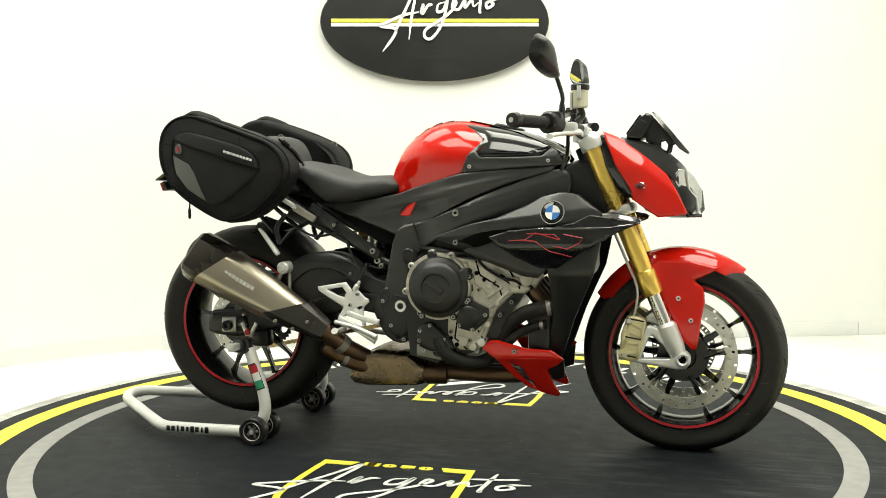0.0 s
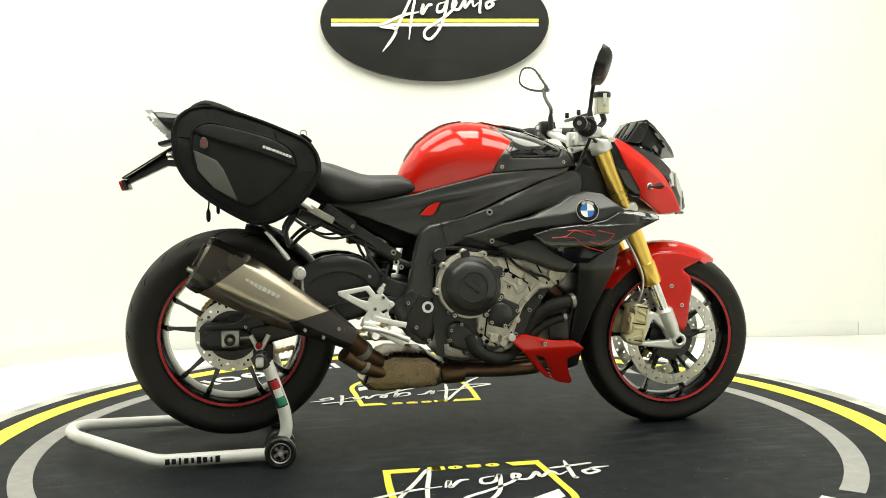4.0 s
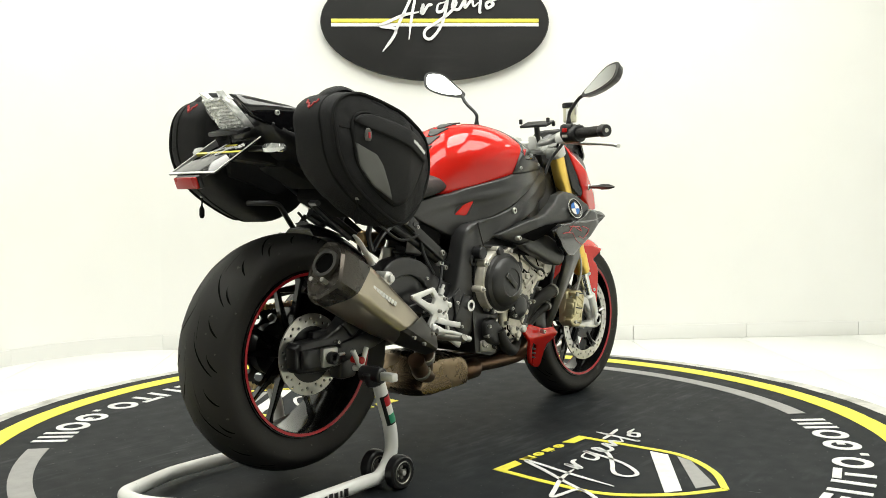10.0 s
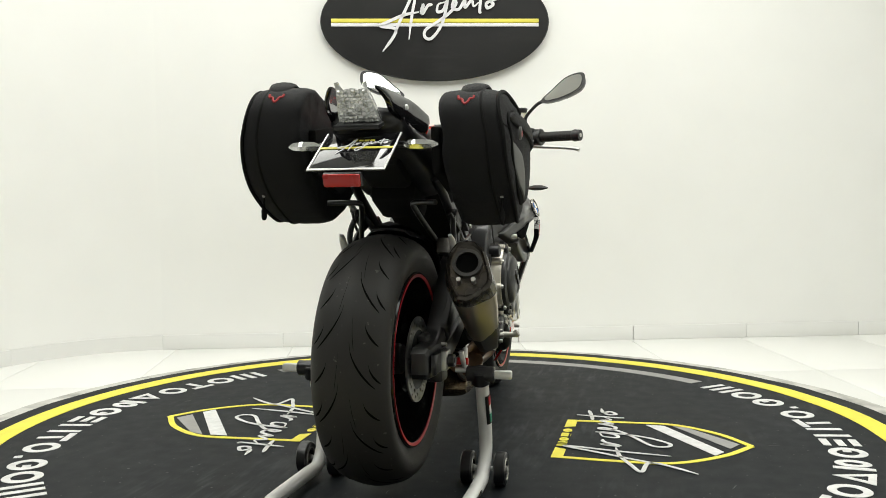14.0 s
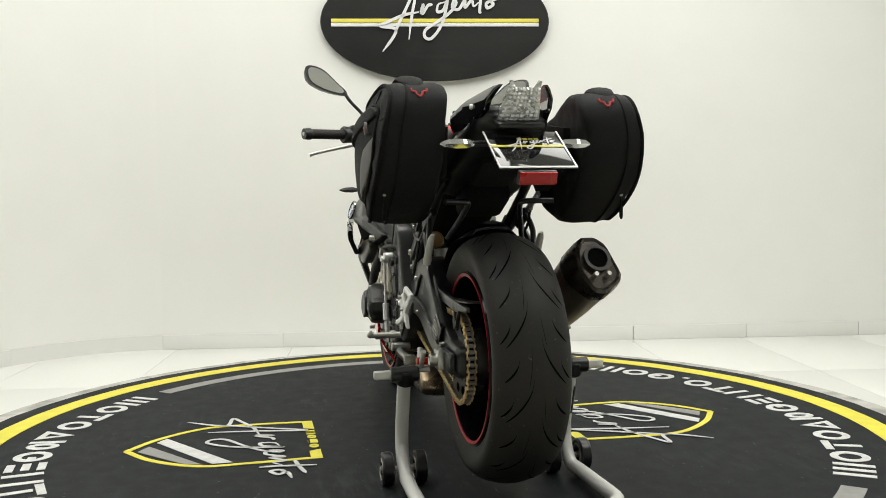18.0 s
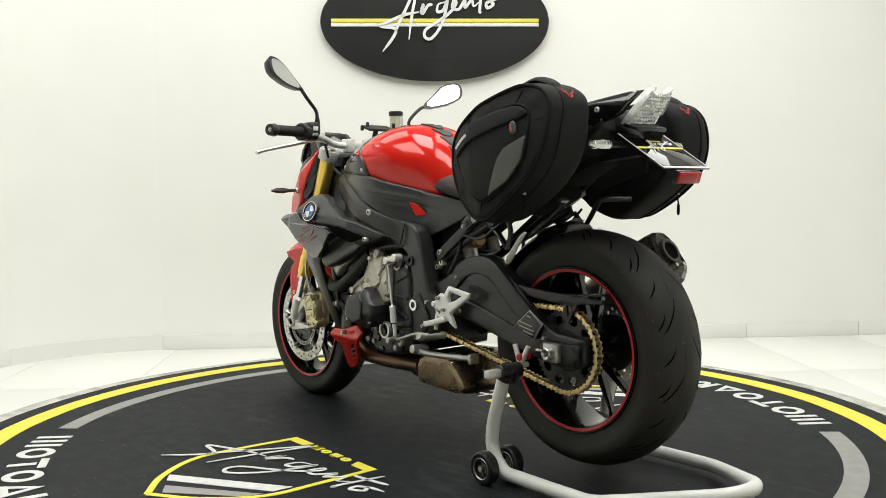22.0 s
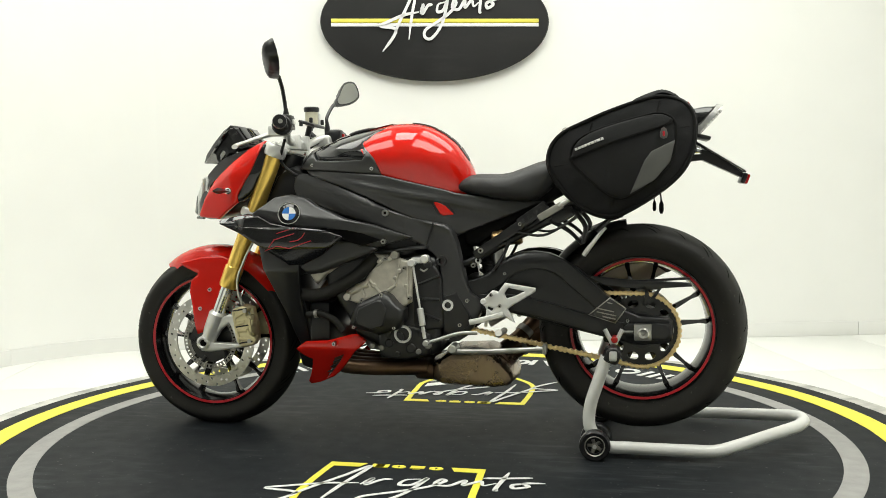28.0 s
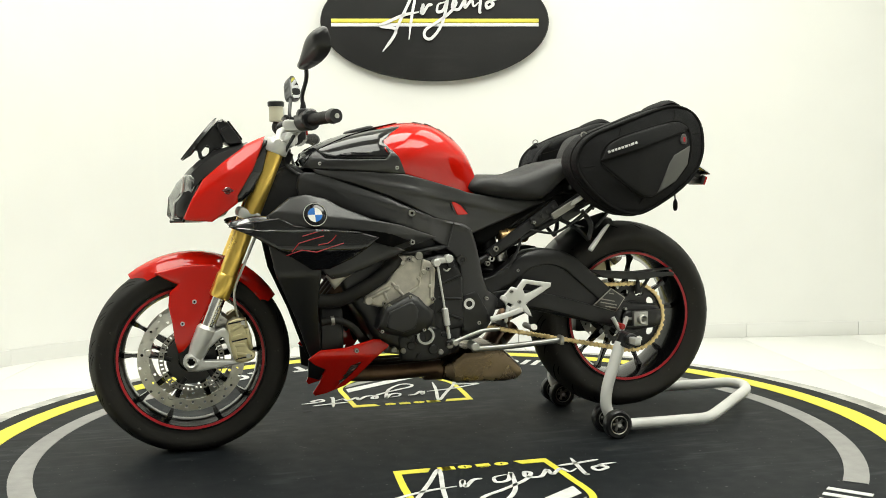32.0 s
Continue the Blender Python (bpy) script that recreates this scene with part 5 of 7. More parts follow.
P("tail_section", [inflate([(-0.40, 0.80), (-0.48, 0.90), (-0.66, 0.965), (-0.77, 0.995), (-0.80, 0.995), (-0.80, 0.97), (-0.78, 0.935), (-0.72, 0.885), (-0.60, 0.83), (-0.48, 0.775)], 0, lambda x, z: 0.12 - 0.10 * max(0, -0.55 - x), 0.04, 2.8, 0.014, 2)], PLASTIC_BLACK, "black tail section", sharp=60)
for s in (-1, 1):
    P("tail_fin", shell([(-0.60, 0.985), (-0.72, 1.020), (-0.845, 1.040), (-0.876, 1.040), (-0.83, 0.985), (-0.74, 0.95), (-0.62, 0.940)], s, lambda x, z: 0.115 + 0.14 * (x + 0.62) - 0.5 * max(0, z - 1.01), 0.014, 0.005, 0.014), GLOSS_BLACK, "gloss black tail fin")
    bolt("bolt", -0.76, s * 0.094, 0.998, s, 0.007)
# the clear tail lamp: stacked facets between the fins
tl = P("tail_lamp", loft([[(x, -w, z), (x - 0.006, 0, z + 0.004), (x, w, z), (x + 0.03, w * 0.9, z + 0.004), (x + 0.03, -w * 0.9, z + 0.004)] for x, z, w in ((-0.826, 0.958, 0.052), (-0.842, 0.978, 0.050), (-0.858, 0.996, 0.046), (-0.874, 1.014, 0.042), (-0.888, 1.029, 0.038))]), LENS, "clear faceted tail lamp")
rng = random.Random(4)
for i in range(9):
    for j in range(8):
        x, z, w = -0.832 - 0.0076 * i, 0.963 + 0.0080 * i, 0.051 - 0.0015 * i
        part("facet", box(x + 0.002, -w * 0.82 + j * w * 0.234, z, 0.007, w * 0.20, 0.0075, 0.0012, Matrix.Rotation(radians(45 + rng.uniform(-40, 40)), 4, "Y") @ Matrix.Rotation(radians(rng.uniform(-35, 35)), 4, "Z") @ Matrix.Rotation(radians(rng.uniform(-30, 30)), 4, "X")), LENS, tl)
for s in (-1, 1):
    part("lamp_horn", loft([[(x, s * y, z) for x, y, z in ((a, b - q, c), (a, b + q, c), (a + 0.02, b, c + 0.004))] for a, b, c, q in ((-0.86, 0.026, 1.012, 0.012), (-0.884, 0.030, 1.032, 0.009), (-0.900, 0.035, 1.046, 0.003))]), LENS, tl)
P("tail_lip", box(-0.838, 0, 0.951, 0.05, 0.115, 0.012, 0.004, Matrix.Rotation(radians(-15), 4, "Y")), PLASTIC_BLACK, "black lip below the lamp")
P("plate_bracket", [shell([(-0.70, 0.93), (-0.78, 0.935), (-0.86, 0.905), (-0.965, 0.835), (-0.955, 0.825), (-0.84, 0.88), (-0.74, 0.87), (-0.66, 0.86)], -1, 0.03, 0.06, 0.006, 0.015)], PLASTIC_BLACK, "black plate bracket")
plate_m = Matrix.Translation((-0.887, -0.008, 0.884)) @ Matrix.Rotation(-math.atan2(0.088, 0.140), 4, "Y") @ pose(0, 0, 0.004)
pl = P("plate", box(0, 0, 0, 0.172, 0.188, 0.004, 0.0015), PLATE_BLACK, "black dealer plate with a pale lower edge", m=plate_m)
part("plate_edge", box(-0.082, 0, 0.0026, 0.007, 0.186, 0.0016, 0), MAT_WHITE, pl)
for s in (-1, 1):
    part("plate_side", box(0, s * 0.0915, 0.0026, 0.168, 0.004, 0.0018, 0), ALLOY, pl)
part("plate_stripe", box(0.014, 0, 0.0026, 0.008, 0.186, 0.0014, 0), SIGN_YELLOW, pl)
st = handwriting(0.18, 0.0035, 0.0028, 0.001)
for b in st:
    b.transform(Matrix.Translation((0.016, -0.010, 0)) @ Matrix.Rotation(radians(-90), 4, "Z"))
part("plate_script", st, SIGN_WHITE, pl, "small white handwritten lettering")
for i in range(4):
    part("plate_bar", box(0.048, 0.012 - 0.014 * i, 0.0027, 0.007, 0.011, 0.001, 0), SIGN_YELLOW, pl)
P("reflector", box(-0.972, -0.003, 0.820, 0.008, 0.088, 0.030, 0.003, Matrix.Rotation(radians(-20), 4, "Y")), RED_LENS, "red rear reflector")
P("reflector_back", [box(-0.962, -0.003, 0.823, 0.014, 0.092, 0.033, 0.004, Matrix.Rotation(radians(-20), 4, "Y")), box(-0.945, -0.003, 0.838, 0.03, 0.03, 0.012, 0.003, Matrix.Rotation(radians(-32), 4, "Y"))], PLASTIC_BLACK, "black reflector housing")
for s in (-1, 1):
    ind = P("rear_indicator", loft([[(-0.815 + dx * q, s * y, 0.905 + dz * q) for dx, dz in ((-0.016, 0.0), (-0.010, 0.012), (0.010, 0.013), (0.018, 0.0), (0.010, -0.012), (-0.010, -0.011))] for y, q in ((0.105, 0.35), (0.12, 0.9), (0.15, 1.0), (0.175, 0.75), (0.188, 0.2))]), LAMP_GLASS, "clear rear indicator")
    part("stalk", rod((-0.80, s * 0.03, 0.908), (-0.812, s * 0.108, 0.906), 0.008), PLASTIC_BLACK, ind)

# engine
P("engine_block", [shell([(-0.035, 0.585), (0.028, 0.60), (0.158, 0.585), (0.27, 0.62), (0.36, 0.60), (0.33, 0.49), (0.269, 0.40), (0.234, 0.33), (0.129, 0.285), (0.042, 0.265), (-0.036, 0.285), (-0.05, 0.411)], 1, 0.165, 0.33, 0.02, 0.02)], PLASTIC_BLACK, "black engine casing")
for s in (-1, 1):
    block = [(0.072, 0.600), (0.135, 0.592), (0.179, 0.585), (0.283, 0.568), (0.369, 0.552), (0.369, 0.519), (0.33, 0.485), (0.292, 0.484), (0.239, 0.432), (0.205, 0.344), (0.185, 0.309), (0.114, 0.306), (0.088, 0.358), (0.090, 0.45)]
    if s > 0:
        block = [(0.175, 0.600), (0.120, 0.598), (0.062, 0.577), (0.044, 0.551), (0.050, 0.446), (0.100, 0.415), (0.162, 0.44), (0.227, 0.440), (0.272, 0.455), (0.262, 0.487), (0.20, 0.515), (0.18, 0.55)]
    P("cylinder_side", [shell(block, s, 0.180, 0.04, 0.008, 0.012)]
    , ENGINE_ALLOY, "pale cast cylinder block")
    P("head_cover", shell([(0.27, 0.605), (0.36, 0.565), (0.385, 0.54), (0.36, 0.50), (0.33, 0.53), (0.26, 0.575)], s, 0.186, 0.03, 0.008, 0.014), ENGINE_ALLOY, "pale cast cylinder head")
    for bx, bz in ((0.37, 0.548), (0.13, 0.50), (0.19, 0.495), (0.29, 0.46), (0.255, 0.42), (0.21, 0.345), (0.16, 0.34), (0.00, 0.42), (0.0, 0.335), (0.065, 0.33), (0.10, 0.365)) if s < 0 else ((0.07, 0.555), (0.10, 0.44), (0.13, 0.585), (0.21, 0.452), (0.055, 0.46)):
        bolt("bolt", bx, s * 0.186, bz, s, 0.0065, ALLOY_DULL)
P("clutch_cover", [lathe([(0, -0.13), (0.094, -0.13), (0.094, -0.200), (0.091, -0.208), (0.080, -0.214), (0.077, -0.221), (0.064, -0.229), (0.045, -0.234), (0.043, -0.231), (0.020, -0.233), (0, -0.234)], (0.066, 0, 0.502), 56, False), shell([(0.105, 0.535), (0.140, 0.560), (0.165, 0.555), (0.155, 0.520), (0.12, 0.505)], -1, 0.212, 0.03, 0.008, 0.01, 2)], FRAME_GREY, "round matt black clutch cover")
P("clutch_flange", [lathe([(0.085, -0.13), (0.103, -0.13), (0.103, -0.193), (0.101, -0.197), (0.085, -0.197)], (0.064, 0, 0.504), 56)], ENGINE_ALLOY, "pale clutch flange")
P("clutch_rib", box(0.064, -0.235, 0.508, 0.062, 0.008, 0.020, 0.004, Matrix.Rotation(radians(40), 4, "Y")), FRAME_GREY, "raised bar on the clutch cover")
P("clutch_cap", rod((0.048, -0.19, 0.600), (0.048, -0.208, 0.600), 0.014, bevel=0.003), PLASTIC_BLACK, "black filler cap")
for k in (1.15, 1.75, 2.5, 3.3, 4.2, 5.2, 5.9, 6.6):
    P("clutch_lug", [rod((0.064 + 0.104 * math.cos(k), -0.15, 0.504 + 0.104 * math.sin(k)), (0.064 + 0.104 * math.cos(k), -0.199, 0.504 + 0.104 * math.sin(k)), 0.011, bevel=0.002)], ENGINE_ALLOY if k < 3.5 else FRAME_GREY)
for a in (1.15, 1.75, 2.5, 3.3, 4.2, 5.2, 5.9, 6.6):
    bolt("bolt", 0.064 + 0.104 * math.cos(a), -0.200, 0.504 + 0.104 * math.sin(a), -1, 0.0065, STEEL)
P("pump_cover", [shell([(0.118, 0.414), (0.134, 0.449), (0.156, 0.467), (0.219, 0.438), (0.222, 0.412), (0.173, 0.366), (0.125, 0.378)], -1, 0.198, 0.04, 0.007, 0.010), lathe([(0, -0.15), (0.034, -0.15), (0.034, -0.202), (0.028, -0.207), (0, -0.208)], (0.160, 0, 0.413), 30, False)], FRAME_GREY, "black water pump cover")
for bx, bz in ((0.130, 0.387), (0.155, 0.458), (0.212, 0.421), (0.172, 0.375)):
    bolt("bolt", bx, -0.199, bz, -1, 0.006, STEEL)
P("oil_cover", [shell([(-0.004, 0.376), (0.031, 0.390), (0.053, 0.377), (0.093, 0.335), (0.110, 0.310), (0.075, 0.297), (0.000, 0.315)], -1, 0.192, 0.05, 0.012, 0.011, 2)], FRAME_GREY, "black oil cover")
P("oil_box", [shell([(-0.014, 0.320), (0.070, 0.306), (0.064, 0.272), (-0.015, 0.284)], -1, 0.172, 0.06, 0.005, 0.012)], ALLOY_DULL, "grey oil cooler end")
for bx, bz in ((0.004, 0.366), (0.036, 0.383), (0.080, 0.340), (0.010, 0.302), (0.055, 0.292), (0.06, 0.315)):
    bolt("bolt", bx, -0.190 if bz > 0.31 else -0.172, bz, -1, 0.0055, STEEL)
P("radiator_hose", tube([(0.060, -0.185, 0.345), (0.085, -0.19, 0.298), (0.150, -0.170, 0.268), (0.205, -0.145, 0.278), (0.245, -0.135, 0.330)], 0.019, 14), RUBBER, "black radiator hose")
P("radiator_hose", tube([(0.235, -0.135, 0.300), (0.262, -0.145, 0.365), (0.300, -0.160, 0.408), (0.345, -0.172, 0.433), (0.410, -0.165, 0.443)], 0.022, 14), RUBBER, "black radiator hose")
P("hose_band", [tube([(0.392, -0.168, 0.441), (0.404, -0.166, 0.443)], 0.0245, 18, 1)], ALLOY_DULL, "dull steel hose band")
P("radiator_hose", tube([(0.270, -0.15, 0.33), (0.300, -0.155, 0.358), (0.345, -0.16, 0.382), (0.390, -0.16, 0.392)], 0.014, 12), RUBBER, "black radiator hose")
P("hose_band", [tube([(0.372, -0.16, 0.389), (0.382, -0.16, 0.391)], 0.016, 16, 1)], ALLOY_DULL, "dull steel hose band")
P("hose_plug", rod((0.197, -0.165, 0.335), (0.197, -0.192, 0.335), 0.013, bevel=0.003), ALLOY, "silver plug")
# injectors, ribs and pipes on the right flank of the cylinder block
for x0, z0, x1, z1, r in ((0.185, 0.578, 0.252, 0.537, 0.0065), (0.198, 0.568, 0.262, 0.528, 0.0045), (0.235, 0.562, 0.345, 0.500, 0.005), (0.255, 0.552, 0.235, 0.520, 0.004), (0.165, 0.520, 0.205, 0.500, 0.004), (0.205, 0.500, 0.215, 0.480, 0.0045), (0.215, 0.470, 0.262, 0.505, 0.005), (0.225, 0.440, 0.285, 0.495, 0.006), (0.190, 0.355, 0.235, 0.44, 0.006), (0.155, 0.325, 0.195, 0.345, 0.005), (0.12, 0.35, 0.16, 0.34, 0.006), (0.150, 0.58, 0.158, 0.50, 0.004)):
    P("casting_rib", tube([(x0, -0.181, z0), (x1, -0.181, z1)], r, 8, 1), ENGINE_ALLOY)
for bx, bz, br in ((0.148, 0.565, 0.010), (0.165, 0.522, 0.012), (0.225, 0.508, 0.011), (0.300, 0.520, 0.016), (0.335, 0.528, 0.020), (0.245, 0.455, 0.009), (0.215, 0.390, 0.010), (0.140, 0.335, 0.014), (0.170, 0.320, 0.012)):
    P("casting_boss", rod((bx, -0.17, bz), (bx, -0.189, bz), br, bevel=0.002), ENGINE_ALLOY)
# near-black tubes and discs paint the shade of casting gaps and pockets
for line_pts in (((0.095, 0.592), (0.165, 0.555), (0.168, 0.490)), ((0.180, 0.583), (0.192, 0.540), (0.250, 0.505), (0.262, 0.470)), ((0.215, 0.560), (0.300, 0.505)), ((0.120, 0.400), (0.112, 0.345), (0.150, 0.312)), ((0.185, 0.372), (0.200, 0.345)), ((0.278, 0.565), (0.315, 0.500))):
    P("casting_joint", tube([(x, -0.1805, z) for x, z in line_pts], 0.0026, 6, 1), RECESS_SHADE)
for bx, bz, br in ((0.182, 0.545, 0.007), (0.262, 0.540, 0.008), (0.238, 0.520, 0.005), (0.205, 0.525, 0.006), (0.345, 0.505, 0.009), (0.100, 0.345, 0.006), (0.118, 0.325, 0.007)):
    P("casting_pocket", rod((bx, -0.17, bz), (bx, -0.1815, bz), br), RECESS_SHADE)
P("fuel_line", tube([(0.190, -0.186, 0.585), (0.215, -0.192, 0.560), (0.265, -0.192, 0.532), (0.300, -0.190, 0.525), (0.320, -0.186, 0.512)], 0.0045, 8), PLASTIC_BLACK, "thin black engine line")
P("stator_cover", [shell([(0.240, 0.378), (0.226, 0.420), (0.212, 0.446), (0.131, 0.484), (0.108, 0.470), (0.088, 0.446), (0.064, 0.428), (0.066, 0.395), (0.085, 0.365), (0.147, 0.346), (0.209, 0.362)], 1, lambda x, z: 0.240 - 0.35 * max(0, 0.40 - z) - 0.3 * max(0, z - 0.44), 0.08, 0.014, 0.010, 1)], FRAME_GREY, "matt black generator cover", sharp=30)
P("sump", [shell([(-0.03, 0.33), (0.18, 0.34), (0.23, 0.33), (0.20, 0.29), (0.05, 0.27), (-0.03, 0.285)], 1, 0.15, 0.30, 0.012, 0.02)], ALLOY_DULL, "grey engine sump")
P("gearbox_ring", lathe([(0.021, 0.16), (0.028, 0.16), (0.028, 0.182), (0.021, 0.182)], (0.079, 0, 0.345), 28), ALLOY, "oil filler ring")
P("sprocket_cover", shell([(0.050, 0.565), (0.010, 0.572), (-0.030, 0.56), (-0.046, 0.52), (-0.050, 0.365), (0.041, 0.350), (0.067, 0.418)], 1, lambda x, z: 0.170 - 0.2 * max(0, x - 0.02), 0.03, 0.008, 0.012, 1), PLASTIC_BLACK, "black sprocket cover")
for z0, z1 in ((0.50, 0.53), (0.46, 0.455), (0.42, 0.39)):
    P("cover_rib", tube([(0.035, 0.167, z0), (-0.040, 0.171, z1)], 0.005, 8, 1), PLASTIC_BLACK)
P("shift_rod", [rod((0.042, 0.19, 0.572), (0.020, 0.19, 0.430), 0.0038), rod((0.020, 0.19, 0.430), (0.012, 0.19, 0.375), 0.0105, bevel=0.002), rod((0.012, 0.19, 0.372), (0.006, 0.19, 0.335), 0.006)], ALLOY, "silver gearshift rod with sensor")
P("shift_lever", [tube([(-0.16, 0.185, 0.355), (-0.10, 0.19, 0.352), (-0.03, 0.192, 0.33), (0.005, 0.20, 0.32)], 0.0065, 10), rod((-0.005, 0.195, 0.325), (-0.005, 0.23, 0.325), 0.010, bevel=0.002)], ALLOY_MID, "silver shift lever")
P("side_stand", [tube([(-0.075, 0.165, 0.292), (-0.20, 0.172, 0.296), (-0.365, 0.178, 0.308)], [0.010, 0.0095, 0.009], 12, 3), box(-0.368, 0.185, 0.310, 0.014, 0.034, 0.030, 0.004), rod((-0.08, 0.13, 0.302), (-0.08, 0.190, 0.302), 0.014, bevel=0.003)], ALLOY_MID, "folded silver side stand")

# ribs, bosses and small fittings on the engine flanks
P("cover_rib", [shell([(0.215, 0.385), (0.205, 0.432), (0.135, 0.462), (0.115, 0.435), (0.125, 0.380), (0.165, 0.366)], 1, 0.2455, 0.02, 0.004, 0.01, 1)], FRAME_GREY, "raised field on the generator cover")
for bx, bz in ((0.225, 0.372), (0.135, 0.474), (0.075, 0.422), (0.095, 0.372), (0.20, 0.448)):
    bolt("bolt", bx, 0.225, bz, 1, 0.0055, STEEL)
for s in (-1, 1):
    # added dark sheet that blocks the bright wall showing through the engine
    P("engine_filler", shell([(0.02, 0.68), (0.20, 0.70), (0.44, 0.76), (0.46, 0.60), (0.36, 0.52), (0.20, 0.57), (0.05, 0.59)], s, lambda x, z: min(0.145, frame_w(x) - 0.035), 0.03, 0.006, 0.02), PLASTIC_BLACK, "black filler added to close gaps round the engine")
    for bx, bz, br in ((-0.005, 0.565, 0.013), (0.055, 0.300, 0.016), (0.00, 0.310, 0.012), (0.125, 0.315, 0.014), (0.18, 0.305, 0.010), (0.095, 0.335, 0.018)):
        P("casing_boss", rod((bx, s * 0.14, bz), (bx, s * 0.178, bz), br, bevel=0.003), PLASTIC_BLACK if br > 0.012 else ALLOY_DULL)
    P("loom", tube([(-0.01, s * 0.15, 0.62), (0.06, s * 0.175, 0.615), (0.13, s * 0.18, 0.605), (0.20, s * 0.17, 0.62)], 0.007, 8), PLASTIC_BLACK, "black wiring loom")
    P("hose_joint", rod((0.10, s * 0.17, 0.595), (0.10, s * 0.195, 0.595), 0.013, bevel=0.002), ALLOY_DULL)
P("gear_cover", [shell([(0.165, 0.340), (0.120, 0.365), (0.079, 0.376), (0.03, 0.365), (-0.012, 0.340), (-0.005, 0.280), (0.075, 0.262), (0.155, 0.268)], 1, 0.172, 0.03, 0.008, 0.012, 1)], PLASTIC_BLACK, "black gearbox cover")
for bx, bz in ((0.15, 0.300), (0.128, 0.345), (0.02, 0.345), (0.03, 0.290), (0.10, 0.280), (0.005, 0.315)):
    P("casing_boss", rod((bx, 0.15, bz), (bx, 0.178, bz), 0.009, bevel=0.002), ALLOY_DULL if bx in (0.15, 0.03) else PLASTIC_BLACK)
P("shift_joint", [rod((0.045, 0.165, 0.572), (0.045, 0.20, 0.572), 0.012, bevel=0.002), box(0.022, 0.185, 0.579, 0.05, 0.014, 0.018, 0.004), rod((0.004, 0.165, 0.584), (0.004, 0.197, 0.584), 0.013, bevel=0.002)], ALLOY, "silver shift joint")
P("filler_neck", rod((-0.03, -0.16, 0.60), (-0.03, -0.195, 0.60), 0.020, bevel=0.003), PLASTIC_BLACK, "black filler neck")

# the left flank: rib pattern, hose and bosses
for x0, z0, x1, z1, r in ((0.060, 0.56, 0.062, 0.46, 0.004), (0.085, 0.585, 0.10, 0.50, 0.004), (0.10, 0.50, 0.145, 0.47, 0.005), (0.145, 0.47, 0.185, 0.515, 0.005), (0.12, 0.595, 0.16, 0.56, 0.004), (0.19, 0.50, 0.26, 0.465, 0.006), (0.21, 0.49, 0.20, 0.46, 0.005)):
    P("casting_rib", tube([(x0, 0.181, z0), (x1, 0.181, z1)], r, 8, 1), ENGINE_ALLOY)
for bx, bz, br in ((0.085, 0.545, 0.008), (0.258, 0.462, 0.012), (0.10, 0.525, 0.006), (0.15, 0.575, 0.008), (0.115, 0.585, 0.009), (0.065, 0.50, 0.006), (0.17, 0.50, 0.008)):
    P("casting_boss", rod((bx, 0.17, bz), (bx, 0.190, bz), br, bevel=0.002), ENGINE_ALLOY)
P("radiator_hose", tube([(0.42, 0.165, 0.465), (0.365, 0.175, 0.466), (0.320, 0.18, 0.476), (0.234, 0.185, 0.523), (0.161, 0.172, 0.590)], 0.021, 14), RUBBER, "black radiator hose")
P("radiator_hose", tube([(0.40, 0.165, 0.40), (0.355, 0.17, 0.405), (0.31, 0.165, 0.385), (0.28, 0.16, 0.35)], 0.011, 10), RUBBER, "black radiator hose")
P("hose_band", [tube([(0.362, 0.17, 0.405), (0.372, 0.17, 0.404)], 0.014, 16, 1)], ALLOY_DULL, "dull steel hose band")
# added black box that keeps the space before the engine dark
P("oil_cooler", box(0.365, 0, 0.36, 0.07, 0.29, 0.16, 0.012), PLASTIC_BLACK, "black filler box added at the engine's front")
P("clutch_wire", tube([(-0.01, 0.172, 0.560), (0.008, 0.178, 0.545), (0.020, 0.180, 0.552)], 0.003, 6), STEEL)

# radiator and filler behind the fairings
P("radiator", [box(0.437, 0, 0.45, 0.03, 0.27, 0.30, 0.006, Matrix.Rotation(radians(18), 4, "Y")), box(0.47, 0, 0.60, 0.10, 0.30, 0.16, 0.03)], PLASTIC_BLACK, "black radiator")
P("airbox", inflate([(-0.07, 0.70), (-0.02, 0.79), (0.15, 0.85), (0.36, 0.87), (0.42, 0.82), (0.38, 0.70), (0.2, 0.63), (0.0, 0.64)], 0, lambda x, z: max(0.06, panel_w(x) - 0.045), 0.05, 2.4, 0.03, 2), PLASTIC_BLACK, "black airbox")
P("belly_plate", box(0.34, 0, 0.200, 0.10, 0.09, 0.010, 0.004, Matrix.Rotation(radians(12), 4, "Y")), PLASTIC_BLACK, "black belly plate")

# exhaust
for y in (-0.10, -0.035, 0.035, 0.10):
    P("header_pipe", tube([(0.33, y, 0.50), (0.385, y, 0.42), (0.385, y, 0.32), (0.33, y * 0.9, 0.235), (0.22, y * 0.85, 0.218), (0.02, y * 0.75, 0.222)], 0.025, 14), PIPE_BROWN, "heat-stained header pipe")
P("collector", [inflate([(-0.270, 0.195), (-0.257, 0.225), (-0.200, 0.280), (-0.169, 0.290), (-0.059, 0.284), (-0.010, 0.252), (0.012, 0.246), (0.012, 0.182), (-0.04, 0.172), (-0.20, 0.166), (-0.245, 0.172)], 0, lambda x, z: 0.128 - 0.9 * max(0, x + 0.03), 0.022, 3.4, 0.010, 1)], BURNT, "heat-stained exhaust collector box", sharp=40)
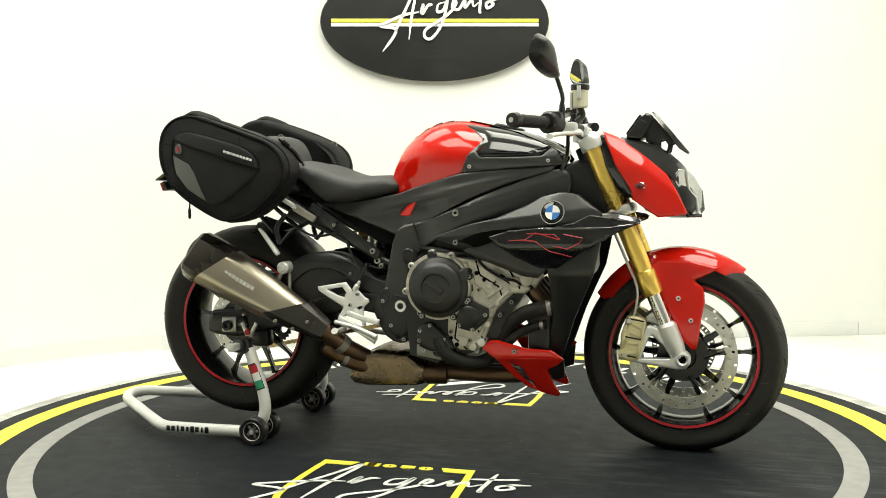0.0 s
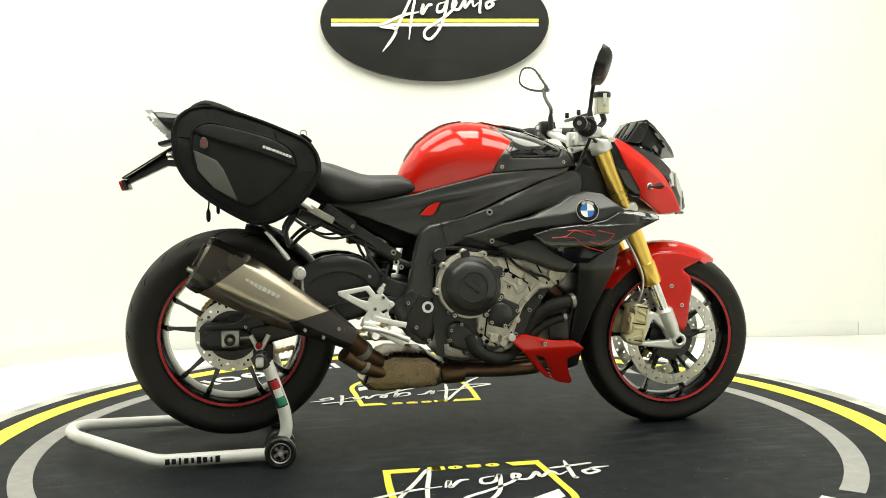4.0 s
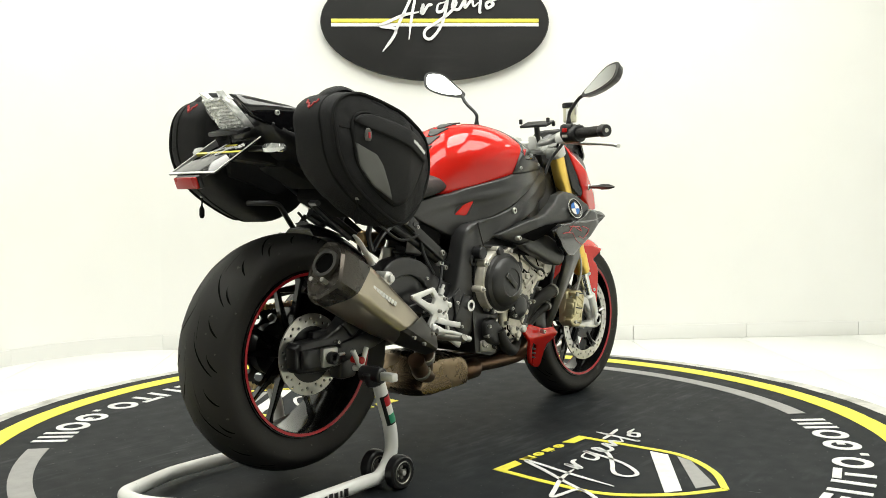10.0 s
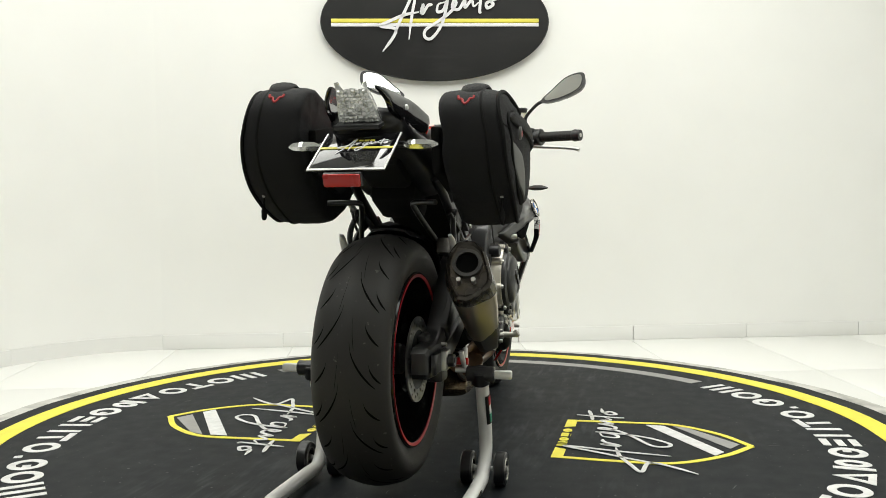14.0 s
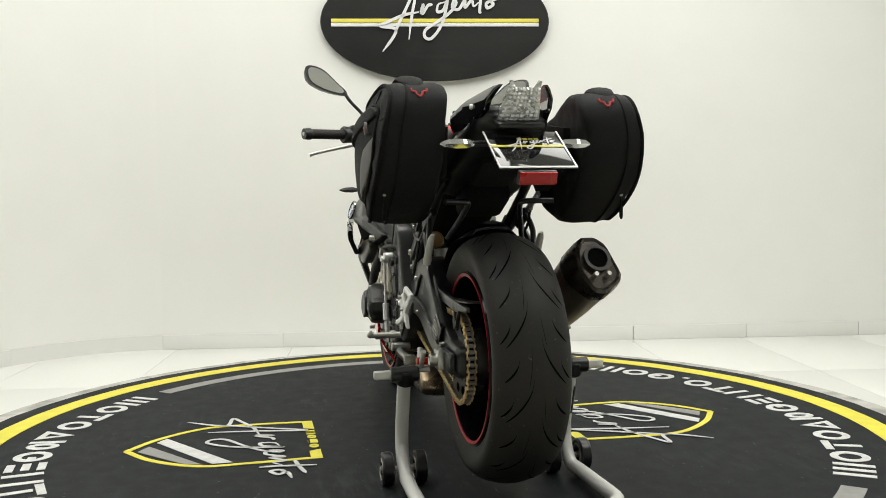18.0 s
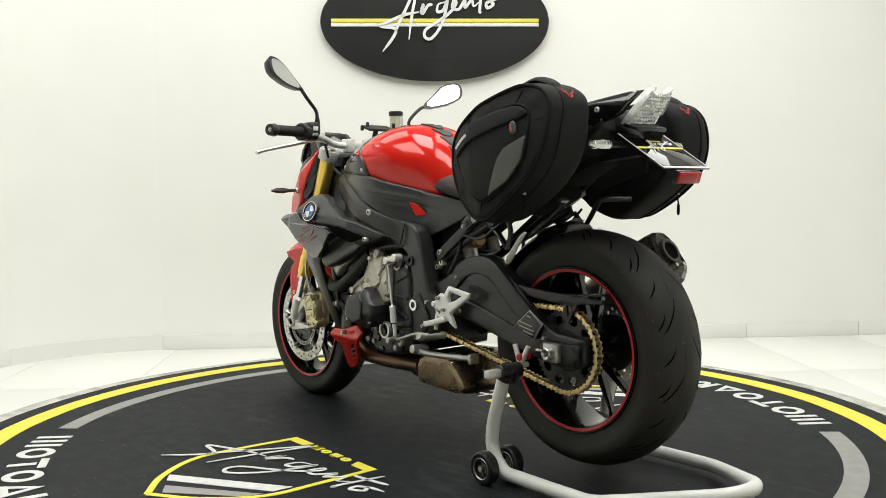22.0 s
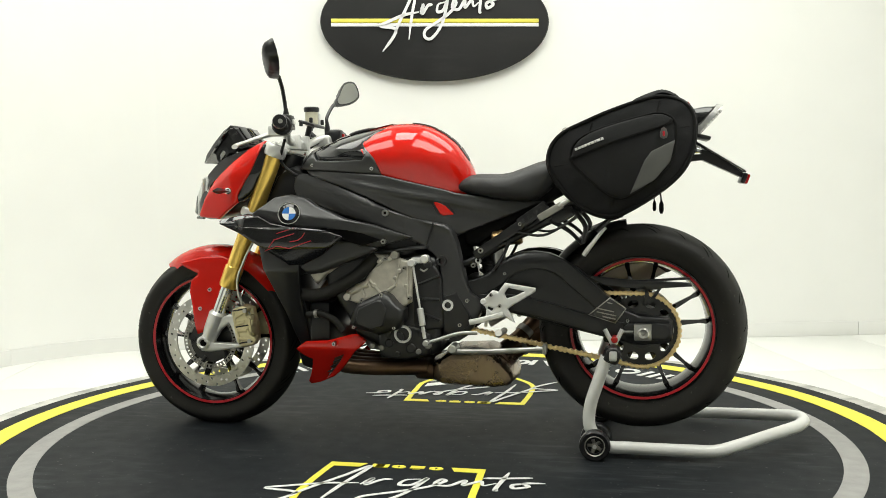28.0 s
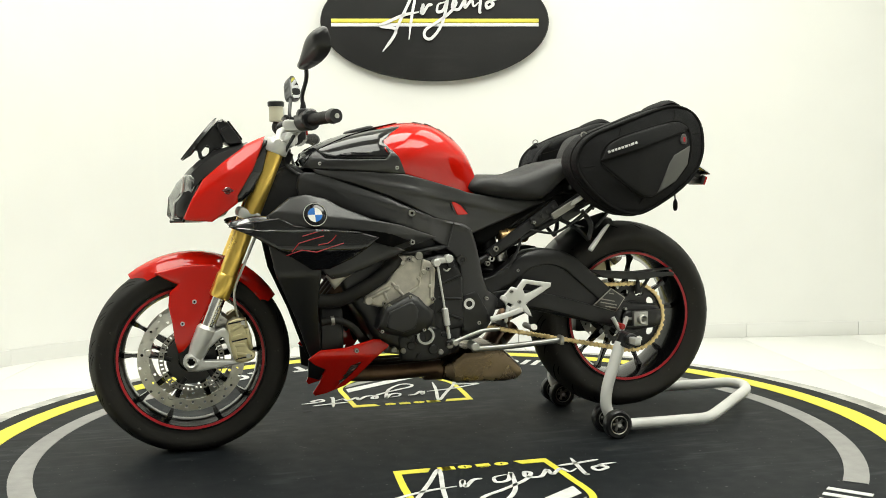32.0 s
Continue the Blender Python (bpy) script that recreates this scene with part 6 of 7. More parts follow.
for y in (-0.085, 0.06):
    P("header_sleeve", [tube([(-0.01, y, 0.213), (0.0, y, 0.213), (0.056, y, 0.215), (0.064, y, 0.215)], [0.030, 0.034, 0.034, 0.029], 20, 1)], PIPE_BROWN, "heat-stained pipe sleeve")
P("link_pipe", tube([(-0.20, -0.09, 0.25), (-0.255, -0.14, 0.295), (-0.30, -0.185, 0.345), (-0.345, -0.21, 0.385)], [0.030, 0.028, 0.028, 0.030], 18), PIPE_BROWN, "heat-stained link pipe")
P("link_pipe", tube([(-0.19, -0.10, 0.225), (-0.235, -0.122, 0.243), (-0.28, -0.145, 0.270), (-0.325, -0.170, 0.305)], [0.025, 0.024, 0.024, 0.025], 18), PIPE_BROWN, "heat-stained lower link pipe")
for c0, c1, rr in (((-0.262, -0.148, 0.302), (-0.275, -0.160, 0.317), 0.032), ((-0.258, -0.133, 0.256), (-0.270, -0.139, 0.263), 0.028)):
    P("link_clamp", [tube([c0, c1], rr, 18, 1)], ALLOY_DULL, "dull pipe clamp")
P("hanger_bolt", [rod((-0.454, -0.14, 0.554), (-0.454, -0.192, 0.554), 0.020, bevel=0.004), rod((-0.454, -0.192, 0.554), (-0.454, -0.203, 0.554), 0.011, bevel=0.002)], ALLOY, "silver muffler hanger bolt")
P("hanger_plate", [tube([(-0.462, -0.15, 0.555), (-0.487, -0.16, 0.505)], 0.006, 8, 1), tube([(-0.448, -0.15, 0.55), (-0.444, -0.16, 0.48)], 0.006, 8, 1)], ALLOY_DULL, "alloy hanger bracket")
AX0, AX1 = Vector((-0.312, -0.200, 0.358)), Vector((-0.742, -0.239, 0.602))
axis = (AX1 - AX0).normalized()
upv = (Vector((0, 0, 1)) - axis * axis.z).normalized()
sdv = axis.cross(upv).normalized()


SECTION = [(-0.45, 1.0), (0.20, 1.0), (0.62, 0.72), (1.0, -0.30), (0.86, -0.58), (0.10, -1.0), (-0.40, -0.95), (-0.85, -0.20), (-0.80, 0.55)]


def muffler_ring(t, up, dn, w, shear=0.0):
    """One cross-section: a leaning shield shape with softened corners, its sharp edge low on the outside."""
    c = AX0 + (AX1 - AX0) * t
    pts = []
    n = len(SECTION)
    for k in range(n):
        (v0, u0), (v1, u1) = SECTION[k], SECTION[(k + 1) % n]
        pts += [(v0 * 0.86 + v1 * 0.14, u0 * 0.86 + u1 * 0.14), (v0 * 0.5 + v1 * 0.5, u0 * 0.5 + u1 * 0.5), (v0 * 0.14 + v1 * 0.86, u0 * 0.14 + u1 * 0.86)]
    side = sdv if sdv.y < 0 else -sdv
    return [c + upv * (u * (up if u > 0 else dn)) + side * (v * w) + axis * (u * (up if u > 0 else dn) * shear) for v, u in pts]


muf = P("muffler", loft([muffler_ring(*r) for r in ((0.0, 0.028, 0.028, 0.032), (0.08, 0.038, 0.038, 0.037), (0.20, 0.049, 0.052, 0.046), (0.45, 0.065, 0.070, 0.057), (0.66, 0.077, 0.078, 0.065, -0.20), (0.84, 0.082, 0.081, 0.068, -0.52))]), TITANIUM, "brushed titanium muffler", sharp=75)
part("end_cap", loft([muffler_ring(*r) for r in ((0.825, 0.0825, 0.0825, 0.069, -0.52), (0.84, 0.0845, 0.0845, 0.0705, -0.52), (0.945, 0.0845, 0.083, 0.068, -0.14), (0.985, 0.082, 0.080, 0.064, -0.03), (1.0, 0.075, 0.073, 0.057, 0.0), (0.99, 0.068, 0.066, 0.051, 0.0))]), CAP_METAL, muf, "smoked titanium end cap", sharp=20)
tipc = AX0 + (AX1 - AX0) * 1.0 + upv * 0.016
# a solid near-black plug paints the shade inside the outlet
part("outlet", [tube([tipc - axis * 0.03, tipc + axis * 0.002], 0.034, 24, 1)], RECESS_SHADE, muf, "near-black plug for the shaded outlet")
part("outlet_ring", [lathe([(0.028, -0.006), (0.037, -0.006), (0.037, 0.006), (0.028, 0.006)], (0, 0, 0), 28, True, "x")], CARBON, muf, "", Matrix.Translation(tipc + axis * 0.002) @ axis.to_track_quat("X", "Z").to_matrix().to_4x4())
for s in (-1, 1):
    part("rivet", rod(tipc - upv * 0.048 + sdv * 0.018 * s - axis * 0.01, tipc - upv * 0.048 + sdv * 0.018 * s + axis * 0.016, 0.006), STEEL, muf)
part("front_sleeve", loft([muffler_ring(*r) for r in ((-0.02, 0.034, 0.034, 0.037), (0.05, 0.040, 0.041, 0.041, -0.3), (0.21, 0.054, 0.058, 0.052, -0.5), (0.30, 0.060, 0.064, 0.055, -1.1))], cap=False), SLEEVE, muf, "dark carbon heat shield", sharp=20)
for ts, us in ((0.10, 0.012), (0.16, -0.030), (0.28, -0.035)):
    q = AX0 + (AX1 - AX0) * ts + (sdv if sdv.y < 0 else -sdv) * (0.040 + 0.05 * ts) + upv * us
    part("shield_bolt", rod(q, q + (sdv if sdv.y < 0 else -sdv) * 0.009, 0.005), ALLOY_DULL, muf)
mid_c = AX0 + (AX1 - AX0) * 0.62
for i in range(8):
    part("muffler_mark", box(*(mid_c + sdv * 0.0525 * (1 if sdv.y < 0 else -1) + axis * (0.045 - 0.014 * i) + upv * 0.016), 0.0115, 0.003, 0.012, 0.0005, axis.to_track_quat("X", "Z").to_matrix().to_4x4()), ALLOY, muf)

# rear-set plates, pegs and rear hangers
for s in (-1, 1):
    P("rearset_plate", shell([(-0.340, 0.495), (-0.338, 0.483), (-0.300, 0.459), (-0.263, 0.437), (-0.254, 0.428), (-0.267, 0.407), (-0.275, 0.387), (-0.258, 0.396), (-0.240, 0.411), (-0.214, 0.410), (-0.192, 0.412), (-0.184, 0.434), (-0.168, 0.450), (-0.188, 0.468), (-0.206, 0.487), (-0.224, 0.482), (-0.245, 0.510)], s, 0.178, 0.012, 0.0035, 0.007, 0, holes=[[(-0.306, 0.485), (-0.256, 0.495), (-0.243, 0.478), (-0.250, 0.462), (-0.273, 0.468)], [(-0.210, 0.430), (-0.193, 0.437), (-0.189, 0.430), (-0.203, 0.422)]]), SILVER_CAST, "bright silver rear-set plate")
    P("rearset_arm", shell(bar_outline([(-0.240, 0.414), (-0.187, 0.398), (-0.134, 0.386)], 0.0085), s, 0.186, 0.012, 0.0035, 0.008, 0), SILVER_CAST, "bright silver rear-set arm")
    P("rearset_arm", shell(bar_outline([(-0.192, 0.425), (-0.189, 0.398), (-0.184, 0.374)], 0.005), s, 0.180, 0.009, 0.002, 0.008, 0), SILVER_CAST, "bright silver rear-set strut")
    if s < 0:
        P("heel_guard", shell(bar_outline([(-0.267, 0.397), (-0.206, 0.367), (-0.142, 0.328)], 0.0105), s, 0.192, 0.012, 0.004, 0.008, 0), SILVER_CAST, "bright silver heel plate")
        P("brake_cylinder", [rod((-0.216, -0.172, 0.484), (-0.205, -0.172, 0.502), 0.009, bevel=0.002), rod((-0.205, -0.172, 0.502), (-0.198, -0.172, 0.514), 0.005, bevel=0.001)], ALLOY, "silver rear brake cylinder")
        # black plate on the spar paints the shade of a triangular pocket
        P("frame_pocket", shell([(-0.142, 0.472), (-0.110, 0.496), (-0.103, 0.475), (-0.124, 0.402)], s, lambda x, z: flank(x, z) - 0.0095, 0.006, 0.002, 0.01, 0), PLASTIC_BLACK)
    P("rearset_boss", rod((-0.178, s * 0.165, 0.452), (-0.178, s * 0.182, 0.452), 0.009, bevel=0.002), SILVER_CAST)
    for bx, bz in ((-0.229, 0.439), (-0.203, 0.473)):
        bolt("bolt", bx, s * 0.181, bz, s, 0.006, ALLOY_DULL)
    P("foot_peg", [tube([(-0.245, s * 0.19, 0.365), (-0.24, s * 0.28, 0.366)], [0.010, 0.008], 10, 1)], ALLOY_DULL, "silver foot peg")
    P("peg_end", rod((-0.24, s * 0.275, 0.366), (-0.24, s * 0.284, 0.372), 0.011), ALLOY_DULL)
    P("rear_hanger", [tube([(-0.551, s * 0.152, 0.678), (-0.535, s * 0.154, 0.662), (-0.512, s * 0.155, 0.632), (-0.492, s * 0.155, 0.606), (-0.484, s * 0.155, 0.594)], [0.006, 0.010, 0.011, 0.013, 0.011], 12, 3, flat=0.6)], SILVER_CAST, "silver passenger peg, folded")
    P("subframe_rail", [tube([(-0.08, s * 0.11, 0.56), (-0.16, s * 0.112, 0.585), (-0.47, s * 0.12, 0.775), (-0.56, s * 0.115, 0.83)], 0.013, 10, 3), tube([(-0.20, s * 0.115, 0.61), (-0.45, s * 0.13, 0.735)], 0.011, 10, 1)], PLASTIC_BLACK, "black subframe rail")
    P("bag_bracket", [box(-0.385, s * 0.165, 0.728, 0.085, 0.014, 0.022, 0.004, Matrix.Rotation(radians(30), 4, "Y"))], ALLOY_DULL, "grey bag bracket")
    P("bag_bracket", [tube([(-0.41, s * 0.165, 0.745), (-0.475, s * 0.17, 0.785)], 0.008, 10, 1)], ALLOY, "silver bag bracket rod")
    P("carrier_loop", [tube([(-0.52, s * 0.105, 0.665), (-0.575, s * 0.085, 0.715), (-0.612, s * 0.072, 0.752), (-0.626, s * 0.073, 0.763), (-0.645, s * 0.090, 0.766), (-0.672, s * 0.145, 0.766)], 0.0075, 10, 3)], PLASTIC_BLACK, "black bent carrier tube")
    bolt("bolt", -0.155, s * 0.125, 0.575, s, 0.010)
P("brake_lever", [tube([(-0.27, -0.205, 0.388), (-0.20, -0.21, 0.372), (-0.13, -0.215, 0.345)], [0.007, 0.007, 0.009], 10)], ALLOY, "silver rear brake lever")
P("shock", [tube([(-0.17, 0.0, 0.62), (-0.20, 0.02, 0.46)], 0.035, 18, 1), rod((-0.165, 0.05, 0.655), (-0.172, 0.05, 0.60), 0.026, bevel=0.003)], PLASTIC_BLACK, "black rear shock body")
P("shock_reservoir", [rod((-0.195, 0.085, 0.640), (-0.290, 0.085, 0.650), 0.024, bevel=0.004), rod((-0.220, 0.085, 0.643), (-0.226, 0.085, 0.6435), 0.0265), rod((-0.272, 0.085, 0.648), (-0.280, 0.085, 0.649), 0.0265)], BRONZE, "bronze shock reservoir")
P("shock_body", rod((-0.20, 0.05, 0.620), (-0.212, 0.05, 0.560), 0.024, bevel=0.004), STEEL, "silver shock body")
P("shock_collar", rod((-0.185, -0.05, 0.650), (-0.198, -0.05, 0.600), 0.024, bevel=0.004), STEEL, "silver shock collar")
P("shock_spring", [tube([(-0.17 - 0.03 * i / 40 + 0.042 * math.cos(i * 0.9), 0.042 * math.sin(i * 0.9), 0.62 - 0.16 * i / 40) for i in range(41)], 0.006, 8, 2)], PLASTIC_BLACK, "black shock spring")
for s in (-1, 1):
    # added black plate that closes the bright gap between tail and bag
    P("bag_plate", shell([(-0.43, 0.92), (-0.60, 0.965), (-0.735, 0.950), (-0.72, 0.84), (-0.56, 0.79), (-0.43, 0.83)], s, 0.172, 0.022, 0.006, 0.02), PIPING, "black plate added to fill the gap inside the bag")
# added black body in place of the dark clutter under the seat
P("battery_box", inflate([(-0.09, 0.75), (-0.10, 0.61), (-0.15, 0.615), (-0.39, 0.765), (-0.52, 0.83), (-0.40, 0.82), (-0.22, 0.775)], 0, 0.088, 0.02, 3.0, 0.018, 1), PIPING, "black filler added under the seat")
for s in (-1, 1):
    P("seat_rail", box(-0.235, s * 0.128, 0.650, 0.215, 0.022, 0.030, 0.003, Matrix.Rotation(radians(34), 4, "Y")), PLASTIC_BLACK, "black rail below the seat")
    bk = P("bag_mount", box(-0.330, s * 0.142, 0.718, 0.105, 0.016, 0.034, 0.003, Matrix.Rotation(radians(34), 4, "Y")), PLASTIC_BLACK, "black slotted bag mount")
    for q in (-0.035, -0.012, 0.012, 0.035):
        part("slot", box(-0.330 - q * 0.83, s * 0.151, 0.718 + q * 0.56, 0.012, 0.004, 0.014, 0.001, Matrix.Rotation(radians(34), 4, "Y")), FRAME_GREY, bk)
    bolt("bolt", -0.165, s * 0.140, 0.607, s, 0.009, ALLOY_DULL)
    bolt("bolt", -0.140, s * 0.130, 0.560, s, 0.008, ALLOY_DULL)
    bolt("bolt", -0.290, s * 0.150, 0.690, s, 0.006, STEEL)
    P("cable", tube([(-0.28, s * 0.15, 0.665), (-0.36, s * 0.15, 0.655), (-0.43, s * 0.15, 0.69), (-0.49, s * 0.14, 0.735)], 0.004, 8), PLASTIC_BLACK, "black cable")
    P("cable", tube([(-0.20, s * 0.12, 0.62), (-0.25, s * 0.13, 0.645), (-0.24, s * 0.135, 0.60), (-0.205, s * 0.14, 0.545)], 0.005, 8), PLASTIC_BLACK, "black cable")
    P("peg_hanger", [tube([(-0.385, s * 0.135, 0.700), (-0.44, s * 0.145, 0.668), (-0.480, s * 0.150, 0.628)], [0.014, 0.010, 0.009], 10, 3, flat=0.6), tube([(-0.46, s * 0.14, 0.725), (-0.49, s * 0.148, 0.68), (-0.480, s * 0.150, 0.63)], 0.008, 8, 3), box(-0.42, s * 0.14, 0.715, 0.07, 0.018, 0.034, 0.006, Matrix.Rotation(radians(30), 4, "Y"))], PLASTIC_BLACK, "black peg hanger")
P("under_tray", [box(-0.50, 0, 0.775, 0.14, 0.13, 0.07, 0.02, Matrix.Rotation(radians(25), 4, "Y")), box(-0.635, 0, 0.855, 0.15, 0.12, 0.06, 0.02, Matrix.Rotation(radians(25), 4, "Y"))], PIPING, "black under-seat tray")

# front end
TOP, LOW = Vector((0.513, 0, 0.945)), Vector((0.790, 0, 0.262))
fdir = (LOW - TOP).normalized()
for s in (-1, 1):
    y = s * 0.105
    at = lambda k: Vector((TOP.x, y, TOP.z)) + Vector((fdir.x, 0, fdir.z)) * k
    fk = P("fork_leg", [tube([at(0.012), at(0.425)], 0.0275, 24, 1)], GOLD, "gold fork tube")
    part("fork_collar", [tube([at(0.425), at(0.43), at(0.492), at(0.50)], [0.0275, 0.031, 0.031, 0.028], 24, 1)], GOLD, fk, "gold fork collar")
    part("fork_slider", [tube([at(0.49), at(0.64)], 0.0215, 20, 1)], CHROME, fk, "polished fork slider")
    part("fork_cap", [tube([at(-0.012), at(-0.008), at(0.008), at(0.012)], [0.020, 0.024, 0.024, 0.0275], 20, 1)], ALLOY_MID, fk, "silver fork cap")
    foot = [tube([at(0.59), at(0.60), at(0.66), at(0.70)], [0.022, 0.030, 0.029, 0.022], 20, 1),
            shell([(0.690, 0.392), (0.672, 0.380), (0.668, 0.352), (0.640, 0.296), (0.640, 0.280), (0.683, 0.274), (0.766, 0.262), (0.795, 0.264), (0.808, 0.285), (0.803, 0.305), (0.783, 0.330), (0.757, 0.375), (0.735, 0.372)], s, 0.122, 0.026, 0.005, 0.009, 1,
                  holes=[[(0.690, 0.358), (0.696, 0.362), (0.752, 0.313), (0.750, 0.294), (0.664, 0.291)]]), lathe([(0.012, s * 0.09), (0.024, s * 0.09), (0.024, s * 0.126), (0.016, s * 0.130), (0.012, s * 0.126)], (FA.x, 0, FA.z), 20)]
    part("fork_foot", foot, ALLOY, fk, "cast alloy fork foot")
    cm = Matrix.Translation((0.641, 0, 0.350)) @ Matrix.Rotation(radians(10), 4, "Y")
    cal = [shell([(-0.012, 0.068), (0.022, 0.064), (0.032, 0.045), (0.028, 0.030), (0.033, 0.010), (0.032, -0.030), (0.026, -0.060), (0.0, -0.068), (-0.028, -0.064), (-0.036, -0.045), (-0.020, -0.032), (-0.020, -0.012), (-0.034, -0.004), (-0.034, 0.018), (-0.020, 0.028), (-0.020, 0.045), (-0.030, 0.055)], s, 0.126, 0.030, 0.006, 0.006, 2),
           shell([(-0.030, 0.058), (0.026, 0.058), (0.028, -0.055), (-0.028, -0.055)], s, 0.092, 0.028, 0.008, 0.010, 2), box(-0.024, s * 0.098, 0, 0.018, 0.05, 0.07, 0.006)]
    cal += [box(0.008, s * 0.124, q, 0.040, 0.010, 0.011, 0.003, Matrix.Rotation(radians(a), 4, "Y")) for q, a in ((0.040, 20), (0.014, 8), (-0.012, -8), (-0.040, -20))]
    cal += [box(x, s * 0.122, q, 0.010, 0.016, 0.05, 0.004) for x, q in ((0.024, 0.030), (0.022, -0.028), (-0.026, 0.0))]
    for q in cal:
        q.transform(cm)
    caliper = P("brake_caliper", cal[0], CALIPER, "champagne radial brake caliper")
    part("inner_half", cal[1], CALIPER, caliper)
    part("caliper_bridge", cal[2], CALIPER, caliper)
    for q in cal[3:]:
        part("caliper_rib", q, CALIPER, caliper)
    # black strips on the outer face paint the shade of deep slots
    for q in (0.058, 0.003, -0.052):
        slot = box(0.0, s * 0.1255, q, 0.050, 0.004, 0.0045, 0.001)
        slot.transform(cm)
        part("caliper_slot", slot, PLASTIC_BLACK, caliper)
    part("caliper_bolt", rod(cm @ Vector((-0.018, s * 0.12, 0.052)), cm @ Vector((-0.018, s * 0.131, 0.052)), 0.007), STEEL, caliper)
    part("caliper_bolt", rod(cm @ Vector((-0.014, s * 0.12, -0.050)), cm @ Vector((-0.014, s * 0.131, -0.050)), 0.007), STEEL, caliper)
    P("brake_hose", tube([(0.625, s * 0.10, 0.39), (0.645, s * 0.115, 0.42), (0.655, s * 0.13, 0.50), (0.625, s * 0.13, 0.58), (0.58, s * 0.10, 0.68)], 0.0042, 8), STEEL, "braided brake hose")
    # a solid near-black hexagon paints the shade in the axle's hole
    P("axle_end", lathe([(0.0, s * 0.095), (0.0115, s * 0.095), (0.0115, s * 0.1265), (0.0, s * 0.1265)], (FA.x, 0, FA.z), 6, False), RECESS_SHADE, "near-black hexagon for the shaded hole of the front axle")
P("top_clamp", [box(0.513, 0, 0.940, 0.062, 0.255, 0.024, 0.012, Matrix.Rotation(radians(-22), 4, "Y")), box(0.50, 0, 0.955, 0.06, 0.11, 0.03, 0.01)], ALLOY, "silver top fork clamp")
for s in (-1, 1):
    P("clamp_ring", [tube([TOP + Vector((0, s * 0.105, 0)) + fdir * k for k in (-0.006, -0.002, 0.030, 0.034)], [0.033, 0.036, 0.036, 0.033], 24, 1)], ALLOY, "silver ring of the top clamp")
    P("clamp_screw", rod((0.487, s * 0.075, 0.930), (0.478, s * 0.075, 0.928), 0.006), STEEL)
# added black body that fills the bright gap behind the fork
P("duct", inflate([(0.42, 0.865), (0.47, 0.885), (0.525, 0.865), (0.60, 0.715), (0.56, 0.66), (0.42, 0.68)], 0, 0.085, 0.02, 3.0, 0.015, 1), PLASTIC_BLACK, "black filler added behind the fork")
P("bottom_clamp", [box(0.606, 0, 0.728, 0.070, 0.265, 0.034, 0.012, Matrix.Rotation(radians(-22), 4, "Y"))], ALLOY, "silver bottom fork clamp")
P("steering_head", [tube([(0.50, 0, 0.93), (0.575, 0, 0.74)], 0.045, 18, 1)], PLASTIC_BLACK, "black steering head")


def fender_shape():
    """A curved blade over the front tyre."""
    rows = []
    for a in range(55, 146, 6):
        q = radians(a)
        w = 0.074 if 66 < a < 134 else 0.074 - 0.0045 * max(66 - a, 0) - 0.002 * max(a - 134, 0)
        rise = 0.316 + 0.012 * math.sin(math.pi * (a - 55) / 90)
        ring = []
        for i in range(9):
            t = i / 4 - 1
            ring.append((FA.x + (rise - 0.030 * t * t - 0.018 * t ** 6) * math.cos(q), w * t, FA.z + (rise - 0.030 * t * t - 0.018 * t ** 6) * math.sin(q)))
        for i in range(8, -1, -1):
            t = i / 4 - 1
            ring.append((FA.x + (rise - 0.034 - 0.020 * t * t - 0.014 * t ** 6 + 0.028) * math.cos(q), w * 0.95 * t, FA.z + (rise - 0.034 - 0.020 * t * t - 0.014 * t ** 6 + 0.028) * math.sin(q)))
        rows.append(ring)
    return loft(rows)


fender = P("front_fender", fender_shape(), RED, "gloss red front fender", sharp=50)
for s in (-1, 1):
    part("fender_side", shell([(0.66, 0.556), (0.72, 0.582), (0.80, 0.580), (0.885, 0.560), (0.865, 0.545), (0.818, 0.522), (0.843, 0.500), (0.848, 0.460), (0.838, 0.411), (0.831, 0.350), (0.822, 0.316), (0.806, 0.322), (0.786, 0.345), (0.756, 0.409), (0.732, 0.450), (0.705, 0.525)], s,
                              lambda x, z: 0.088 + 0.12 * max(0, min(0.12, 0.52 - z)) * 0.5, 0.02, 0.006, 0.012), RED, fender, "gloss red fender cheek")
    for bx, bz in ((0.772, 0.470), (0.808, 0.405)):
        bolt("bolt", bx, s * 0.092, bz, s, 0.007)

